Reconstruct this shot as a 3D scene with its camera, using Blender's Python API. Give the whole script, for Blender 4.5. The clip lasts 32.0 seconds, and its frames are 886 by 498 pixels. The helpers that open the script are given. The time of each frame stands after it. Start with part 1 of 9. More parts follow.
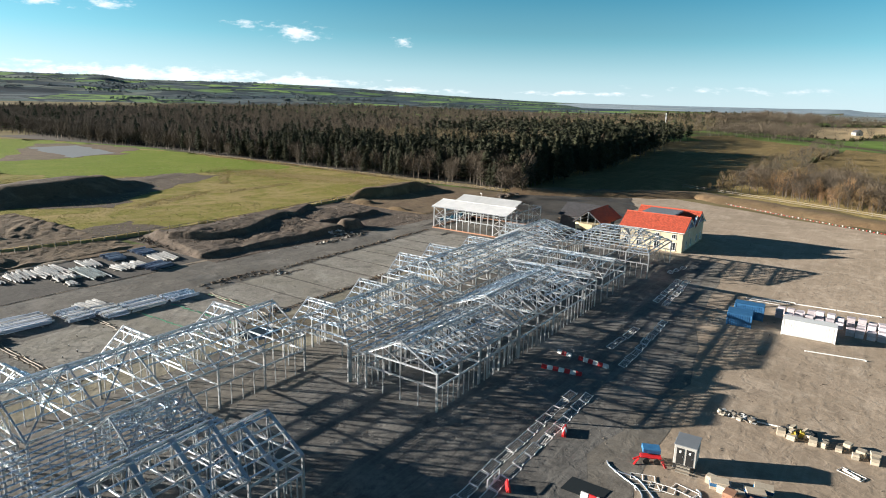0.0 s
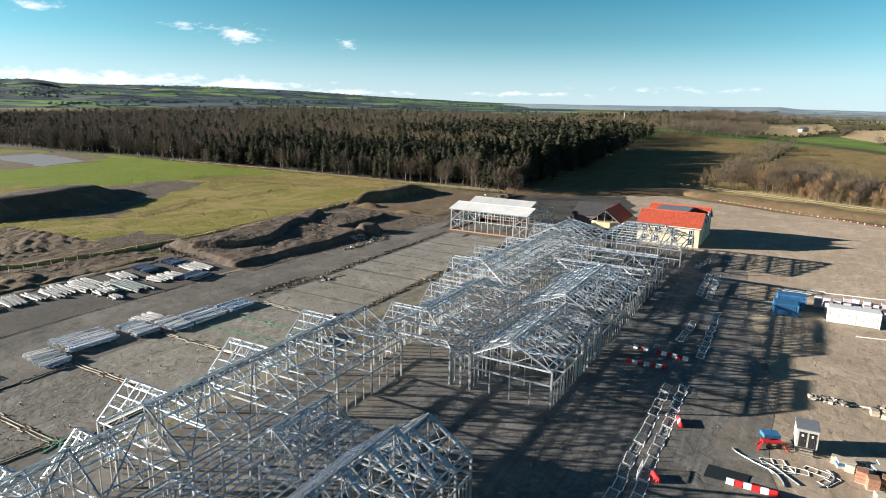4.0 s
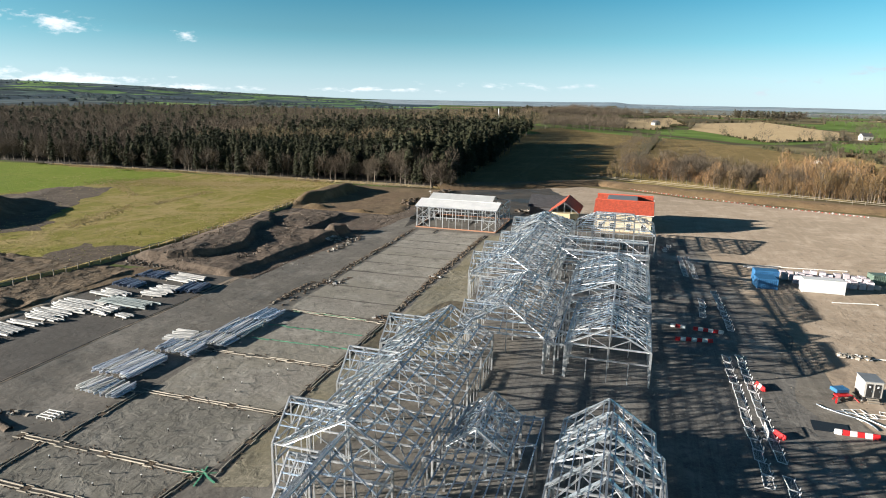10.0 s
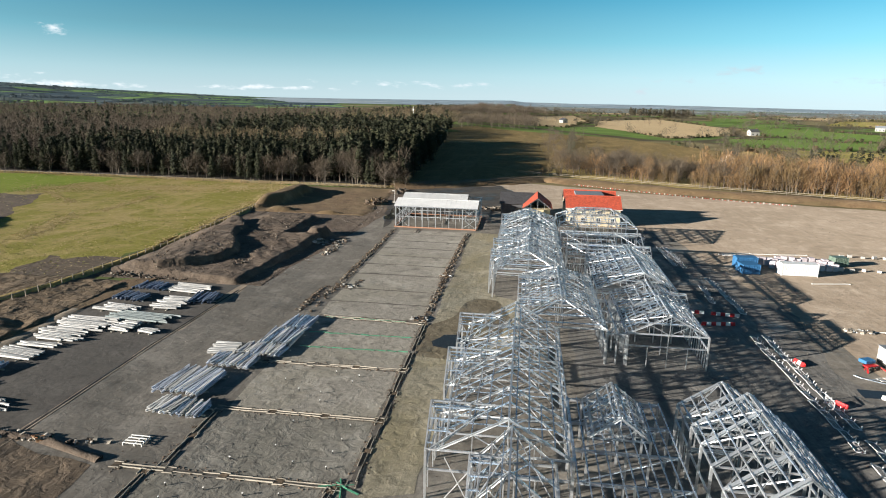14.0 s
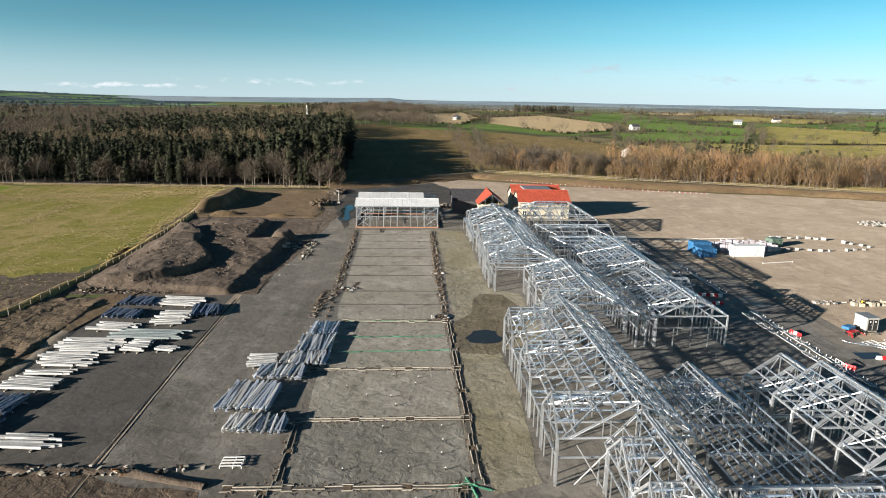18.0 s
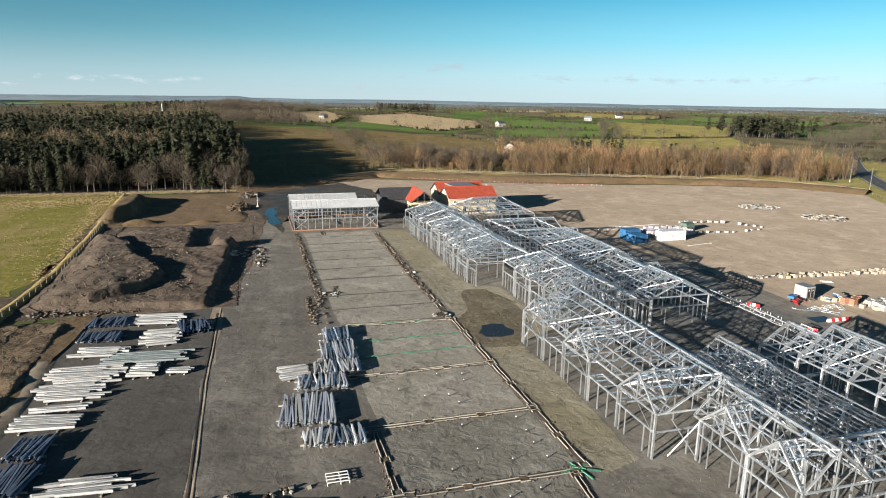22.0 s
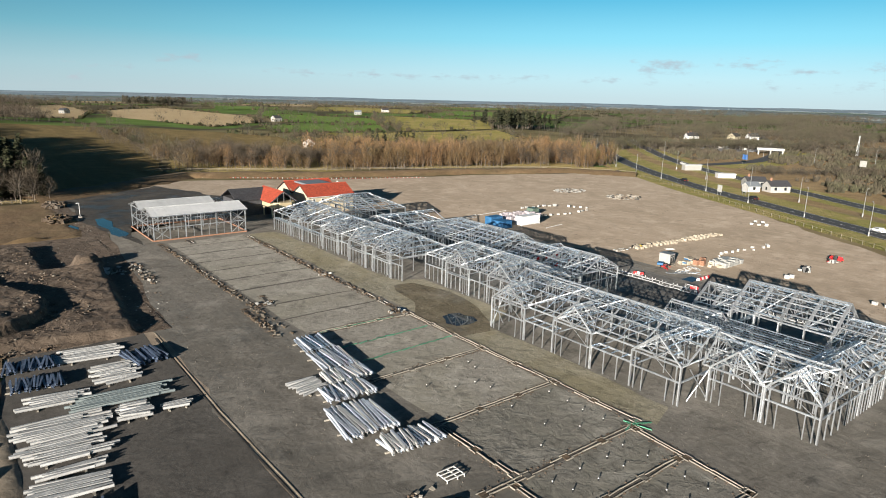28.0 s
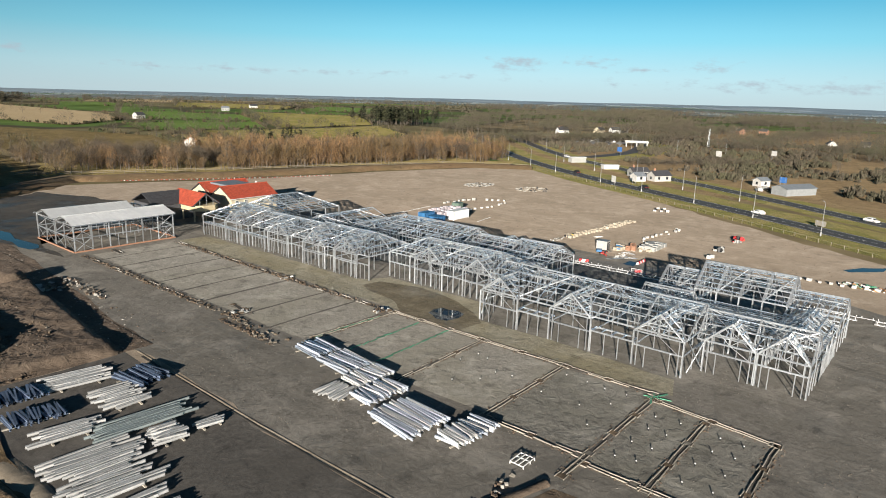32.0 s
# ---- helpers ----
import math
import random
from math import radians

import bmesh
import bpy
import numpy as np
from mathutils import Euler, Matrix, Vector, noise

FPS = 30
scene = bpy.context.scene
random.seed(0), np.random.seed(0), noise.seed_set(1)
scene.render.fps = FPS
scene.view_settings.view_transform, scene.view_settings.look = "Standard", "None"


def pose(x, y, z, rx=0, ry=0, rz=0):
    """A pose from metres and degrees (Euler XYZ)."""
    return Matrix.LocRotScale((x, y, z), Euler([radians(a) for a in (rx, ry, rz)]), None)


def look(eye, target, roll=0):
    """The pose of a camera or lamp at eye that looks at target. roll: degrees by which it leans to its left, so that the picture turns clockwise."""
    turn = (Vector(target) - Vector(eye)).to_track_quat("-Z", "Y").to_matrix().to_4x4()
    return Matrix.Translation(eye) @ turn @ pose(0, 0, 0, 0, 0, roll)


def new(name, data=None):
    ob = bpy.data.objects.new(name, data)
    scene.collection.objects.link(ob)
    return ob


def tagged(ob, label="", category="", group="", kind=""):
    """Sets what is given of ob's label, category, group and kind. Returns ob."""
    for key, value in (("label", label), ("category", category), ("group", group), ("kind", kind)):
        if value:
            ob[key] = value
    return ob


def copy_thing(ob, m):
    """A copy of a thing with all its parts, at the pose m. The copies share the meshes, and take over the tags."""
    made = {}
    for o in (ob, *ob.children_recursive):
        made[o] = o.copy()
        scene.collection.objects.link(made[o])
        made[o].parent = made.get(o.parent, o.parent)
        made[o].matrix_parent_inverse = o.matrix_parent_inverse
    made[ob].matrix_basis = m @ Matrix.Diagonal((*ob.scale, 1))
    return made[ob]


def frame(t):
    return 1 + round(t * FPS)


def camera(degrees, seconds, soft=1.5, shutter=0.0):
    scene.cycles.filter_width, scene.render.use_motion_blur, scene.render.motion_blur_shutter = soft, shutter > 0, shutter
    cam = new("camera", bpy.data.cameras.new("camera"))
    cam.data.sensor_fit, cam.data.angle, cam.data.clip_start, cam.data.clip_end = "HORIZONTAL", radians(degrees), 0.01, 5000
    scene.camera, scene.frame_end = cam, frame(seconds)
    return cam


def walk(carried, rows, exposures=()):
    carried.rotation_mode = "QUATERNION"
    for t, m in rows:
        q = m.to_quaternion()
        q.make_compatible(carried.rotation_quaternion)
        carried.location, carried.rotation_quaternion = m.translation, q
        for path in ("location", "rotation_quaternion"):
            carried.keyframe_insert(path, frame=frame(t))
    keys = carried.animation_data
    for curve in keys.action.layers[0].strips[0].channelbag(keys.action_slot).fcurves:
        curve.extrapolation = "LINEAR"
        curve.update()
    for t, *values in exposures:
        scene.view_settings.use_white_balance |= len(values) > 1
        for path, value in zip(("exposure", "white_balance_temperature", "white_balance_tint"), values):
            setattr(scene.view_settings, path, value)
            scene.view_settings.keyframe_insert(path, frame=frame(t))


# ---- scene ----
cam = camera(69.2, 32.0, 1.0)
# the eye first hangs 34.3 m over the yard; the path is 160 m long
METRES, EYE, TILT, LEAN, TURN = 160.0, 34.32, -90.7328, 66.9205, -0.6791
ROWS = [
    (0.0, 0.0, 0.0, 0.0, -69.04, 77.91, -34.0),
    (0.5, -0.0043, 0.0104, -0.0085, -69.13, 78.02, -33.67),
    (1.0, -0.0087, 0.021, -0.0169, -69.01, 78.0, -33.26),
    (1.5, -0.013, 0.0313, -0.0252, -68.85, 77.95, -32.87),
    (2.0, -0.0173, 0.0413, -0.0333, -68.73, 77.9, -32.5),
    (2.5, -0.0215, 0.0515, -0.0411, -68.6, 77.84, -32.08),
    (3.0, -0.026, 0.062, -0.0491, -68.5, 77.78, -31.33),
    (3.5, -0.0307, 0.073, -0.0572, -68.38, 77.71, -30.32),
    (5.5, -0.0505, 0.1187, -0.0874, -68.13, 77.48, -26.61),
    (6.0, -0.0555, 0.1305, -0.0948, -68.08, 77.43, -25.63),
    (6.5, -0.0608, 0.1426, -0.102, -68.04, 77.38, -24.56),
    (7.0, -0.0659, 0.155, -0.1088, -68.02, 77.34, -23.45),
    (7.5, -0.0711, 0.1674, -0.1155, -68.01, 77.32, -22.37),
    (8.0, -0.0762, 0.1796, -0.1217, -67.97, 77.27, -21.31),
    (8.5, -0.0816, 0.1924, -0.128, -67.99, 77.26, -20.03),
    (9.0, -0.0872, 0.2052, -0.1335, -68.02, 77.23, -18.92),
    (9.5, -0.0929, 0.2182, -0.1385, -68.06, 77.22, -17.76),
    (10.0, -0.0982, 0.2312, -0.1433, -68.14, 77.21, -16.58),
    (10.5, -0.1038, 0.2451, -0.1484, -68.16, 77.19, -15.34),
    (11.0, -0.1098, 0.2592, -0.1531, -68.17, 77.16, -14.24),
    (11.5, -0.1158, 0.2736, -0.1577, -68.24, 77.16, -13.07),
    (12.0, -0.1219, 0.2885, -0.1615, -68.27, 77.15, -11.92),
    (12.5, -0.1282, 0.3035, -0.1652, -68.3, 77.16, -10.88),
    (13.0, -0.1346, 0.3187, -0.1685, -68.21, 77.11, -9.77),
    (13.5, -0.1412, 0.3344, -0.1717, -68.17, 77.08, -8.64),
    (14.0, -0.148, 0.35, -0.1747, -68.15, 77.05, -7.49),
    (14.5, -0.1543, 0.3654, -0.1773, -68.1, 77.02, -6.3),
    (16.5, -0.1794, 0.4243, -0.1841, -67.93, 76.87, -1.61),
    (17.0, -0.1858, 0.4399, -0.1849, -67.92, 76.85, -0.14),
    (17.5, -0.1924, 0.4556, -0.1854, -67.92, 76.84, 1.53),
    (18.0, -0.1989, 0.4711, -0.1854, -67.89, 76.82, 3.25),
    (18.5, -0.2055, 0.4868, -0.1849, -67.9, 76.81, 5.0),
    (19.0, -0.212, 0.5027, -0.1838, -67.89, 76.79, 6.68),
    (19.5, -0.2187, 0.5188, -0.1821, -67.87, 76.79, 8.36),
    (20.0, -0.2256, 0.5347, -0.1803, -67.86, 76.74, 10.1),
    (20.5, -0.2327, 0.5511, -0.1775, -67.86, 76.7, 11.84),
    (21.0, -0.2395, 0.5676, -0.1744, -67.85, 76.69, 13.35),
    (21.5, -0.2459, 0.5835, -0.1709, -67.86, 76.66, 14.88),
    (22.0, -0.2525, 0.599, -0.1668, -67.86, 76.64, 16.38),
    (22.5, -0.2589, 0.6144, -0.1624, -67.89, 76.57, 18.01),
    (23.0, -0.2657, 0.6301, -0.1576, -67.89, 76.53, 19.81),
    (23.5, -0.2724, 0.6457, -0.1522, -67.9, 76.49, 21.61),
    (24.0, -0.2789, 0.6612, -0.1458, -67.94, 76.45, 23.41),
    (24.5, -0.2853, 0.6763, -0.1392, -67.97, 76.37, 25.15),
    (25.0, -0.2914, 0.6903, -0.1331, -68.11, 76.29, 26.91),
    (25.5, -0.2963, 0.7022, -0.1274, -68.25, 76.22, 28.75),
    (26.0, -0.3013, 0.7138, -0.1213, -68.38, 76.13, 30.64),
    (26.5, -0.3061, 0.7253, -0.1146, -68.39, 76.03, 32.55),
    (28.5, -0.3255, 0.769, -0.0842, -68.65, 75.69, 39.52),
    (29.0, -0.3301, 0.7797, -0.0755, -68.75, 75.57, 40.38),
    (29.5, -0.3346, 0.7902, -0.0667, -68.73, 75.53, 40.77),
    (30.0, -0.3391, 0.8005, -0.0581, -68.77, 75.46, 42.01),
    (30.5, -0.3435, 0.8102, -0.0498, -68.86, 75.33, 44.55),
    (31.0, -0.3478, 0.8202, -0.0402, -68.98, 75.2, 46.36),
    (31.5, -0.352, 0.8299, -0.0301, -68.96, 75.15, 48.18),
    (32.0, -0.356, 0.8393, -0.0194, -69.07, 75.02, 50.22),
]
walk(cam, [(t, pose(0, 0, EYE, TILT, LEAN, TURN) @ pose(METRES * x, METRES * y, METRES * z, 90 + pitch, roll, yaw)) for t, x, y, z, yaw, pitch, roll in ROWS],
     exposures=[(0.0, 1.5), (10.0, 1.45), (18.0, 1.26), (25.0, 1.04), (32.0, 0.88)])

# ---- sky and sun ----
SUN_AZIMUTH, SUN_ELEVATION = 242.5, 11.8   # clockwise from +y, degrees
world = bpy.data.worlds.new("sky")
scene.world = world
world.use_nodes = True
wn, wl = world.node_tree.nodes, world.node_tree.links
wn.clear()
sky = wn.new("ShaderNodeTexSky")
sky.sky_type, sky.sun_disc = "NISHITA", False
sky.sun_elevation, sky.sun_rotation = radians(SUN_ELEVATION), radians(SUN_AZIMUTH)
sky.altitude, sky.air_density, sky.dust_density, sky.ozone_density = 100, 1.0, 0.6, 2.0
back = wn.new("ShaderNodeBackground")
back.inputs["Strength"].default_value = 0.053
wout = wn.new("ShaderNodeOutputWorld")
# clouds: a cumulus bank over the western fells, small puffs higher up, flat grey ones to the east
wco = wn.new("ShaderNodeTexCoord")
wsep = wn.new("ShaderNodeSeparateXYZ")
wl.new(wco.outputs["Generated"], wsep.inputs[0])


def sky_math(op, a, b=None):
    nd = wn.new("ShaderNodeMath")
    nd.operation = op
    for sock, v in zip(nd.inputs, (a, b)):
        if v is None:
            continue
        if isinstance(v, (int, float)):
            sock.default_value = v
        else:
            wl.new(v, sock)
    return nd.outputs[0]


def sky_noise(vector, scale, stretch, detail=8.0, rough=0.6):
    mp = wn.new("ShaderNodeMapping")
    mp.inputs["Scale"].default_value = stretch
    wl.new(vector, mp.inputs[0])
    nz = wn.new("ShaderNodeTexNoise")
    nz.inputs["Scale"].default_value, nz.inputs["Detail"].default_value, nz.inputs["Roughness"].default_value = scale, detail, rough
    wl.new(mp.outputs[0], nz.inputs["Vector"])
    return nz.outputs["Fac"]


wdir = wn.new("ShaderNodeCombineXYZ")         # bearing and height over the horizon, in degrees
wl.new(sky_math("MULTIPLY", sky_math("ARCTAN2", wsep.outputs["X"], wsep.outputs["Y"]), 57.2958), wdir.inputs[0])
wl.new(sky_math("MULTIPLY", sky_math("ARCSINE", wsep.outputs["Z"]), 57.2958), wdir.inputs[1])
CLOUDS = [(-59, 0.9, 15, 0.95, 1.0), (-46, 0.7, 7, 0.65, 0.95), (-37, 0.3, 6, 0.35, 0.8), (-22, 0.4, 6, 0.28, 0.75), (-46.3, 4.65, 3.0, 0.8, 0.8), (-50.8, 5.2, 2.0, 0.4, 0.65), (-37.5, 4.25, 1.1, 0.5, 0.75), (-60.4, 5.9, 2.0, 0.5, 0.75), (-64.6, 5.8, 2.2, 0.35, 0.65), (17.0, 2.5, 2.2, 0.55, 0.5), (9.0, 0.75, 0.9, 0.35, 0.8), (56.7, 2.75, 3.4, 0.75, 0.62), (62.8, 2.95, 2.8, 0.6, 0.6), (72.0, 2.8, 2.6, 0.65, 0.65), (66.8, 2.4, 1.8, 0.35, 0.5), (38.0, 1.6, 30, 0.35, 0.42), (-8.0, 0.9, 8, 0.3, 0.4), (80.0, 1.3, 16, 0.6, 0.5)]
wmask = None
for az, el, wide, high, dense in CLOUDS:
    gap = wn.new("ShaderNodeVectorMath")
    gap.operation = "SUBTRACT"
    wl.new(wdir.outputs[0], gap.inputs[0])
    gap.inputs[1].default_value = (az, el, 0)
    ell = wn.new("ShaderNodeVectorMath")
    ell.operation = "MULTIPLY"
    wl.new(gap.outputs[0], ell.inputs[0])
    ell.inputs[1].default_value = (1 / wide, 1 / high, 0)
    size = wn.new("ShaderNodeVectorMath")
    size.operation = "LENGTH"
    wl.new(ell.outputs[0], size.inputs[0])
    one = sky_math("SUBTRACT", dense, sky_math("MULTIPLY", size.outputs["Value"], dense))
    wmask = one if wmask is None else sky_math("MAXIMUM", wmask, one)
wbillow = sky_noise(wdir.outputs[0], 1.0, (0.55, 1.5, 1.0))
wfine = sky_noise(wdir.outputs[0], 1.0, (1.6, 4.0, 1.0))
wlump = sky_math("ADD", sky_math("MULTIPLY", sky_math("SUBTRACT", wbillow, 0.5), 2.6), sky_math("MULTIPLY", sky_math("SUBTRACT", wfine, 0.5), 0.9))
wramp = wn.new("ShaderNodeMapRange")
wramp.inputs[1].default_value, wramp.inputs[2].default_value = 0.1, 1.0
wramp.interpolation_type = "SMOOTHSTEP"
wl.new(sky_math("ADD", wmask, sky_math("MULTIPLY", wlump, sky_math("GREATER_THAN", wmask, -0.6))), wramp.inputs[0])
wmul = wn.new("ShaderNodeMath")
wmul.operation = "MULTIPLY"
wmul.inputs[1].default_value = 0.85
wl.new(wramp.outputs[0], wmul.inputs[0])
wmix = wn.new("ShaderNodeMix")
wmix.data_type = "RGBA"
wl.new(wmul.outputs[0], wmix.inputs[0])
# the clear cold blue of a dry winter day over the low sun's own sky
wgrad = wn.new("ShaderNodeValToRGB")
for i, (p, c) in enumerate(((0.0, (5.2, 6.9, 7.6)), (0.03, (4.3, 6.8, 7.8)), (0.08, (1.85, 5.4, 6.95)), (0.14, (0.55, 3.65, 5.6)), (0.24, (0.16, 1.15, 2.3)), (0.4, (0.08, 0.5, 1.1)), (1.0, (0.04, 0.18, 0.45)))):
    e = wgrad.color_ramp.elements[i] if i < 2 else wgrad.color_ramp.elements.new(p)
    e.position, e.color = p, (*c, 1)
wl.new(wsep.outputs["Z"], wgrad.inputs[0])
wsky = wn.new("ShaderNodeMix")
wsky.data_type = "RGBA"
wsky.inputs[0].default_value = 0.86
wl.new(sky.outputs[0], wsky.inputs[6])
# the blue is deepest at a right angle to the sun
wdot = wn.new("ShaderNodeVectorMath")
wdot.operation = "DOT_PRODUCT"
wl.new(wco.outputs["Generated"], wdot.inputs[0])
wdot.inputs[1].default_value = (math.sin(radians(SUN_AZIMUTH)) * math.cos(radians(SUN_ELEVATION)), math.cos(radians(SUN_AZIMUTH)) * math.cos(radians(SUN_ELEVATION)), math.sin(radians(SUN_ELEVATION)))
wsq = wn.new("ShaderNodeMath")
wsq.operation = "MULTIPLY"
wl.new(wdot.outputs["Value"], wsq.inputs[0])
wl.new(wdot.outputs["Value"], wsq.inputs[1])
wphase = wn.new("ShaderNodeMapRange")
for k, x in zip((1, 2, 3, 4), (0.0, 1.0, 0.58, 1.6)):
    wphase.inputs[k].default_value = x
wl.new(wsq.outputs[0], wphase.inputs[0])
wblue = wn.new("ShaderNodeVectorMath")
wblue.operation = "SCALE"
wl.new(wgrad.outputs[0], wblue.inputs[0])
wfade = wn.new("ShaderNodeMapRange")          # near the horizon the haze is the same all round
for k, x in zip((1, 2, 3, 4), (0.0, 0.09, 0.3, 1.0)):
    wfade.inputs[k].default_value = x
wl.new(wsep.outputs["Z"], wfade.inputs[0])
wl.new(sky_math("ADD", 1.0, sky_math("MULTIPLY", sky_math("SUBTRACT", wphase.outputs[0], 1.0), wfade.outputs[0])), wblue.inputs["Scale"])
wl.new(wblue.outputs[0], wsky.inputs[7])
wl.new(wsky.outputs[2], wmix.inputs[6])
wshade = wn.new("ShaderNodeMapRange")         # the eastern clouds are thin and grey
for k, x in zip((1, 2, 3, 4), (-15.0, 12.0, 0.0, 1.0)):
    wshade.inputs[k].default_value = x
wbear = wn.new("ShaderNodeSeparateXYZ")
wl.new(wdir.outputs[0], wbear.inputs[0])
wl.new(wbear.outputs["X"], wshade.inputs[0])
wtone = wn.new("ShaderNodeMix")
wtone.data_type = "RGBA"
wtone.inputs[6].default_value, wtone.inputs[7].default_value = (8.4, 8.6, 9.0, 1), (4.6, 5.3, 6.0, 1)
wl.new(wshade.outputs[0], wtone.inputs[0])
wl.new(wtone.outputs[2], wmix.inputs[7])
wl.new(wmix.outputs[2], back.inputs["Color"])
wl.new(back.outputs[0], wout.inputs[0])

sun = new("sun", bpy.data.lights.new("sun", "SUN"))
sun.data.energy, sun.data.angle, sun.data.color = 5.0, radians(0.55), (1.0, 0.925, 0.825)
_a, _e = radians(SUN_AZIMUTH), radians(SUN_ELEVATION)
sun.matrix_world = look((0, 0, 0), (-math.sin(_a) * math.cos(_e), -math.cos(_a) * math.cos(_e), -math.sin(_e)))
sun.location = (-200, -120, 80)

# ---- materials ----
def surface(name, c1, c2, scale=1.0, rough=0.8, metal=0.0, bump=0.0, bump_scale=8.0, big=None, big_scale=0.05, vary=0.0, island=0.0, third=None, stretch=None):
    """Two colours in fine grain, a third in large blotches, fine relief; vary: brightness from object to object; island: from loose piece to loose piece."""
    m = bpy.data.materials.new(name)
    m.use_nodes = True
    n, l = m.node_tree.nodes, m.node_tree.links
    bsdf = n["Principled BSDF"]
    bsdf.inputs["Metallic"].default_value = metal
    geo = n.new("ShaderNodeNewGeometry")
    src = geo.outputs["Position"]
    if stretch:
        mp = n.new("ShaderNodeMapping")
        mp.inputs["Scale"].default_value = stretch
        l.new(src, mp.inputs[0])
        src = mp.outputs[0]

    def noisy(s, detail=5.0, r=0.6):
        t = n.new("ShaderNodeTexNoise")
        t.inputs["Scale"].default_value, t.inputs["Detail"].default_value, t.inputs["Roughness"].default_value = s, detail, r
        l.new(src, t.inputs["Vector"])
        return t.outputs["Fac"]

    def ranged(v, a, b, lo=0.0, hi=1.0):
        t = n.new("ShaderNodeMapRange")
        for k, x in zip((1, 2, 3, 4), (a, b, lo, hi)):
            t.inputs[k].default_value = x
        l.new(v, t.inputs[0])
        return t.outputs[0]

    def mixed(f, a, b, mode="MIX"):
        t = n.new("ShaderNodeMix")
        t.data_type, t.blend_type = "RGBA", mode
        for sock, v in ((t.inputs[0], f), (t.inputs[6], a), (t.inputs[7], b)):
            if isinstance(v, (int, float)):
                sock.default_value = v
            elif isinstance(v, tuple):
                sock.default_value = (*v, 1)
            else:
                l.new(v, sock)
        return t.outputs[2]

    fine = noisy(scale)
    col = mixed(ranged(fine, 0.3, 0.7), c1, c2)
    if big:
        col = mixed(ranged(noisy(big_scale, 4.0), 0.42, 0.62), col, big)
    if third:
        col = mixed(ranged(noisy(big_scale * 4.3, 6.0, 0.7), 0.52, 0.68, 0, 0.8), col, third)
    for amount, out in ((vary, "o"), (island, "i")):
        if amount:
            v = n.new("ShaderNodeObjectInfo").outputs["Random"] if out == "o" else geo.outputs["Random Per Island"]
            hsv = n.new("ShaderNodeHueSaturation")
            l.new(ranged(v, 0, 1, 1 - amount, 1 + amount), hsv.inputs["Value"])
            l.new(col, hsv.inputs["Color"])
            col = hsv.outputs[0]
    l.new(col, bsdf.inputs["Base Color"])
    l.new(ranged(noisy(scale * 1.7), 0.3, 0.7, max(0.05, rough - 0.08), min(1.0, rough + 0.08)), bsdf.inputs["Roughness"])
    if bump:
        b = n.new("ShaderNodeBump")
        b.inputs["Strength"].default_value, b.inputs["Distance"].default_value = 1.0, bump
        l.new(noisy(bump_scale, 6.0, 0.65), b.inputs["Height"])
        l.new(b.outputs[0], bsdf.inputs["Normal"])
    return m


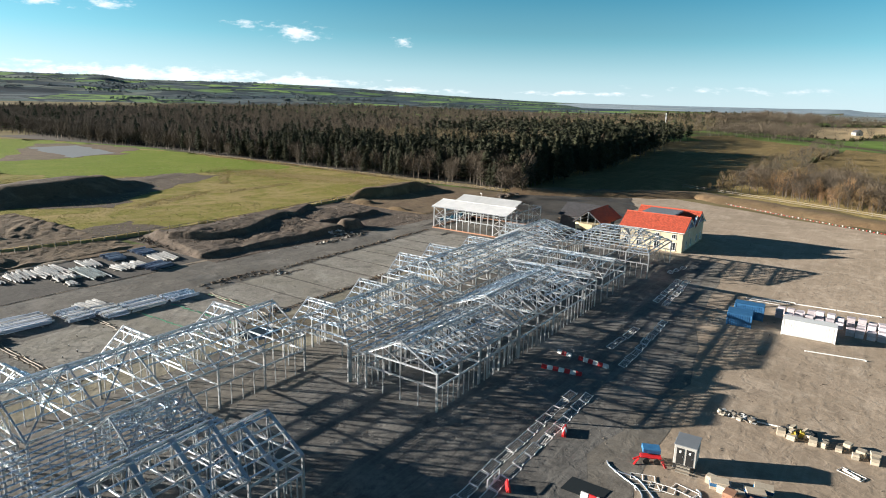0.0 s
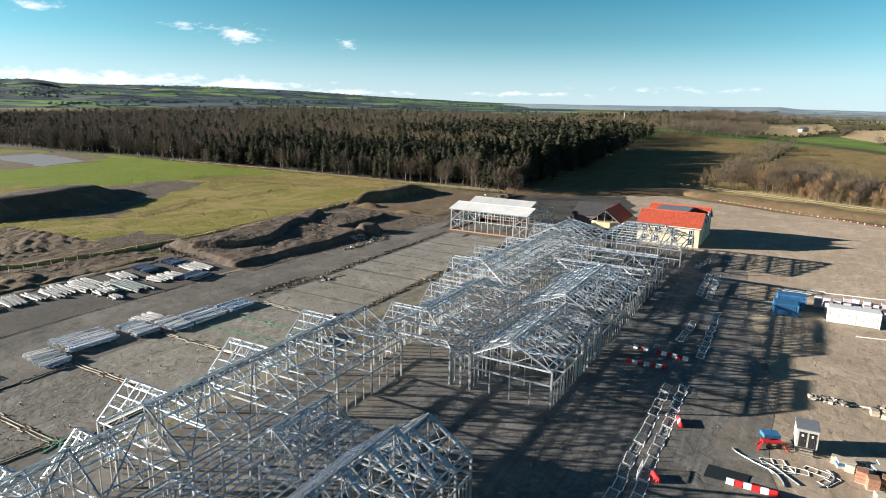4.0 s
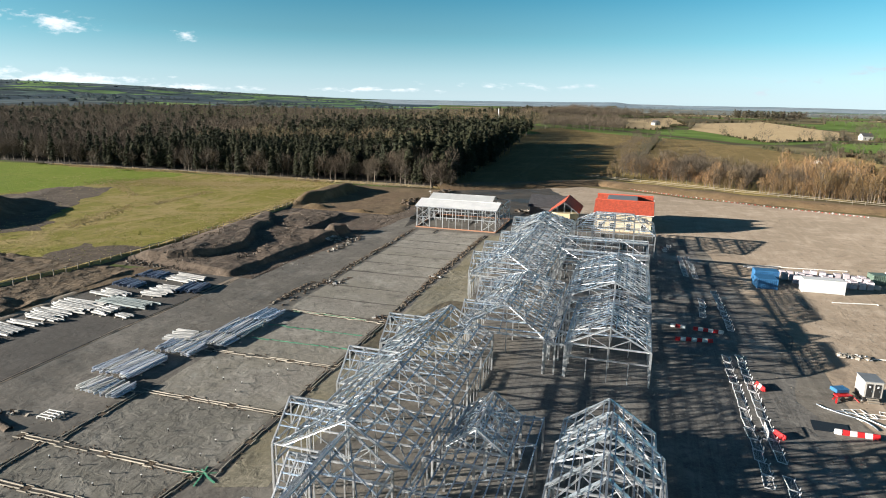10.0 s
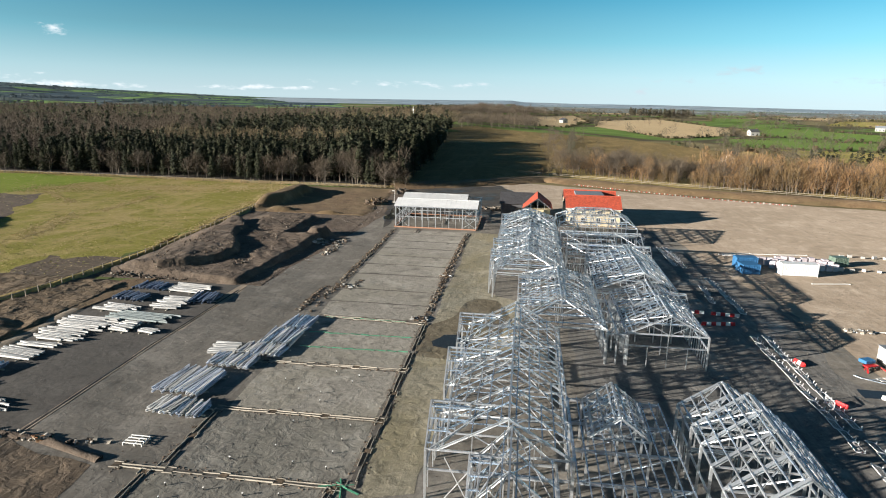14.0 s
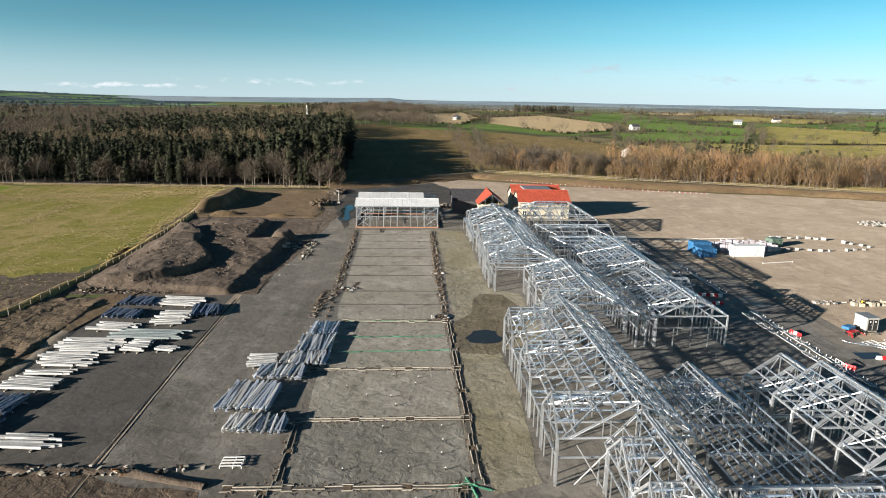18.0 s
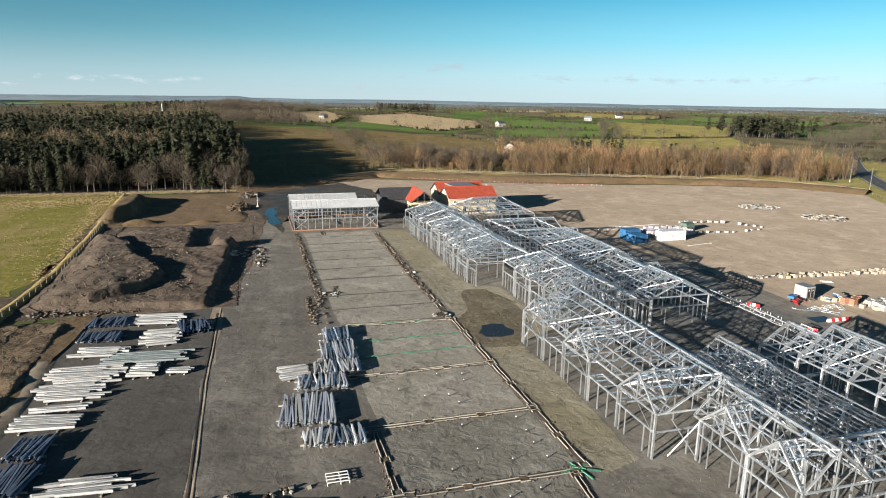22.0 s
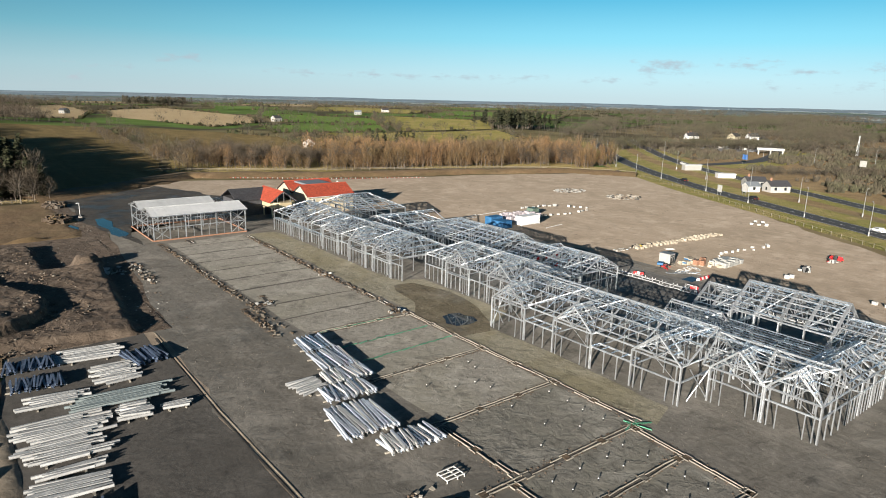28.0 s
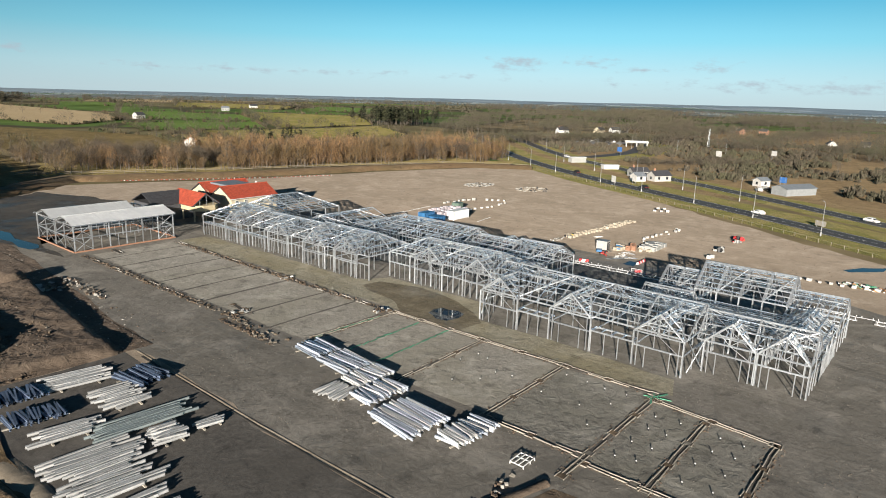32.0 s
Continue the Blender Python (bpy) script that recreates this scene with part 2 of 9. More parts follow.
def earth_surface(name, dark, light, stain, pale, bump=0.08, tracks=0.5, wet=0.0, soft=0.55):
    """Trodden ground: grain, clods, stains of several sizes and long wheel tracks."""
    m = bpy.data.materials.new(name)
    m.use_nodes = True
    n, l = m.node_tree.nodes, m.node_tree.links
    b = n["Principled BSDF"]
    geo = n.new("ShaderNodeNewGeometry")

    def tex(scale, detail, rough, stretch=None, warp=0.0):
        t = n.new("ShaderNodeTexNoise")
        t.inputs["Scale"].default_value, t.inputs["Detail"].default_value, t.inputs["Roughness"].default_value = scale, detail, rough
        t.inputs["Distortion"].default_value = warp
        src = geo.outputs["Position"]
        if stretch:
            mp = n.new("ShaderNodeMapping")
            mp.inputs["Scale"].default_value = stretch
            l.new(src, mp.inputs[0])
            src = mp.outputs[0]
        l.new(src, t.inputs["Vector"])
        return t.outputs["Fac"]

    def rng(v, a, b2, lo=0.0, hi=1.0):
        t = n.new("ShaderNodeMapRange")
        for k, x in zip((1, 2, 3, 4), (a, b2, lo, hi)):
            t.inputs[k].default_value = x
        l.new(v, t.inputs[0])
        return t.outputs[0]

    def mix(f, a, c):
        t = n.new("ShaderNodeMix")
        t.data_type = "RGBA"
        l.new(f, t.inputs[0])
        for sock, v in ((t.inputs[6], a), (t.inputs[7], c)):
            if isinstance(v, tuple):
                sock.default_value = (*v, 1)
            else:
                l.new(v, sock)
        return t.outputs[2]

    grain = tex(1.9, 10, 0.8)
    col = mix(rng(grain, 0.36, 0.64), dark, light)
    col = mix(rng(tex(7.0, 6, 0.8), 0.50, 0.68, 0, 0.55), col, tuple(c * soft for c in dark))
    col = mix(rng(tex(0.045, 6, 0.65, None, 0.8), 0.44, 0.58, 0, 0.85), col, stain)
    col = mix(rng(tex(0.16, 7, 0.72, None, 0.5), 0.50, 0.64, 0, 0.7), col, pale)
    col = mix(rng(tex(0.30, 8, 0.75, None, 0.3), 0.52, 0.66, 0, 0.75), col, tuple(c * soft for c in dark))
    if tracks:
        col = mix(rng(tex(1.0, 4, 0.6, (0.75, 0.03, 1.0), 1.4), 0.53, 0.66, 0, tracks * 0.6), col, pale)
        col = mix(rng(tex(1.0, 4, 0.6, (1.1, 0.045, 1.0), 1.6), 0.54, 0.66, 0, tracks * 0.6), col, tuple(c * (soft + 0.05) for c in dark))
    l.new(col, b.inputs["Base Color"])
    if wet:
        l.new(rng(tex(0.09, 5, 0.6), 0.45, 0.62, 0.92, 0.92 - wet), b.inputs["Roughness"])
    else:
        b.inputs["Roughness"].default_value = 0.95
    b.inputs["Diffuse Roughness"].default_value = 0.25
    bp = n.new("ShaderNodeBump")
    bp.inputs["Strength"].default_value, bp.inputs["Distance"].default_value = 1.0, bump
    l.new(tex(0.65, 6, 0.58, None, 0.6), bp.inputs["Height"])
    l.new(bp.outputs[0], b.inputs["Normal"])
    return m


def meadow_surface(name, green, light, straw, dark, dry=1.0):
    """Rough grass: mown lines, straw laid in streaks, worn and wet patches."""
    m = bpy.data.materials.new(name)
    m.use_nodes = True
    n, l = m.node_tree.nodes, m.node_tree.links
    b = n["Principled BSDF"]
    b.inputs["Roughness"].default_value = 0.97
    b.inputs["Diffuse Roughness"].default_value = 0.15
    b.inputs["Specular IOR Level"].default_value = 0.15
    geo = n.new("ShaderNodeNewGeometry")

    def tex(scale, detail, rough, turn=None, warp=0.0):
        t = n.new("ShaderNodeTexNoise")
        t.inputs["Scale"].default_value, t.inputs["Detail"].default_value, t.inputs["Roughness"].default_value = scale, detail, rough
        t.inputs["Distortion"].default_value = warp
        src = geo.outputs["Position"]
        if turn is not None:
            mp = n.new("ShaderNodeMapping")
            mp.inputs["Rotation"].default_value = (0, 0, radians(turn))
            mp.inputs["Scale"].default_value = (1.0, 0.12, 1.0)
            l.new(src, mp.inputs[0])
            src = mp.outputs[0]
        l.new(src, t.inputs["Vector"])
        return t.outputs["Fac"]

    col = None
    for fac, lo, hi, amount, c in ((tex(0.9, 9, 0.8), 0.35, 0.65, 1.0, light), (tex(0.05, 7, 0.7, None, 1.2), 0.47, 0.62, 0.75 * dry, straw), (tex(0.22, 6, 0.7, 8, 0.6), 0.52, 0.66, 0.8 * dry, straw), (tex(0.4, 8, 0.75, None, 0.5), 0.53, 0.68, 0.85, dark), (tex(1.6, 6, 0.8), 0.54, 0.7, 0.6, dark)):
        r = n.new("ShaderNodeMapRange")
        for k, x in zip((1, 2, 3, 4), (lo, hi, 0.0, amount)):
            r.inputs[k].default_value = x
        l.new(fac, r.inputs[0])
        mx = n.new("ShaderNodeMix")
        mx.data_type = "RGBA"
        l.new(r.outputs[0], mx.inputs[0])
        if col is None:
            mx.inputs[6].default_value = (*green, 1)
        else:
            l.new(col, mx.inputs[6])
        mx.inputs[7].default_value = (*c, 1)
        col = mx.outputs[2]
    l.new(col, b.inputs["Base Color"])
    bp = n.new("ShaderNodeBump")
    bp.inputs["Strength"].default_value, bp.inputs["Distance"].default_value = 1.0, 0.22
    l.new(tex(1.3, 8, 0.75), bp.inputs["Height"])
    l.new(bp.outputs[0], b.inputs["Normal"])
    return m


def glass_like(name, colour, rough=0.06):
    m = bpy.data.materials.new(name)
    m.use_nodes = True
    b = m.node_tree.nodes["Principled BSDF"]
    b.inputs["Base Color"].default_value, b.inputs["Roughness"].default_value = (*colour, 1), rough
    return m


M_STEEL = surface("primed_steel", (0.56, 0.58, 0.595), (0.72, 0.735, 0.75), 1.2, 0.34, 0.76, vary=0.17)
# blue in the base colour stands for sky reflected in the zinc
M_GALV = surface("sky_tinted_galvanised_steel", (0.56, 0.65, 0.74), (0.72, 0.80, 0.88), 1.2, 0.3, 0.82, vary=0.14)
M_GRAVEL = earth_surface("tan_gravel", (0.295, 0.23, 0.166), (0.40, 0.322, 0.243), (0.275, 0.217, 0.155), (0.45, 0.368, 0.284), 0.11, 0.45, soft=0.7)
M_GREY = earth_surface("grey_hardcore", (0.119, 0.107, 0.089), (0.232, 0.212, 0.181), (0.146, 0.132, 0.109), (0.278, 0.254, 0.217), 0.1, 0.35, 0.3)
M_DARKPAD = earth_surface("dark_hardstanding", (0.068, 0.061, 0.053), (0.128, 0.116, 0.101), (0.086, 0.077, 0.066), (0.148, 0.134, 0.117), 0.07, 0.25)
M_SLAB = earth_surface("slab_hardcore", (0.20, 0.183, 0.153), (0.36, 0.335, 0.288), (0.265, 0.245, 0.197), (0.41, 0.383, 0.33), 0.13, 0.0)
M_SLABDARK = earth_surface("damp_slab_hardcore", (0.14, 0.13, 0.109), (0.26, 0.244, 0.21), (0.188, 0.177, 0.144), (0.30, 0.284, 0.245), 0.18, 0.0)
M_SOIL = earth_surface("turned_soil", (0.075, 0.053, 0.033), (0.165, 0.117, 0.075), (0.10, 0.072, 0.046), (0.21, 0.152, 0.098), 0.3, 0.0)
M_SPOIL = earth_surface("spoil_heap_soil", (0.074, 0.053, 0.037), (0.172, 0.126, 0.089), (0.098, 0.071, 0.05), (0.197, 0.148, 0.107), 0.35, 0.0, soft=0.7)
M_BANK = earth_surface("brown_bank", (0.115, 0.071, 0.034), (0.21, 0.136, 0.07), (0.135, 0.095, 0.043), (0.235, 0.162, 0.088), 0.2, 0.0)
M_GRASS = meadow_surface("rough_grass", (0.205, 0.20, 0.036), (0.31, 0.272, 0.072), (0.42, 0.32, 0.14), (0.14, 0.128, 0.038), 1.2)
M_GREEN = meadow_surface("green_grass", (0.165, 0.235, 0.025), (0.24, 0.30, 0.042), (0.30, 0.31, 0.07), (0.11, 0.15, 0.02), 0.5)
M_TUFTGREEN = surface("green_tussock", (0.20, 0.21, 0.04), (0.31, 0.295, 0.08), 0.1, 0.95, island=0.2)
M_TUFTSTRAW = surface("straw_tussock", (0.36, 0.28, 0.135), (0.50, 0.395, 0.21), 0.1, 0.95, island=0.2)
# the bluish base colour carries the haze over the far fellside
M_FARLEAF = surface("haze_blue_woodland", (0.055, 0.08, 0.09), (0.095, 0.12, 0.125), 0.01, 1.0, island=0.25)
M_STRAW = meadow_surface("straw_field", (0.30, 0.235, 0.09), (0.42, 0.32, 0.135), (0.46, 0.36, 0.17), (0.22, 0.20, 0.06), 0.6)
M_PLOUGH = meadow_surface("bare_field", (0.40, 0.30, 0.17), (0.50, 0.38, 0.22), (0.54, 0.42, 0.26), (0.33, 0.24, 0.13), 0.6)
M_WOODFLOOR = surface("woodland_floor", (0.035, 0.028, 0.018), (0.06, 0.045, 0.03), 0.5, 1.0)
M_ASPHALT = surface("asphalt", (0.06, 0.06, 0.063), (0.085, 0.085, 0.086), 2.0, 0.8, big=(0.075, 0.073, 0.071), big_scale=0.08)
M_WHITE = surface("white_sheet_metal", (0.74, 0.75, 0.74), (0.82, 0.82, 0.80), 1.0, 0.45, 0.0, big=(0.70, 0.70, 0.68), big_scale=0.3)
M_PAINT = surface("white_paint", (0.74, 0.73, 0.70), (0.82, 0.81, 0.78), 1.5, 0.6, vary=0.05)
M_RED = surface("red_clay_tile", (0.40, 0.068, 0.035), (0.52, 0.10, 0.052), 2.0, 0.8, vary=0.12, island=0.2)
M_REDPLASTIC = surface("red_plastic", (0.55, 0.02, 0.025), (0.65, 0.03, 0.03), 2.0, 0.45, vary=0.1)
M_CREAM = surface("cream_render", (0.56, 0.485, 0.34), (0.63, 0.55, 0.40), 1.0, 0.85, big=(0.52, 0.445, 0.31), big_scale=0.4)
M_OCHRE = surface("ochre_render", (0.55, 0.45, 0.27), (0.61, 0.505, 0.32), 1.0, 0.85, big=(0.50, 0.41, 0.25), big_scale=0.5)
M_DARKROOF = surface("dark_slate", (0.05, 0.05, 0.055), (0.08, 0.08, 0.085), 1.5, 0.7, vary=0.15, island=0.15)
M_LEAD = surface("grey_roof_membrane", (0.17, 0.19, 0.21), (0.22, 0.24, 0.26), 0.8, 0.6)
M_GLASS = glass_like("window_glass", (0.02, 0.025, 0.03))
M_BLACK = surface("black_plastic", (0.015, 0.015, 0.016), (0.03, 0.03, 0.03), 4.0, 0.5)
M_BLUE = surface("blue_sheet", (0.025, 0.12, 0.27), (0.045, 0.17, 0.35), 1.5, 0.5, vary=0.1)
M_BLUEDECK = surface("blue_grey_steel", (0.42, 0.46, 0.53), (0.58, 0.62, 0.69), 1.5, 0.42, 0.1, vary=0.25)
M_DEEPBLUE = surface("dark_blue_steel", (0.085, 0.115, 0.18), (0.19, 0.235, 0.32), 1.5, 0.45, 0.2, vary=0.4)
M_CONCRETE = surface("concrete", (0.36, 0.34, 0.30), (0.46, 0.43, 0.38), 3.0, 0.9, bump=0.02, vary=0.12)
M_TIMBER = surface("pale_timber", (0.29, 0.26, 0.21), (0.42, 0.38, 0.315), 3.0, 0.85, vary=0.25)
M_FENCE = surface("weathered_timber", (0.16, 0.138, 0.11), (0.25, 0.215, 0.17), 3.0, 0.9, vary=0.2)
M_BRICK = surface("red_brick", (0.28, 0.145, 0.09), (0.37, 0.20, 0.125), 3.0, 0.9, vary=0.15)
M_BLOCK = surface("pale_block", (0.40, 0.34, 0.255), (0.52, 0.45, 0.35), 2.5, 0.9, vary=0.2)
M_PINK = surface("pale_pink_wrap", (0.50, 0.44, 0.47), (0.62, 0.56, 0.58), 2.0, 0.5, vary=0.2)
M_GREENMEMBRANE = surface("green_membrane", (0.07, 0.29, 0.165), (0.13, 0.40, 0.25), 2.0, 0.55, vary=0.3)
M_WATER = glass_like("standing_water", (0.03, 0.035, 0.035), 0.03)
M_NEEDLE = surface("conifer_needles", (0.015, 0.020, 0.008), (0.036, 0.041, 0.016), 0.2, 0.95, big=(0.034, 0.036, 0.013), big_scale=0.07, island=0.3)
M_TWIG = surface("bare_twigs", (0.062, 0.049, 0.034), (0.12, 0.094, 0.066), 0.3, 0.95, big=(0.092, 0.07, 0.047), big_scale=0.05, island=0.3)
M_LARCH = surface("brown_larch_twigs", (0.105, 0.078, 0.045), (0.16, 0.118, 0.07), 0.2, 0.95, big=(0.115, 0.096, 0.046), big_scale=0.03, island=0.25)
# grass colour kept dark to deepen the wood's shade over the field beside it
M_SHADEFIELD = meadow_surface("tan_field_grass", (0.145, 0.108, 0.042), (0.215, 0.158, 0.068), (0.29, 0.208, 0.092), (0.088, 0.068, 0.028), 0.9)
M_OSIER = surface("orange_brown_twigs", (0.20, 0.116, 0.05), (0.315, 0.187, 0.09), 0.1, 0.95, big=(0.15, 0.105, 0.048), big_scale=0.03, island=0.3)
M_HEDGE = surface("hedge_leaf", (0.035, 0.045, 0.018), (0.08, 0.075, 0.03), 0.2, 0.95, big=(0.11, 0.08, 0.045), big_scale=0.02, island=0.3)
M_BARK = surface("grey_bark", (0.09, 0.075, 0.06), (0.15, 0.125, 0.10), 2.0, 0.95)
M_SCRUB = meadow_surface("winter_scrub", (0.21, 0.145, 0.075), (0.31, 0.22, 0.12), (0.38, 0.275, 0.15), (0.15, 0.105, 0.058), 0.9)
M_BEAM = surface("white_primed_beam", (0.41, 0.41, 0.40), (0.54, 0.535, 0.52), 1.2, 0.5, vary=0.2)
M_GREYBEAM = surface("grey_green_beam", (0.22, 0.26, 0.26), (0.30, 0.34, 0.34), 2.0, 0.5, vary=0.15)
M_YELLOW = surface("yellow_paint", (0.60, 0.42, 0.05), (0.68, 0.50, 0.09), 2.0, 0.5, vary=0.1)
M_CLEAR = surface("grey_wrapped_blocks", (0.36, 0.36, 0.34), (0.46, 0.45, 0.42), 2.0, 0.5, vary=0.12)
M_ORANGE = surface("orange_soil", (0.34, 0.16, 0.07), (0.44, 0.23, 0.11), 1.0, 0.95, bump=0.1, bump_scale=2.0)
M_LANE = earth_surface("olive_mud", (0.165, 0.15, 0.102), (0.34, 0.305, 0.225), (0.225, 0.195, 0.118), (0.355, 0.322, 0.243), 0.16, 0.5, 0.4)
M_RUT = earth_surface("churned_brown_soil", (0.10, 0.068, 0.038), (0.20, 0.14, 0.082), (0.13, 0.09, 0.05), (0.245, 0.172, 0.102), 0.45, 0.2)
M_WETMUD = earth_surface("wet_brown_mud", (0.085, 0.07, 0.044), (0.18, 0.15, 0.098), (0.11, 0.09, 0.054), (0.22, 0.185, 0.125), 0.2, 0.3, 0.55)
M_GREENBOX = surface("dark_green_paint", (0.10, 0.15, 0.12), (0.14, 0.19, 0.15), 1.5, 0.5)
M_VERGE = meadow_surface("verge_grass", (0.20, 0.20, 0.05), (0.30, 0.265, 0.09), (0.38, 0.30, 0.135), (0.15, 0.135, 0.05), 1.1)
M_LAMP = surface("grey_lamp_column", (0.26, 0.27, 0.27), (0.36, 0.36, 0.355), 2.0, 0.5, 0.2)
M_SIGNBLUE = surface("blue_sign", (0.03, 0.12, 0.35), (0.04, 0.15, 0.42), 2.0, 0.4)
M_BARRIER = surface("dull_white_tube", (0.66, 0.67, 0.68), (0.78, 0.78, 0.77), 2.0, 0.4, 0.0, vary=0.15)
M_SHEDGREY = surface("weathered_roof_sheet", (0.62, 0.625, 0.62), (0.71, 0.71, 0.70), 0.8, 0.5, big=(0.56, 0.57, 0.565), big_scale=0.2, vary=0.04)
M_SHEDROOF = surface("pale_roof_sheet", (0.78, 0.78, 0.77), (0.86, 0.86, 0.845), 0.8, 0.45, big=(0.72, 0.725, 0.72), big_scale=0.25, vary=0.03)
M_SHEETGREY = surface("grey_cladding", (0.24, 0.25, 0.25), (0.31, 0.32, 0.32), 1.0, 0.6)
M_DULLWHITE = surface("dirty_white_block", (0.44, 0.42, 0.385), (0.60, 0.585, 0.55), 1.4, 0.8, vary=0.2)
M_STONE = surface("loose_stone", (0.11, 0.095, 0.075), (0.22, 0.19, 0.15), 0.4, 0.95, island=0.35)
M_RIDGE = earth_surface("pale_gravel_ridge", (0.22, 0.18, 0.13), (0.33, 0.275, 0.205), (0.26, 0.21, 0.15), (0.37, 0.31, 0.235), 0.1, 0.0, soft=0.7)
M_BELT = surface("dark_winter_trees", (0.055, 0.046, 0.032), (0.11, 0.088, 0.06), 0.1, 0.95, big=(0.08, 0.076, 0.042), big_scale=0.03, island=0.35)
M_COURT = earth_surface("dark_damp_hardcore", (0.085, 0.082, 0.077), (0.20, 0.192, 0.175), (0.115, 0.108, 0.098), (0.24, 0.228, 0.205), 0.14, 0.6, 0.45)
# pale grey-blue base colour paints haze over the far tree belts
M_HAZEWOOD = surface("haze_grey_plain_woodland", (0.15, 0.18, 0.19), (0.19, 0.225, 0.235), 0.01, 1.0, island=0.15)
M_FARGREEN = meadow_surface("far_green_field", (0.105, 0.185, 0.035), (0.15, 0.23, 0.045), (0.20, 0.23, 0.065), (0.075, 0.12, 0.025), 0.4)
M_MUD = earth_surface("wet_black_mud", (0.028, 0.025, 0.021), (0.07, 0.062, 0.051), (0.042, 0.037, 0.031), (0.09, 0.08, 0.066), 0.12, 0.3, 0.5)

# ---- building helpers ----
def smooth_noise(x, y, s, seed=0.0):
    return noise.noise(Vector((x * s + seed, y * s - seed * 1.7, seed * 0.31)))


def thing(name, x=0.0, y=0.0, z=0.0, turn=0.0, label="", category="", group="", kind=""):
    ob = new(name)
    ob.matrix_basis = pose(x, y, z, 0, 0, turn)
    return tagged(ob, label, category, group, kind)


def link_mesh(name, me, parent=None, label=""):
    ob = new(name, me)
    if parent is not None:
        ob.parent = parent
    return tagged(ob, label)


def part(name, bm, material, parent=None, label=""):
    """One mesh object out of a bmesh, under a thing or a part."""
    me = bpy.data.meshes.new(name)
    bm.to_mesh(me)
    bm.free()
    me.materials.append(material)
    return link_mesh(name, me, parent, label)


def raw(name, verts, faces, materials, parent=None, label="", index=None, smooth=False):
    me = bpy.data.meshes.new(name)
    me.from_pydata(verts, [], faces)
    for m in materials if isinstance(materials, (list, tuple)) else [materials]:
        me.materials.append(m)
    if index is not None:
        me.polygons.foreach_set("material_index", np.asarray(index, dtype=np.int32))
    if smooth:
        me.polygons.foreach_set("use_smooth", np.ones(len(me.polygons), dtype=bool))
    me.update()
    return link_mesh(name, me, parent, label)


def box(bm, c, s, turn=0.0, bevel=0.0, m=None):
    """A box of centre c and size s added to bm."""
    mat = (m or Matrix.Identity(4)) @ pose(*c, 0, 0, turn) @ Matrix.Diagonal((*s, 1))
    got = bmesh.ops.create_cube(bm, size=1.0, matrix=mat)
    if bevel:
        edges = {e for v in got["verts"] for e in v.link_edges}
        bmesh.ops.bevel(bm, geom=list(edges), offset=bevel, segments=1, affect="EDGES")
    return bm


def cyl(bm, a, b, r, r2=None, sides=10):
    a, b = Vector(a), Vector(b)
    m = Matrix.Translation((a + b) / 2) @ (b - a).to_track_quat("Z", "Y").to_matrix().to_4x4()
    bmesh.ops.create_cone(bm, cap_ends=True, segments=sides, radius1=r, radius2=r if r2 is None else r2, depth=(b - a).length, matrix=m)
    return bm


def prism(bm, outline, z0, z1, m=None):
    """An upright block with that outline (x, y pairs)."""
    m = m or Matrix.Identity(4)
    lo = [bm.verts.new(m @ Vector((x, y, z0))) for x, y in outline]
    hi = [bm.verts.new(m @ Vector((x, y, z1))) for x, y in outline]
    bm.faces.new(lo[::-1]), bm.faces.new(hi)
    k = len(outline)
    for i in range(k):
        bm.faces.new((lo[i], lo[(i + 1) % k], hi[(i + 1) % k], hi[i]))
    return bm


# rolled sections, one metre long along z, shared by all members
def _section(name, pts, material):
    k = len(pts)
    verts = [(x, y, z) for z in (0.0, 1.0) for x, y in pts]
    faces = [(i, (i + 1) % k, k + (i + 1) % k, k + i) for i in range(k)]
    faces += [tuple(range(k))[::-1], tuple(range(k, 2 * k))]
    me = bpy.data.meshes.new(name)
    me.from_pydata(verts, [], faces)
    me.materials.append(material)
    return me


_I = [(-.5, -.5), (.5, -.5), (.5, -.42), (.07, -.36), (.07, .36), (.5, .42), (.5, .5), (-.5, .5), (-.5, .42), (-.07, .36), (-.07, -.36), (-.5, -.42)]
_C = [(-.5, -.5), (.5, -.5), (.5, -.40), (-.36, -.40), (-.36, .40), (.5, .40), (.5, .5), (-.5, .5)]
_B = [(-.5, -.5), (.5, -.5), (.5, .5), (-.5, .5)]
_L = [(-.5, -.5), (.5, -.5), (.5, -.38), (-.38, -.38), (-.38, .5), (-.5, .5)]
SECTION = {(s, m): _section(f"section_{s}", p, mm) for s, p in (("I", _I), ("C", _C), ("B", _B), ("L", _L)) for m, mm in (("steel", M_STEEL), ("galv", M_GALV))}
for _k, _m in (("wood", M_FENCE), ("timber", M_TIMBER), ("white", M_PAINT), ("black", M_BLACK), ("concrete", M_CONCRETE), ("red", M_REDPLASTIC), ("green", M_GREENMEMBRANE), ("blue", M_BLUE), ("beam", M_BEAM), ("bluesteel", M_BLUEDECK), ("deepblue", M_DEEPBLUE), ("greysteel", M_GREYBEAM)):
    for _s, _p in (("B", _B), ("I", _I), ("C", _C)):
        SECTION[_s, _k] = _section(f"section_{_s}", _p, _m)


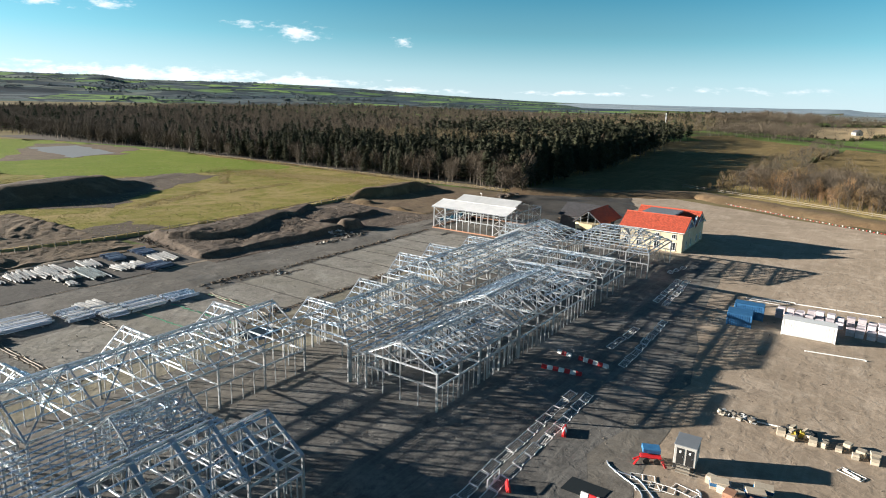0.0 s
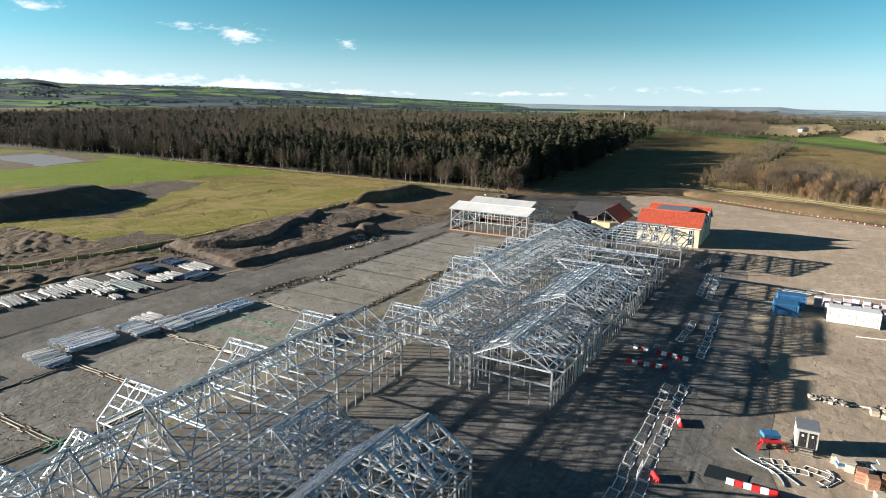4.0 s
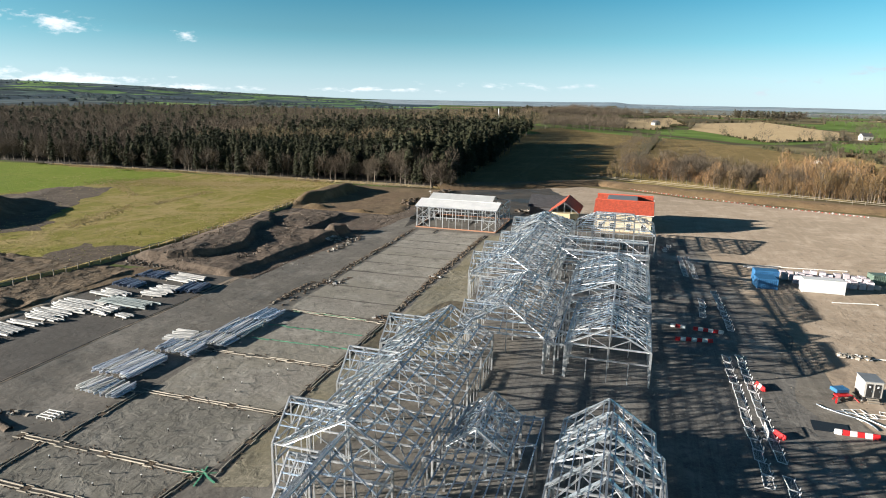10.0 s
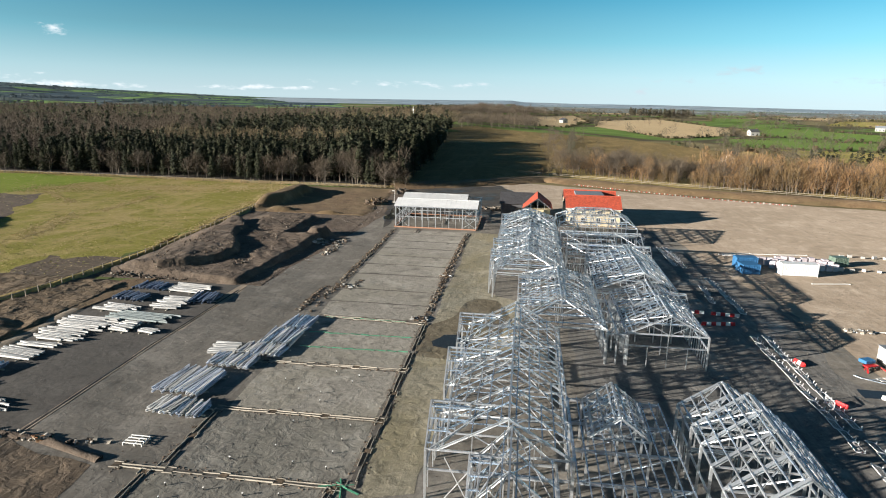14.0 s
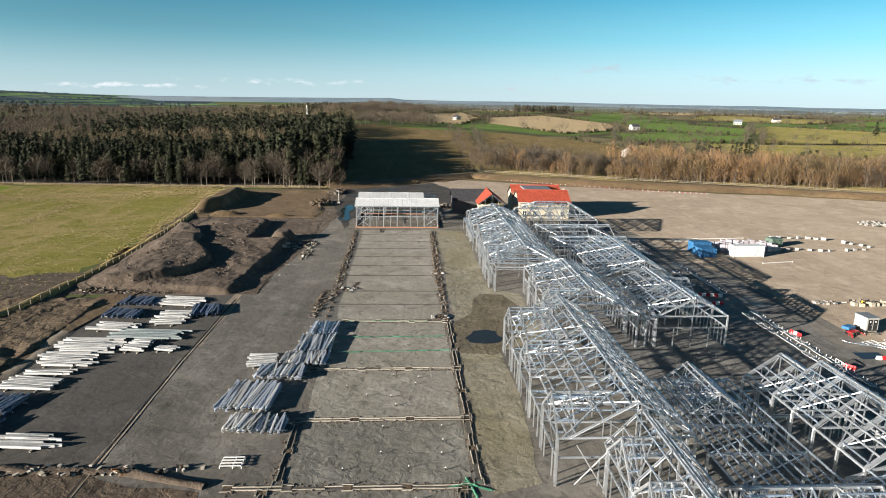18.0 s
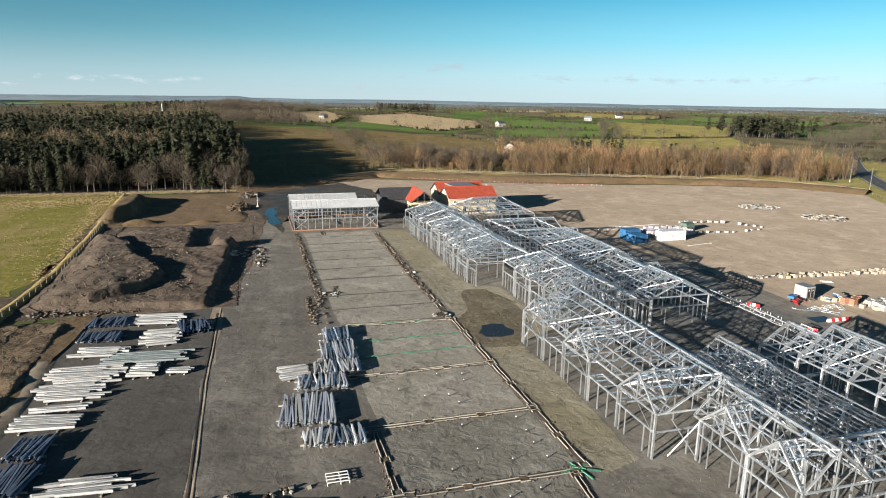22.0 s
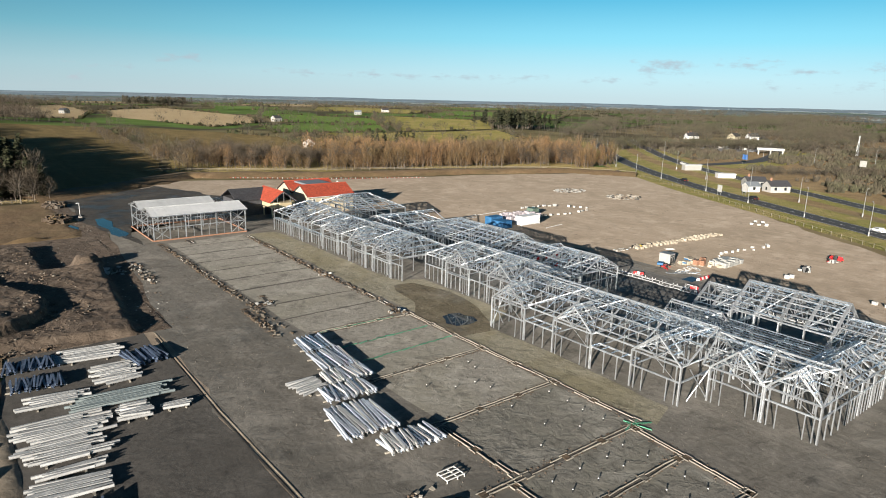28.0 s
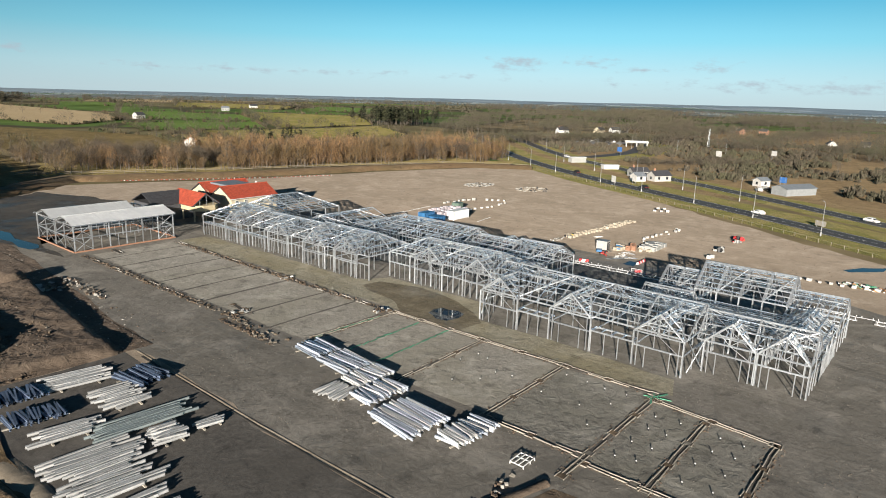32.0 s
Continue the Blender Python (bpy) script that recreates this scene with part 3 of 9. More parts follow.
def member(name, a, b, sec, w, h, parent, material="steel", label=""):
    """A steel member from a to b (world), w wide and h deep."""
    if material in ("steel", "galv"):
        f = 0.80 if material == "steel" else 0.72
        w, h = w * f, h * f
    a, b = Vector(a), Vector(b)
    d = b - a
    length = d.length
    d /= length
    side = d.cross(Vector((0, 0, 1)))
    side = side.normalized() if side.length > 1e-3 else Vector((1, 0, 0))
    top = side.cross(d)
    m = Matrix.Identity(4)
    for i in range(3):
        m[i][0], m[i][1], m[i][2], m[i][3] = side[i] * w, top[i] * h, d[i] * length, a[i]
    ob = new(name, SECTION[sec, material])
    ob.parent = parent
    ob.matrix_basis = parent.matrix_basis.inverted() @ m
    return tagged(ob, label)


def copies(name, me, places, parent):
    """Objects on one mesh at many poses."""
    inv = parent.matrix_basis.inverted()
    for m in places:
        ob = new(name, me)
        ob.parent = parent
        ob.matrix_basis = inv @ m


def sheet(name, outline, z, material, step=6.0, rough=1.2, relief=0.0, label="", category="ground", seed=1.0):
    """A piece of ground with that outline, its edge frayed."""
    pts = []
    k = len(outline)
    for i in range(k):
        (xa, ya), (xb, yb) = outline[i], outline[(i + 1) % k]
        n = max(1, int(math.hypot(xb - xa, yb - ya) / step))
        for j in range(n):
            x, y = xa + (xb - xa) * j / n, ya + (yb - ya) * j / n
            pts.append((x + rough * smooth_noise(x, y, 0.13, seed) * 2, y + rough * smooth_noise(x, y, 0.13, seed + 9) * 2))
    bm = bmesh.new()
    top = [bm.verts.new((x, y, z + gz(x, y))) for x, y in pts]
    f = bm.faces.new(top)
    if f.normal.z < 0:
        f.normal_flip()
    bmesh.ops.triangulate(bm, faces=bm.faces[:])
    ob = part(name, bm, material)
    return tagged(ob, label, category, kind="structure")


def gz(x, y):
    """Height of the lie of the land: level at the works, rising a little under the wood."""
    wood = min(max(0.0, y - 290.0) * 0.013, 6.0) * float(np.interp(x, [-520, -330, -220, -140, -105], [-0.3, 0.1, 0.8, 1.0, 0.0]))
    wood += 4.0 * math.exp(-((y - 960) / 120) ** 2 / 2 - ((x + 150) / 70) ** 2 / 2)
    return wood + float(np.interp(y, [330, 1000, 1600, 4700], [0, 9, 4, -6])) * min(1.0, max(0.0, (x + 155.0) / 50.0))


def ramp01(d, a, b):
    t = min(1.0, max(0.0, (d - a) / (b - a)))
    return t * t * (3 - 2 * t)

# ---- the land ----
def axis_steps(lo, hi, fine_lo, fine_hi, fine):
    a = list(np.arange(fine_lo, fine_hi + 0.1, fine))
    step, x = fine, fine_lo
    while x > lo:
        step *= 1.35
        x = max(lo, x - step)
        a.insert(0, x)
    step, x = fine, fine_hi
    while x < hi:
        step *= 1.35
        x = min(hi, x + step)
        a.append(x)
    return a


def ground_sheet():
    xs, ys = axis_steps(-4700, 4700, -420, 260, 20.0), axis_steps(-1500, 4700, -100, 620, 20.0)
    verts = [(x, y, gz(x, y)) for y in ys for x in xs]
    n = len(xs)
    faces = [(j * n + i, j * n + i + 1, (j + 1) * n + i + 1, (j + 1) * n + i) for j in range(len(ys) - 1) for i in range(n - 1)]
    return tagged(raw("ground", verts, faces, M_FAR, smooth=True), "open country with grass, scrub and bare winter fields", "ground", kind="structure")


def land_material(name, scale, colours, hedge):
    """Fields as cells of several colours with dark hedges between them."""
    m = bpy.data.materials.new(name)
    m.use_nodes = True
    n, l = m.node_tree.nodes, m.node_tree.links
    geo = n.new("ShaderNodeNewGeometry")
    warp = n.new("ShaderNodeTexNoise")
    warp.inputs["Scale"].default_value = scale * 0.7
    l.new(geo.outputs["Position"], warp.inputs["Vector"])
    add = n.new("ShaderNodeVectorMath")
    add.operation = "MULTIPLY_ADD"
    l.new(warp.outputs["Color"], add.inputs[0])
    add.inputs[1].default_value = (0.5 / scale, 0.5 / scale, 0)
    l.new(geo.outputs["Position"], add.inputs[2])
    out = []
    for feature in ("F1", "DISTANCE_TO_EDGE"):
        v = n.new("ShaderNodeTexVoronoi")
        v.voronoi_dimensions, v.feature = "2D", feature
        v.inputs["Scale"].default_value = scale
        l.new(add.outputs[0], v.inputs["Vector"])
        out.append(v)
    sep = n.new("ShaderNodeSeparateColor")
    l.new(out[0].outputs["Color"], sep.inputs[0])
    ramp = n.new("ShaderNodeValToRGB")
    ramp.color_ramp.interpolation = "CONSTANT"
    for i, (p, c) in enumerate(colours):
        e = ramp.color_ramp.elements[i] if i < 2 else ramp.color_ramp.elements.new(p)
        e.position, e.color = p, (*c, 1)
    l.new(sep.outputs[0], ramp.inputs[0])
    grain = n.new("ShaderNodeTexNoise")
    grain.inputs["Scale"].default_value, grain.inputs["Detail"].default_value = scale * 6, 8
    l.new(geo.outputs["Position"], grain.inputs["Vector"])
    mr = n.new("ShaderNodeMapRange")
    for k, x in zip((1, 2, 3, 4), (0.3, 0.7, 0.7, 1.3)):
        mr.inputs[k].default_value = x
    l.new(grain.outputs["Fac"], mr.inputs[0])
    hsv = n.new("ShaderNodeHueSaturation")
    l.new(mr.outputs[0], hsv.inputs["Value"])
    l.new(ramp.outputs[0], hsv.inputs["Color"])
    edge = n.new("ShaderNodeMapRange")
    for k, x in zip((1, 2, 3, 4), (0.02, 0.06, 1.0, 0.0)):
        edge.inputs[k].default_value = x
    l.new(out[1].outputs["Distance"], edge.inputs[0])
    mix = n.new("ShaderNodeMix")
    mix.data_type = "RGBA"
    l.new(edge.outputs[0], mix.inputs[0])
    l.new(hsv.outputs[0], mix.inputs[6])
    mix.inputs[7].default_value = (*hedge, 1)
    copse = n.new("ShaderNodeTexNoise")                       # woods and copses
    copse.inputs["Scale"].default_value, copse.inputs["Detail"].default_value = scale * 1.6, 7
    l.new(geo.outputs["Position"], copse.inputs["Vector"])
    cr = n.new("ShaderNodeMapRange")
    for k, x in zip((1, 2, 3, 4), (0.54, 0.58, 0.0, 0.85)):
        cr.inputs[k].default_value = x
    l.new(copse.outputs["Fac"], cr.inputs[0])
    wood_mix = n.new("ShaderNodeMix")
    wood_mix.data_type = "RGBA"
    l.new(cr.outputs[0], wood_mix.inputs[0])
    l.new(mix.outputs[2], wood_mix.inputs[6])
    wood_mix.inputs[7].default_value = (*hedge, 1)
    mix = wood_mix
    b = n["Principled BSDF"]
    b.inputs["Roughness"].default_value = 1.0
    b.inputs["Specular IOR Level"].default_value = 0.1
    l.new(mix.outputs[2], b.inputs["Base Color"])
    return m


M_FAR = land_material("winter_country", 0.0055, [(0.0, (0.20, 0.165, 0.085)), (0.2, (0.14, 0.215, 0.05)), (0.45, (0.23, 0.195, 0.10)), (0.6, (0.13, 0.19, 0.05)), (0.85, (0.30, 0.235, 0.13))], (0.10, 0.085, 0.05))
# blue mixed into the hill and skyline colours stands for distance haze
M_HILL = land_material("haze_blue_hill_country", 0.0055, [(0.0, (0.075, 0.12, 0.115)), (0.2, (0.13, 0.225, 0.085)), (0.42, (0.09, 0.12, 0.13)), (0.55, (0.048, 0.078, 0.098)), (0.70, (0.21, 0.34, 0.10)), (0.86, (0.125, 0.155, 0.14))], (0.03, 0.05, 0.066))
M_PLAIN = land_material("haze_blue_plain", 0.002, [(0.0, (0.30, 0.38, 0.44)), (0.3, (0.35, 0.42, 0.46)), (0.5, (0.38, 0.45, 0.50)), (0.8, (0.29, 0.37, 0.43))], (0.24, 0.31, 0.36))
# greyed field colours hold the haze that lies over the middle plain
M_MIDPLAIN = land_material("haze_grey_middle_country", 0.0032, [(0.0, (0.24, 0.25, 0.22)), (0.3, (0.21, 0.28, 0.19)), (0.5, (0.29, 0.285, 0.25)), (0.75, (0.23, 0.26, 0.24))], (0.15, 0.18, 0.185))
ground_sheet()


def polar_hills(name, az0, az1, r0, r1, height, material, label, nr=26, na=140):
    verts, faces = [], []
    for i in range(nr + 1):
        r = r0 + (r1 - r0) * i / nr
        for j in range(na + 1):
            a = radians(az0 + (az1 - az0) * j / na)
            x, y = r * math.sin(a), r * math.cos(a)
            verts.append((x, y, height(x, y, i / nr, az0 + (az1 - az0) * j / na)))
    for i in range(nr):
        for j in range(na):
            k = i * (na + 1) + j
            faces.append((k, k + na + 1, k + na + 2, k + 1))
    return tagged(raw(name, verts, faces, material, smooth=True), label, "hills", kind="structure")


FELL_TOP = ([-125, -75, -68, -63.5, -62, -61, -59.5, -54, -49, -45, -41, -38, -33, -28, -22, -18], [96, 100, 96, 93, 97, 93, 76, 74, 76, 70, 59, 44, 28, 13, 2, 0])


def fell(x, y, f, az):
    """A long fellside with spurs and a knoll on its skyline, falling away to the north."""
    s = 0.55 * f + 0.45 * f * f * (3 - 2 * f)
    top = float(np.interp(az, *FELL_TOP))
    folds = 12 * smooth_noise(x, y, 0.0011, 3) + 20 * abs(smooth_noise(x, y, 0.0022, 5)) - 6 + 9 * smooth_noise(x, y, 0.005, 6) + 3 * smooth_noise(x, y, 0.013, 8)
    return gz(x, y) - 1.5 + 1.5 * min(1.0, f * 12) + s * top + folds * min(1.0, 5.0 * f * (1 - f)) * top / 90


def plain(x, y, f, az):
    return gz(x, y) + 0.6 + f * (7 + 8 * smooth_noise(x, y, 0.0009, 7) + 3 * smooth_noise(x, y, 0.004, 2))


polar_hills("far_hills", -125, -18, 1500, 4550, fell, M_HILL, "long green fellside with hedged pastures tinted blue for haze", 70, 330)
polar_hills("middle_plain", -8, 140, 1480, 2620, lambda x, y, f, az: gz(x, y) + min(1, 8 * f) * (0.5 + 2.5 * abs(smooth_noise(x, y, 0.004, 6))), M_MIDPLAIN, "patchwork plain of fields and woods in haze-greyed colours", 10)
polar_hills("haze_blue_plain", -26, 140, 2600, 4650, plain, M_PLAIN, "low plain and ridges on the skyline coloured blue for haze")

# fields round the works
sheet("yard", [(-131, -90), (-131, 60), (-128, 80), (-108, 82), (-104, 130), (-100, 150), (-103, 205), (-60, 238), (5, 213), (60, 200), (105, 184), (121, 160), (90, 108), (57, 60), (24, 10), (0, -30), (-20, -90)], 0.02, M_GRAVEL, label="wide yard of compacted tan gravel", category="yard")
sheet("hardcore_strip", [(-110.5, -80), (-110.5, 80), (-106, 130), (-101, 150), (-104, 205), (-70, 222), (-58, 176), (-54, 150), (-24, 148), (-19, 100), (-13, 60), (-12, 22), (-20, 4), (-24, -80)], 0.035, M_GREY, label="damp grey hardcore round the steel frames", category="yard", seed=4)
sheet("court_hardcore", [(-53, 22), (-17, 20), (-17, 40), (-19, 62), (-17, 84), (-22, 108), (-27, 147), (-53, 147), (-53, 100)], 0.039, M_COURT, rough=1.4, step=3.0, label="dark damp hardcore between the steel frames", category="yard", seed=9)
sheet("muddy_ground", [(-103, 158), (-97, 136), (-95, 158), (-72, 160), (-66, 176), (-57, 178), (-62, 205), (-70, 228), (-104, 208)], 0.06, M_MUD, rough=1.6, step=3.0, label="dark wet mud behind the shed", category="mud", seed=14)
sheet("storage_hardstanding", [(-131, -80), (-131, 58), (-127, 79), (-110.95, 79), (-110.95, -80)], 0.03, M_DARKPAD, rough=0.5, label="dark hardstanding used to store steel", category="yard", seed=2)
sheet("dark_soil", [(-131, -40), (-131, 24), (-122, 24.6), (-112, 24), (-99.5, 20.5), (-98.5, -40)], 0.05, M_SOIL, rough=0.8, step=3.0, label="dark bare soil beyond the rubble edge", category="soil", seed=17)
sheet("meadow", [(-144, 60), (-143, 95), (-144, 204), (-160, 209), (-300, 213), (-420, 199), (-470, 180), (-470, 30), (-300, 20), (-200, 25)], 0.03, M_GRASS, rough=2.0, label="rough winter meadow with straw-coloured patches", category="field", seed=6)
for pts in ([(-189, 86), (-180, 100), (-189, 110), (-206, 134), (-217, 164), (-232, 162), (-240, 128), (-252, 98), (-215, 72)], [(-139, 50), (-147, 56), (-158, 75), (-160, 90), (-145, 92), (-138, 82)]):
    sheet("bare_earth", pts, 0.055, M_SOIL, step=2.5, rough=2.2, label="dark churned soil in the meadow", category="soil", seed=71)
sheet("grey_lot", [(-383, 166), (-383, 192), (-329, 184), (-320, 158)], 0.12, M_SHEETGREY, rough=1.5, label="pale grey lot beyond the pasture", category="yard", seed=75)
sheet("bare_earth", [(-325, 126), (-345, 140), (-408, 183), (-400, 196), (-350, 210), (-322, 186), (-318, 155)], 0.09, M_BANK, rough=3.0, label="brown stripped earth round the grey lot", category="soil", seed=76)
sheet("green_pasture", [(-255, 120), (-230, 160), (-225, 205), (-300, 211), (-420, 196), (-470, 178), (-470, 95), (-330, 92)], 0.06, M_GREEN, rough=5.0, label="bright green winter pasture", category="field", seed=8)
sheet("stripped_soil", [(-143, 92), (-128, 79), (-109, 79), (-103, 125), (-101, 150), (-104, 206), (-146, 206)], 0.05, M_SPOIL, rough=1.0, label="stripped brown soil beside the meadow", category="soil", seed=5)
sheet("shaded_field", [(-112, 216), (-58, 262), (-44, 330), (-24, 555), (-53, 580), (-88, 612), (-112, 655), (-150, 560), (-122, 367), (-118, 276)], 0.10, M_SHADEFIELD, rough=2.0, label="rough straw-coloured field beside the wood", category="field", seed=12)


def fields():
    """Hedged fields beyond the tree belt: the larger ones as they lie, a loose patchwork behind them."""
    rng = random.Random(11)
    names = {"far_green_field": "green winter field", "straw_field": "straw-coloured stubble field", "bare_field": "pale brown bare field", "rough_grass": "rough grass field", "tan_field_grass": "olive rough grass field"}
    hedges = []
    known = ((M_SHADEFIELD, [(-40, 300), (40, 300), (70, 430), (10, 536), (-22, 552)]), (M_STRAW, [(44, 300), (95, 340), (92, 440), (74, 425)]), (M_PLOUGH, [(-99, 826), (6, 990), (14, 800), (-21, 668), (-90, 704)]), (M_PLOUGH, [(26, 832), (120, 930), (157, 715), (128, 604), (58, 545), (12, 700)]), (M_FARGREEN, [(108, 560), (228, 545), (186, 466), (84, 474)]), (M_FARGREEN, [(209, 785), (288, 660), (240, 556), (152, 612), (165, 700)]), (M_GRASS, [(348, 720), (436, 612), (318, 475), (200, 468), (248, 556), (292, 662)]), (M_FARGREEN, [(229, 1090), (312, 980), (280, 876), (186, 902)]), (M_FARGREEN, [(-112, 930), (-30, 1110), (160, 1120), (150, 1000), (10, 1010), (-95, 850)]), (M_GRASS, [(110, 460), (190, 450), (310, 460), (250, 360), (150, 340), (100, 350)]), (M_GRASS, [(320, 870), (430, 780), (560, 900), (420, 1050)]), (M_FARGREEN, [(450, 770), (600, 640), (760, 760), (590, 890)]), (M_PLOUGH, [(300, 1120), (420, 1070), (560, 1200), (380, 1300)]))
    for m, pts in known:
        sheet("field", pts, 0.5, m, step=30, rough=3, label=names[m.name], category="field", seed=rng.random() * 30)
        hedges += list(zip(pts, pts[1:] + pts[:1]))
    ys = [950, 1080, 1250, 1450]
    for a, b in zip(ys, ys[1:]):
        w = (b - a) * 1.5
        x = -60
        while x < 0.75 * a + 360:
            x2 = x + w * rng.uniform(0.7, 1.5)
            skew = rng.uniform(-0.1, 0.1) * w
            if x > 420 or a > 1100:
                m = rng.choice([M_FARGREEN, M_FARGREEN, M_GRASS, M_PLOUGH, M_SHADEFIELD])
                g = 3 + a * 0.004
                sheet("field", [(x + g, a + g), (x2 - g, a + g + skew * 0.2), (x2 - g + skew, b - g), (x + g + skew, b - g)], 0.4, m, step=60, rough=3, label=names[m.name], category="field", seed=rng.random() * 30)
                hedges += [((x, a), (x2, a)), ((x, a), (x + skew, b))]
            x = x2
    return hedges


HEDGE_LINES = fields()
# the near side of the road: scrub and verges
sheet("scrub_land", [(128, 168), (170, 230), (260, 300), (700, 330), (900, 60), (500, -200), (120, -100), (80, 10), (100, 60)], 0.05, M_SCRUB, rough=6, step=30, label="brown winter scrub beyond the road", category="ground", seed=21)


sheet("straw_verge", [(-58, 262), (-20, 250), (40, 236), (108, 210), (124, 178), (140, 190), (132, 230), (60, 292), (-10, 318), (-42, 312)], 0.12, M_STRAW, rough=4, step=10, label="straw-coloured rough grass under the young trees", category="ground", seed=23)

# ---- trees ----
def sprig(out_v, out_f, out_m, a, b, width, side, mi):
    """A pointed twig or spray."""
    k = len(out_v)
    s = Vector(side).normalized() * width / 2
    a, b = Vector(a), Vector(b)
    out_v += [tuple(a - s), tuple(a + s), tuple(b)]
    out_f.append((k, k + 1, k + 2))
    out_m.append(mi)


def spike(out_v, out_f, out_m, a, b, r0, r1, mi, sides=3):
    k = len(out_v)
    a, b = Vector(a), Vector(b)
    q = (b - a).to_track_quat("Z", "Y")
    for c, r in ((a, r0), (b, r1)):
        for i in range(sides):
            t = 2 * math.pi * i / sides
            out_v.append(tuple(c + q @ Vector((r * math.cos(t), r * math.sin(t), 0))))
    for i in range(sides):
        j = (i + 1) % sides
        out_f += [(k + i, k + j, k + sides + j), (k + i, k + sides + j, k + sides + i)]
        out_m += [mi, mi]


def conifer(seed, h=16.0, sprays=300, spread=0.2, size=1.0, low=0.2):
    """A pine: whorls of drooping sprays round a trunk, ragged outline, darker gaps."""
    rng = random.Random(seed)
    v, f, m = [], [], []
    spike(v, f, m, (0, 0, 0), (0, 0, h * 0.97), 0.2, 0.04, 0)
    n_trunk = len(f)
    lean = [rng.uniform(0.7, 1.15) for i in range(8)]
    for i in range(sprays):
        u = rng.random() ** 0.9
        z = h * (low + (1 - low) * u)
        a = rng.uniform(0, 2 * math.pi)
        rad = h * spread * min(1.0, 0.6 + u * 2.0) * (1 - u) ** 0.8 * rng.uniform(0.7, 1.08) * lean[int(a / 0.7855) % 8] + 0.2
        d = Vector((math.cos(a), math.sin(a), 0))
        s = Vector((-d.y, d.x, rng.uniform(-0.6, 0.6)))
        if i % 3:
            c = d * rad * rng.uniform(0.5, 1.0) + Vector((0, 0, z))
            t = Vector((rng.gauss(0, 1), rng.gauss(0, 1), rng.gauss(0.3, 0.6))).normalized() * rng.uniform(0.4, 0.9) * size
            sprig(v, f, m, c - t, c + t, rng.uniform(0.8, 1.5) * size, s, 1)
        else:
            sprig(v, f, m, d * rad * 0.15 + Vector((0, 0, z + rad * 0.1)), d * rad * 1.08 + Vector((0, 0, z - rad * rng.uniform(0.0, 0.35))), rng.uniform(1.0, 1.8) * size * (0.5 + rad * 0.2), s, 1)
    return np.array(v), f, m, n_trunk


def bare_tree(seed, h=14.0, twigs=420, spread=0.3, low=0.16, thick=0.12, limbs=9, rise=1.0):
    """Trunk, forking limbs and a round crown filled with fine twigs."""
    rng = random.Random(seed)
    v, f, m = [], [], []
    lean = Vector((rng.uniform(-.5, .5), rng.uniform(-.5, .5), 0))
    spike(v, f, m, (0, 0, 0), lean + Vector((0, 0, h * 0.7)), 0.2, 0.07, 0)
    for i in range(limbs):
        z = h * rng.uniform(low + 0.08, 0.6)
        a = i * 2.4 + rng.uniform(-0.4, 0.4)
        reach = h * spread * rng.uniform(0.5, 0.95)
        tip = Vector((math.cos(a) * reach, math.sin(a) * reach, min(h * 0.92, z + h * rng.uniform(0.2, 0.4))))
        spike(v, f, m, (0, 0, z), tip, 0.09, 0.03, 0, 3)
    n_trunk = len(f)
    core, half = Vector((lean.x, lean.y, h * (0.5 + low / 2))), h * (0.5 - low / 2)
    bulge = [rng.uniform(0.75, 1.12) for i in range(8)]
    for i in range(twigs):
        # twigs grow outwards, thickest near the crown's skin
        d = Vector((rng.gauss(0, 1), rng.gauss(0, 1), rng.gauss(0.25, 1))).normalized()
        r = (0.35 + 0.62 * rng.random() ** 0.6) * bulge[int((math.atan2(d.y, d.x) + math.pi) / 0.7855) % 8]
        p = core + Vector((d.x * h * spread * r, d.y * h * spread * r, d.z * half * r))
        g = (d * rise + Vector((rng.gauss(0, .45), rng.gauss(0, .45), 0.75 - 0.3 * rise + rng.gauss(0, .35)))).normalized() * h * rng.uniform(0.08, 0.2)
        sprig(v, f, m, p - g * 0.4, p + g * 0.6, thick * rng.uniform(0.7, 1.6), (rng.gauss(0, 1), rng.gauss(0, 1), rng.gauss(0, .5)), 1)
    return np.array(v), f, m, n_trunk


def bush(seed, h=2.4, n=60, w=1.5):
    rng = random.Random(seed)
    v, f, m = [], [], []
    for i in range(n):
        a, r = rng.uniform(0, 2 * math.pi), w * rng.random() ** 0.6
        p = Vector((math.cos(a) * r * 0.6, math.sin(a) * r * 0.6, h * rng.uniform(0.0, 0.5)))
        q = p + Vector((math.cos(a) * 0.5 * rng.random(), math.sin(a) * 0.5 * rng.random(), h * rng.uniform(0.25, 0.55)))
        sprig(v, f, m, p, q, rng.uniform(0.4, 1.0) * max(1.0, h / 3.0), (rng.gauss(0, 1), rng.gauss(0, 1), 0), 0)
    return np.array(v), f, m, 0


def tuft(seed, n=5, h=0.5, w=0.5):
    """A tussock of coarse grass."""
    rng = random.Random(seed)
    v, f, m = [], [], []
    for i in range(n):
        p = Vector((rng.gauss(0, w * 0.5), rng.gauss(0, w * 0.5), 0))
        sprig(v, f, m, p, p + Vector((rng.gauss(0, 0.25), rng.gauss(0, 0.25), h * rng.uniform(0.5, 1.0))), w * rng.uniform(0.5, 1.0), (rng.gauss(0, 1), rng.gauss(0, 1), 0), 0)
    return np.array(v), f, m, 0


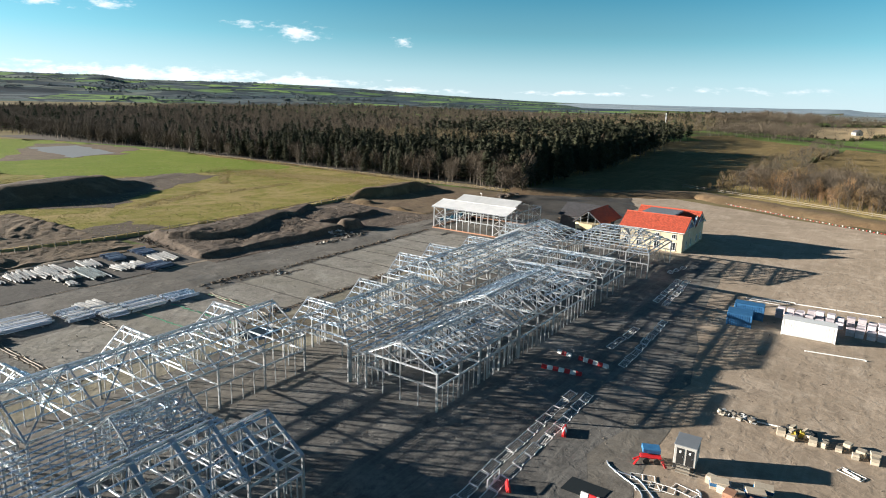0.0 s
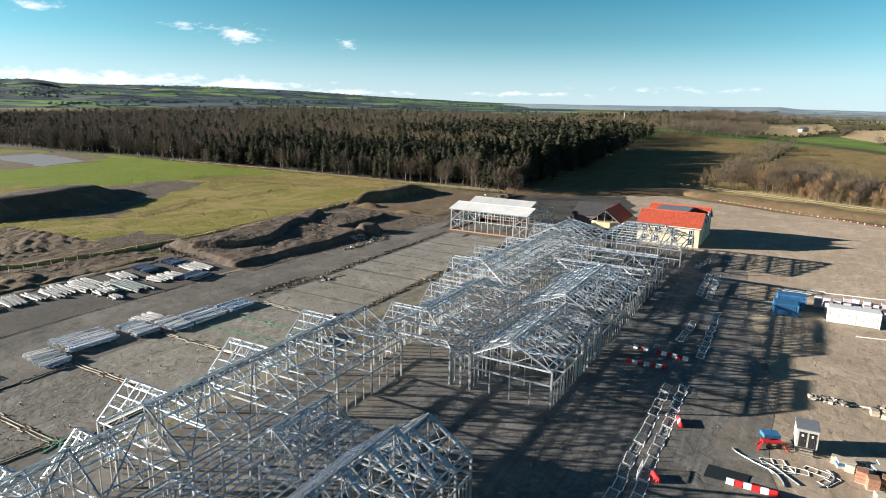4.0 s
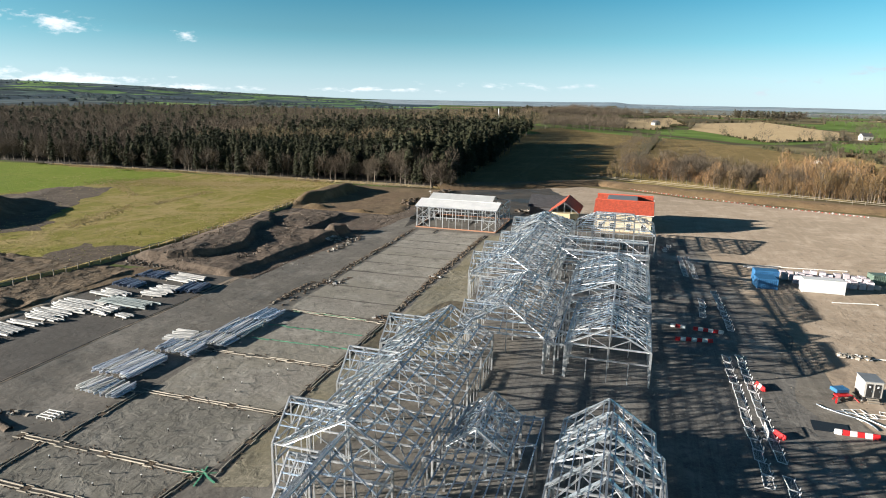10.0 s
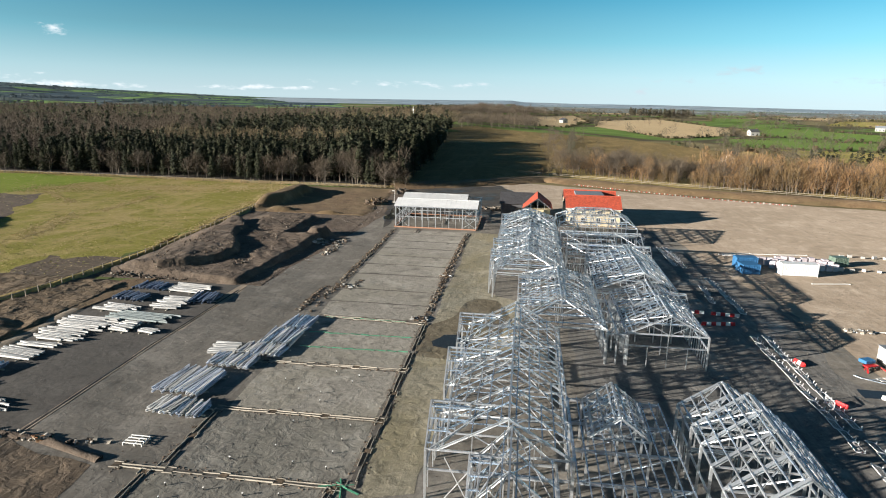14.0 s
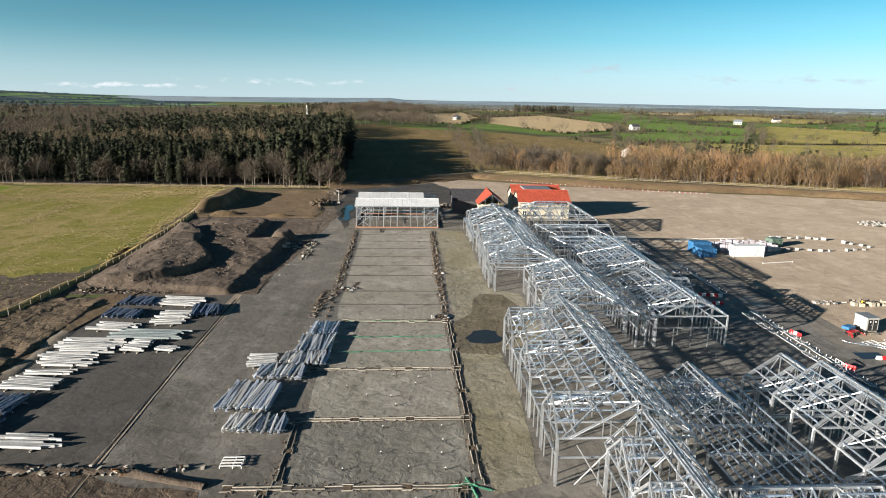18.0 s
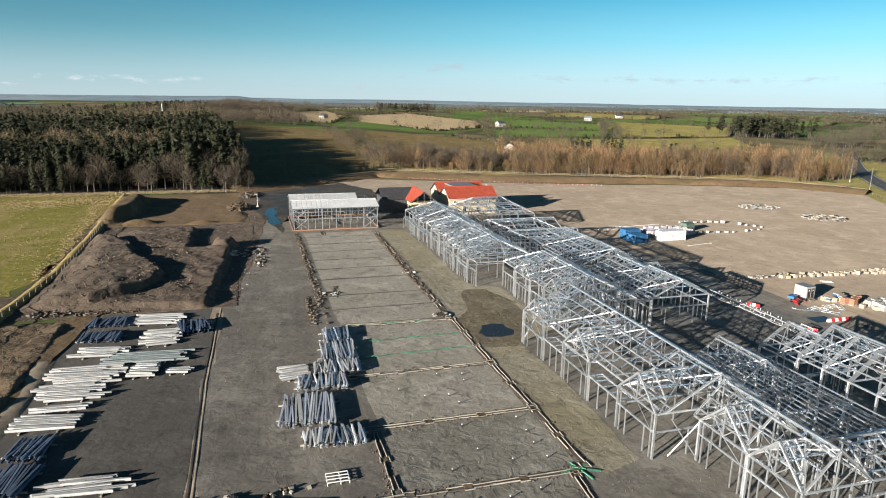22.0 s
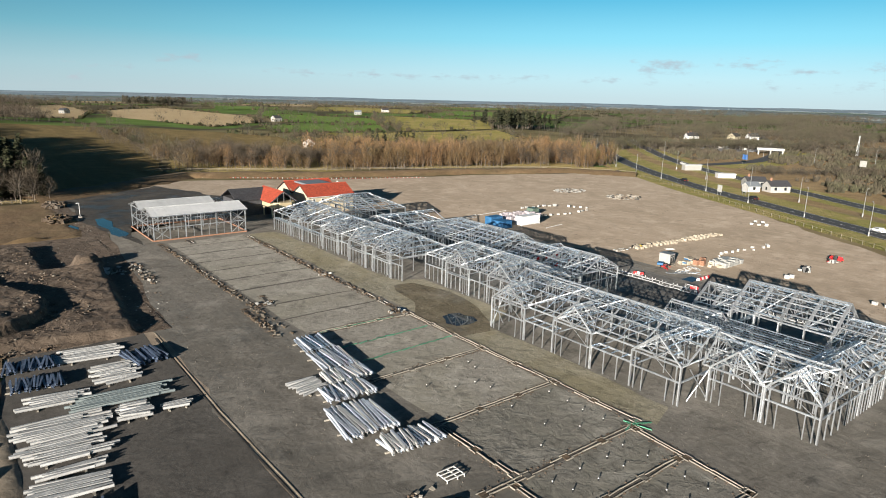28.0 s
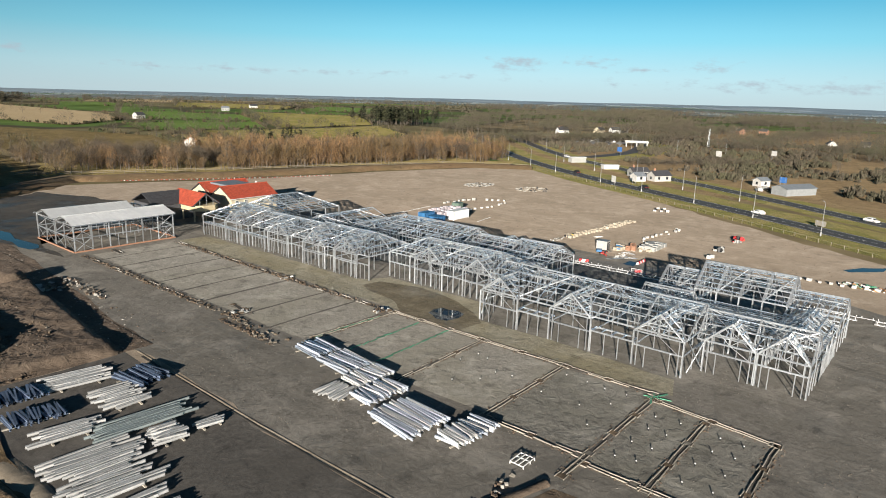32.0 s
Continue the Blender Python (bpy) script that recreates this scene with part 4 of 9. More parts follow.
def planted(name, kinds, places, materials, label, category="trees"):
    """Many plants in one mesh of kind stuff. places: x, y, z, scale, turn, which kind."""
    vs, fs, ms, base = [], [], [], 0
    for x, y, z, s, t, k in places:
        v, f, m, _ = kinds[k]
        c, sn = math.cos(t) * s, math.sin(t) * s
        w = np.empty_like(v)
        w[:, 0], w[:, 1], w[:, 2] = v[:, 0] * c - v[:, 1] * sn + x, v[:, 0] * sn + v[:, 1] * c + y, v[:, 2] * s + z
        vs.append(w)
        fs.append(np.asarray(f, dtype=np.int32) + base)
        ms.append(np.asarray(m, dtype=np.int32))
        base += len(v)
    V, F, I = np.concatenate(vs), np.concatenate(fs), np.concatenate(ms)
    me = bpy.data.meshes.new(name)
    me.vertices.add(len(V))
    me.vertices.foreach_set("co", V.ravel().astype(np.float32))
    me.loops.add(F.size)
    me.loops.foreach_set("vertex_index", F.ravel())
    me.polygons.add(len(F))
    me.polygons.foreach_set("loop_start", np.arange(0, F.size, 3, dtype=np.int32))
    for mm in materials:
        me.materials.append(mm)
    me.polygons.foreach_set("material_index", I)
    me.update()
    me.validate()
    return tagged(link_mesh(name, me), label, category, kind="stuff")


def tree_thing(kind, leaf, x, y, z, s, turn, label, made={}):
    """One tree with a trunk and a crown of its own."""
    v, f, m, n_trunk = kind
    key = id(kind[1])
    if key not in made:
        pair = []
        for nm, lo, hi, mt in (("trunk", 0, n_trunk, M_BARK), ("crown", n_trunk, len(f), leaf)):
            me = bpy.data.meshes.new(nm)
            used = sorted({i for q in f[lo:hi] for i in q})
            back_to = {i: j for j, i in enumerate(used)}
            me.from_pydata([tuple(v[i]) for i in used], [], [tuple(back_to[i] for i in q) for q in f[lo:hi]])
            me.materials.append(mt)
            pair.append(me)
        made[key] = pair
    t = thing("tree", x, y, z, math.degrees(turn), label, "tree", "trees along the edge of the wood")
    t.scale = (s, s, s)
    for nm, me in zip(("trunk", "crown"), made[key]):
        link_mesh(nm, me, t)
    return t


CONIFERS = [conifer(s, 11.2 + 0.9 * s, 430, 0.25, 0.72, 0.14) for s in range(4)]
BARES = [bare_tree(s + 10, 9.6 + s * 0.8, 520, 0.33, 0.17, 0.095) for s in range(4)]
CONIFERS_MID = [conifer(s + 20, 11.5 + s, 180, 0.25, 1.0, 0.3) for s in range(3)]
BARES_MID = [bare_tree(s + 20, 10 + s, 250, 0.38, 0.3, 0.13, 5) for s in range(3)]
CONIFERS_FAR = [conifer(s + 30, 11.5 + s, 62, 0.25, 1.65, 0.3) for s in range(3)]
BARES_FAR = [bare_tree(s + 40, 10.5 + s, 90, 0.42, 0.2, 0.26, 3) for s in range(3)]


def wood_edge(y):
    """x of the wood's right-hand edge."""
    return float(np.interp(y, [205, 213, 276, 367, 547, 784, 1200], [-112, -108, -109, -113, -128, -142, -170]))


def front_edge(x):
    return float(np.interp(x, [-900, -470, -419, -349, -300, -236, -162, -108], [120, 183, 199, 213, 214, 215, 211, 213]))


def woods():
    rng = random.Random(5)
    near, mid, far = [], [], []
    edge_n = 0
    y = 208.0
    while y < 1150:
        step = 3.9 if y < 250 else (4.9 if y < 330 else (7.0 if y < 600 else 13))
        x = wood_edge(y)
        left = -840 if y < 600 else -1000
        while x > left:
            px, py = x + rng.uniform(-.7, .7) * step, y + rng.uniform(-.7, .7) * step
            x -= step * rng.uniform(0.75, 1.25)
            if py < front_edge(px) or px > wood_edge(py) or (px < -520 and py < 330 and rng.random() < 0.4):
                continue
            depth = py - front_edge(px)
            # stands of pine and of brown larch lie one behind the other; bare trees to the west
            patch = smooth_noise(px, py, 0.011, 2) + 0.45 * smooth_noise(px, py, 0.04, 4)
            yy = py + 34 * patch
            brown = False
            if px < -300 + 30 * patch:
                share = 0.06 if patch < 0.2 else 0.16
            elif depth < 9:
                share = 0.45 if px < -160 else 0.2
            elif yy < 300:
                share = 0.88
            elif yy < 395:
                share, brown = 0.14, True
            elif yy < 575:
                share = 0.92
            elif yy < 690:
                share, brown = 0.1, True
            else:
                share, brown = (0.55 if patch > 0.1 else 0.16), patch > -0.25
            if wood_edge(py) - px < 36 and 222 < py < 430:
                share = 0.93
            pine = rng.random() < share
            wall = 1.35 if wood_edge(py) - px < 30 and 216 < py < 420 else 1.0   # the tall dark side of the wood
            s = rng.uniform(0.78, 1.12) * (0.94 if depth < 8 else 1.0) * wall
            t = rng.uniform(0, 6.28)
            z = gz(px, py)
            right_side = wood_edge(py) - px < 7 and py < 330
            if (depth < 5 or right_side) and px > -300 and edge_n < 150:
                edge_n += 1
                if pine:
                    tree_thing(rng.choice(CONIFERS), M_NEEDLE, px, py, z, s * 0.9, t, "dark green conifer at the edge of the wood")
                else:
                    tree_thing(rng.choice(BARES), M_TWIG, px, py, z, s, t, "bare grey-brown winter tree at the edge of the wood")
            elif depth < 34 and px > -440:
                near.append((px, py, z, s, t, rng.randrange(4) + (0 if pine else 8 if brown else 4)))
            elif py < 345:
                mid.append((px, py, z, s, t, rng.randrange(3) + (0 if pine else 6 if brown else 3)))
            else:
                far.append((px, py, z, s * 1.05, t, rng.randrange(3) + (0 if pine else 6 if brown else 3)))
        y += step
    for i in range(170):                         # close pines along the wood's eastern side
        py = rng.uniform(216, 430)
        px = wood_edge(py) - rng.uniform(3, 22)
        near.append((px, py, gz(px, py), rng.uniform(1.05, 1.45), rng.uniform(0, 6.28), rng.randrange(4)))
    # needles and twigs in one mesh: 0 bark, 1 needles, 2 twigs
    two = lambda kinds, k=2: [(v, f, [0 if q == 0 else k for q in m], n) for v, f, m, n in kinds]
    planted("wood", CONIFERS + two(BARES) + two(BARES, 3), near, [M_BARK, M_NEEDLE, M_TWIG, M_LARCH], "mixed wood of dark conifers and bare winter trees")
    planted("wood", CONIFERS_MID + two(BARES_MID) + two(BARES_MID, 3), mid, [M_BARK, M_NEEDLE, M_TWIG, M_LARCH], "middle of the wood, dark conifers among bare trees")
    planted("wood", CONIFERS_FAR + two(BARES_FAR) + two(BARES_FAR, 3), far, [M_BARK, M_NEEDLE, M_TWIG, M_LARCH], "far side of the wood, dark conifers and brown bare trees")


woods()
rng_corner = random.Random(91)
for i in range(22):
    cx, cy = -119 + 15 * rng_corner.random(), 207.5 + 9 * rng_corner.random()
    if i % 5 < 2:
        tree_thing(rng_corner.choice(CONIFERS), M_NEEDLE, cx - 3, cy + 3, 0, rng_corner.uniform(0.7, 1.0), rng_corner.uniform(0, 6.28), "dark evergreen at the corner of the wood")
    else:
        tree_thing(rng_corner.choice(BARES), M_TWIG, cx, cy, 0, rng_corner.uniform(0.75, 1.1), rng_corner.uniform(0, 6.28), "bare grey-brown winter tree at the corner of the wood")
sheet("woodland_floor", [(-112, 210), (-120, 262), (-300, 262), (-480, 262), (-480, 186), (-420, 201), (-350, 215), (-236, 217), (-162, 213)], 0.12, M_WOODFLOOR, step=8, rough=0.8, label="dark leaf-strewn floor of the wood", category="ground", seed=44)
OSIERS = [bare_tree(s + 60, 8.5 + s, 190, 0.25, 0.03, 0.115, 5, 0.35) for s in range(4)]
BUSHES = [bush(s + 80) for s in range(4)]


def tree_belt():
    """Orange-brown belt of young trees beyond the bank, hedges and far copses."""
    rng = random.Random(8)
    top = lambda x: float(np.interp(x, [-55, 0, 60, 110, 130, 150], [268, 246, 232, 213, 196, 200]))
    belt = []
    for i in range(2500):
        x = -55 + 215 * rng.random() ** 0.8
        y = top(x) + 62 * rng.random() ** 1.4 + 2
        if smooth_noise(x, y, 0.05, 6) < (0.1 if x < 15 else -0.12):
            continue
        belt.append((x, y, 0, rng.uniform(0.35, 1.0 + 0.5 * rng.random()) * (0.98 if x > 25 else 0.72), rng.uniform(0, 6.28), rng.randrange(4)))
    browns = []
    for i in range(900):
        x = -45 + 200 * rng.random()
        y = top(x) + 8 + 70 * rng.random()
        if smooth_noise(x, y, 0.03, 4) > -0.15:
            browns.append((x, y, 0, rng.uniform(0.4, 0.95), rng.uniform(0, 6.28), rng.randrange(3)))
    planted("tree_belt", BARES_MID, browns, [M_BARK, M_TWIG], "taller dull brown trees standing in the belt")
    planted("tree_belt", OSIERS, belt, [M_BARK, M_OSIER], "belt of orange-brown bare young trees behind the earth bank")
    hedge = []
    for (xa, ya), (xb, yb) in HEDGE_LINES:
        n = int(math.hypot(xb - xa, yb - ya) / (2.6 + ya * 0.004))
        for j in range(n):
            t = (j + rng.random()) / n
            if smooth_noise(xa + (xb - xa) * t, ya + (yb - ya) * t, 0.02, 5) > -0.25:
                hx, hy = xa + (xb - xa) * t, ya + (yb - ya) * t
                hedge.append((hx + rng.uniform(-1.2, 1.2), hy + rng.uniform(-1.2, 1.2), gz(hx, hy), rng.choice((0.7, 0.9, 1.0, 1.2, 1.7)), rng.uniform(0, 6.28), rng.randrange(4)))
    hedge_trees = []
    for (xa, ya), (xb, yb) in HEDGE_LINES:
        for j in range(int(math.hypot(xb - xa, yb - ya) / 8)):
            t = rng.random()
            hx, hy = xa + (xb - xa) * t, ya + (yb - ya) * t
            if smooth_noise(hx, hy, 0.02, 15) > -0.2:
                hedge_trees.append((hx, hy, gz(hx, hy), rng.uniform(0.4, 1.0), rng.uniform(0, 6.28), rng.randrange(3)))
    planted("hedge_trees", BARES_FAR, hedge_trees, [M_BARK, M_BELT], "bare dark trees standing in the hedgerows")
    planted("hedgerows", BUSHES, hedge, [M_HEDGE], "dark winter hedgerows between the fields", "hedge")
    scattered = []
    for i in range(1000):
        y = 330 + 1900 * rng.random() ** 1.5
        x = rng.uniform(-30 - 0.03 * y, 0.75 * y + 250)
        if smooth_noise(x, y, 0.009, 3) > -0.02:
            scattered.append((x, y, gz(x, y), rng.uniform(0.35, 0.75), rng.uniform(0, 6.28), rng.randrange(3)))
    for i in range(700):                        # scrub beyond the road
        x, y = rng.uniform(190, 950), rng.uniform(-250, 420)
        if smooth_noise(x, y, 0.008, 9) > 0.05:
            scattered.append((x, y, 0, rng.uniform(0.25, 0.6), rng.uniform(0, 6.28), rng.randrange(3)))
    # dense belts along the far roads and field edges
    belts = []
    for line, wide, n, lo, hi in (([(236, 284), (311, 240), (345, 215)], 16, 190, 0.5, 0.85), ([(420, 330), (604, 401)], 30, 120, 0.6, 0.95), ([(500, 250), (640, 300), (800, 330)], 45, 260, 0.6, 1.0), ([(190, 140), (215, 120), (240, 96), (300, 60)], 13, 170, 0.2, 0.42), ([(330, 210), (420, 200), (560, 230), (700, 220)], 26, 260, 0.5, 0.85), ([(340, 120), (420, 140), (560, 150), (760, 120)], 32, 260, 0.45, 0.8), ([(330, 40), (460, 60), (700, 20)], 40, 220, 0.45, 0.8), ([(300, 360), (480, 460), (620, 560)], 30, 170, 0.6, 0.95), ([(760, 420), (1000, 520), (1300, 560)], 70, 330, 0.8, 1.2), ([(900, 260), (1200, 330), (1500, 300)], 80, 330, 0.8, 1.2)):
        for i in range(int(n * 1.7)):
            f = (len(line) - 1) * rng.random()
            k = min(int(f), len(line) - 2)
            (xa, ya), (xb, yb) = line[k], line[k + 1]
            x, y = xa + (xb - xa) * (f - k) + rng.gauss(0, wide * 0.4), ya + (yb - ya) * (f - k) + rng.gauss(0, wide * 0.4)
            belts.append((x, y, gz(x, y), rng.uniform(lo, hi), rng.uniform(0, 6.28), rng.randrange(3)))
    planted("tree_belt", BARES_FAR, belts, [M_BARK, M_BELT], "dense dark brown tree belts beyond the road")
    thicket = []
    for i in range(5600):
        x, y = rng.uniform(135, 470), rng.uniform(-60, 330)
        road = float(np.interp(y, [-46, 46, 128, 228, 312], [40, 105, 158, 240, 330]))
        if x - road > 9 and smooth_noise(x, y, 0.022, 12) > -0.1 and not (0 < x - road < 26 and 90 < y < 175) and not (195 < x < 430 and 150 < y < 250 and abs(y - 178 - max(0, x - 262) * 0.4) < 9) and not (120 < x < 165 and 40 < y < 75):
            thicket.append((x, y, 0.0, rng.uniform(0.7, 1.5), rng.uniform(0, 6.28), rng.randrange(4)))
    planted("thicket", BUSHES, thicket, [M_BELT], "brown leafless scrub beyond the road", "scrub")
    planted("scattered_trees", BARES_FAR, scattered, [M_BARK, M_TWIG], "scattered bare trees and copses among the fields")
    # brown trees closing the field beside the wood, and along its far hedge
    closing = [(rng.uniform(-135, -52), 600 + 210 * rng.random(), 5.0, rng.uniform(0.6, 1.05), rng.uniform(0, 6.28), rng.randrange(3)) for i in range(330)]
    closing += [(-46 + 0.02 * u + rng.gauss(0, 3.5), 275 + u, gz(-46, 275 + u), rng.uniform(0.25, 0.6), rng.uniform(0, 6.28), rng.randrange(3)) for u in (rng.uniform(0, 330) for i in range(110))]
    closing += [(x, y, gz(x, y), rng.uniform(0.9, 1.25), rng.uniform(0, 6.28), rng.randrange(3)) for x, y in ((rng.gauss(-130, 50), rng.uniform(820, 1020)) for i in range(420))]
    planted("copse", BARES_FAR, closing, [M_BARK, M_TWIG], "brown bare trees round the shaded field")
    big_woods = []                              # woods on the low ground beyond the road
    while len(big_woods) < 2400:
        x, y = rng.uniform(330, 1500), rng.uniform(60, 900)
        if y < 0.95 * x - 60 and x + y > 640 and smooth_noise(x, y, 0.006, 17) > -0.12 + 0.5 * max(0.0, y - 0.75 * x) / 300:
            big_woods.append((x, y, gz(x, y), rng.uniform(0.6, 1.05), rng.uniform(0, 6.28), rng.randrange(3)))
    planted("tree_belt", BARES_FAR, big_woods, [M_BARK, M_BELT], "dark bare woods on the low ground beyond the road")
    evergreen = [(rng.gauss(cx, 5), rng.gauss(cy, 4), gz(cx, cy), rng.uniform(0.45, 0.8), rng.uniform(0, 6.28), rng.randrange(3)) for cx, cy in ((94, 352), (102, 356), (122, 350), (130, 300), (170, 262), (150, 268), (60, 280)) for i in range(7)]
    planted("copse", CONIFERS_FAR, evergreen, [M_BARK, M_NEEDLE], "dark evergreen bushes among the bare trees")
    dark_copse = [(rng.uniform(95, 190), rng.uniform(1000, 1060), 9.0, rng.uniform(0.8, 1.1), rng.uniform(0, 6.28), rng.randrange(3)) for i in range(90)]
    planted("copse", CONIFERS_FAR, dark_copse, [M_BARK, M_BELT], "long dark plantation on the skyline")
    copse = [(rng.gauss(364, 17), rng.gauss(484, 14), gz(364, 484), rng.uniform(1.1, 1.45), rng.uniform(0, 6.28), rng.randrange(3)) for i in range(110)]
    planted("copse", CONIFERS_FAR, copse, [M_BARK, M_NEEDLE], "round dark conifer copse in the fields")


tree_belt()
def tussocks(name, n, x0, x1, y0, y1, where, materials, label, seed, big=1.0):
    rng = random.Random(seed)
    kinds = [tuft(seed + k) for k in range(3)]
    kinds += [(v, f, [1] * len(f), z) for v, f, m, z in kinds] if len(materials) > 1 else []
    places = []
    while len(places) < n:
        x, y = rng.uniform(x0, x1), rng.uniform(y0, y1)
        w = where(x, y)
        if rng.random() < w:
            g = smooth_noise(x, y, 0.05, seed)
            k = rng.randrange(3) + (3 if len(materials) > 1 and g + rng.gauss(0, 0.4) > -0.05 else 0)
            places.append((x, y, gz(x, y) + 0.05, big * rng.uniform(0.5, 1.2), rng.uniform(0, 6.28), k))
    return planted(name, kinds, places, materials, label, "grass")


tussocks("grass_tufts", 4500, -262, -146, 66, 208, lambda x, y: 0.2 + 0.8 * ramp01(smooth_noise(x, y, 0.03, 4), -0.4, 0.5), [M_TUFTGREEN, M_TUFTSTRAW], "coarse green and straw tussocks in the meadow", 3, 0.42)
STRAW_LINES = [(-177, 106, -186, 133, 4.5), (-182, 140, -183, 168, 3.5), (-228, 176, -150, 198, 13), (-150, 198, -143, 104, 2.5), (-200, 152, -222, 170, 3)]


def near_straw(x, y):
    best = 0.0
    for xa, ya, xb, yb, w in STRAW_LINES:
        dx, dy = xb - xa, yb - ya
        t = min(1.0, max(0.0, ((x - xa) * dx + (y - ya) * dy) / (dx * dx + dy * dy)))
        d = math.hypot(x - xa - t * dx, y - ya - t * dy) / w
        best = max(best, (1 - d) * (0.7 + 0.6 * smooth_noise(x, y, 0.15, 3)))
    return best


for xa, ya, xb, yb, w in STRAW_LINES:
    d = math.hypot(xb - xa, yb - ya)
    nx, ny = -(yb - ya) / d * w * 0.42, (xb - xa) / d * w * 0.42
    xm, ym = (xa + xb) / 2, (ya + yb) / 2
    sheet("straw_patch", [(xa, ya), (xm - nx, ym - ny), (xb, yb), (xm + nx, ym + ny)], 0.09, M_STRAW, step=1.6, rough=1.1, label="pale straw laid across the meadow", category="grass", seed=80 + w)
tussocks("grass_tufts", 5000, -240, -139, 96, 212, near_straw, [M_TUFTSTRAW], "straw-coloured dry grass laid in streaks across the meadow", 11, 0.5)
tussocks("grass_tufts", 3500, -300, -108, 203, 215, lambda x, y: 1.0 if abs(y - front_edge(x)) < 3.5 else 0.0, [M_TUFTSTRAW], "tall straw-coloured grass along the edge of the wood", 5, 1.0)


def hill_woods():
    """Copses, hedges and ridge plantations on the fellside, and belts on the plain."""
    rng = random.Random(19)
    kinds = [bush(s + 90, 9.0, 22, 8.0) for s in range(3)]
    kinds = [(v, f, [1] * len(f), 0) for v, f, m, z in kinds]
    near = []

    def put(r, az, s):
        f = (r - 1500) / 3050
        if 0.02 < f < 0.99 and -124 < az < -20:
            x, y = r * math.sin(radians(az)), r * math.cos(radians(az))
            near.append((x, y, fell(x, y, f, az) - 0.6, s, rng.uniform(0, 6.28), rng.randrange(3)))

    for i in range(95):                          # hedges with trees
        r, az, da, dr = rng.uniform(1600, 4300), rng.uniform(-123, -22), rng.uniform(-4.5, 4.5), rng.uniform(-240, 240)
        for j in range(26):
            t = j / 26 + rng.uniform(-.01, .01)
            put(r + dr * t, az + da * t, rng.uniform(0.35, 0.8))
    for i in range(75):                          # copses
        r, az = rng.uniform(1700, 4400), rng.uniform(-123, -22)
        for j in range(rng.randrange(14, 44)):
            put(r + rng.gauss(0, 60), az + rng.gauss(0, 1.3), rng.uniform(0.6, 1.1))
    for i in range(9):                           # plantations on the ridge
        az = rng.uniform(-123, -30)
        for j in range(60):
            put(rng.uniform(4150, 4500), az + rng.uniform(-2.2, 2.2), rng.uniform(0.4, 0.7))
    planted("hill_woods", kinds, near, [M_BARK, M_FARLEAF], "dark haze-blue copses and hedges on the far fellside", "woods")
    for lo, hi, n, mt, label in ((950, 1480, 36, M_BELT, "dark belts of trees across the fields"), (1500, 3600, 46, M_HAZEWOOD, "haze-paled belts of trees across the far plain")):
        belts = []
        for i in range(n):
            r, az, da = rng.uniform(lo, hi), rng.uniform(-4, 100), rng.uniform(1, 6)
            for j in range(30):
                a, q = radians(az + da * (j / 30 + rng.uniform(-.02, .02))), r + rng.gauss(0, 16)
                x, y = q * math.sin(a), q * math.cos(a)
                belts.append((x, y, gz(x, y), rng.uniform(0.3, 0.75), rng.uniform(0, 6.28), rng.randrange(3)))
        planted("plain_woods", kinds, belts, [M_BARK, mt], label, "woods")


hill_woods()

# ---- steel frames ----
FRAME_GROUP = "steel frames of the shopping village"


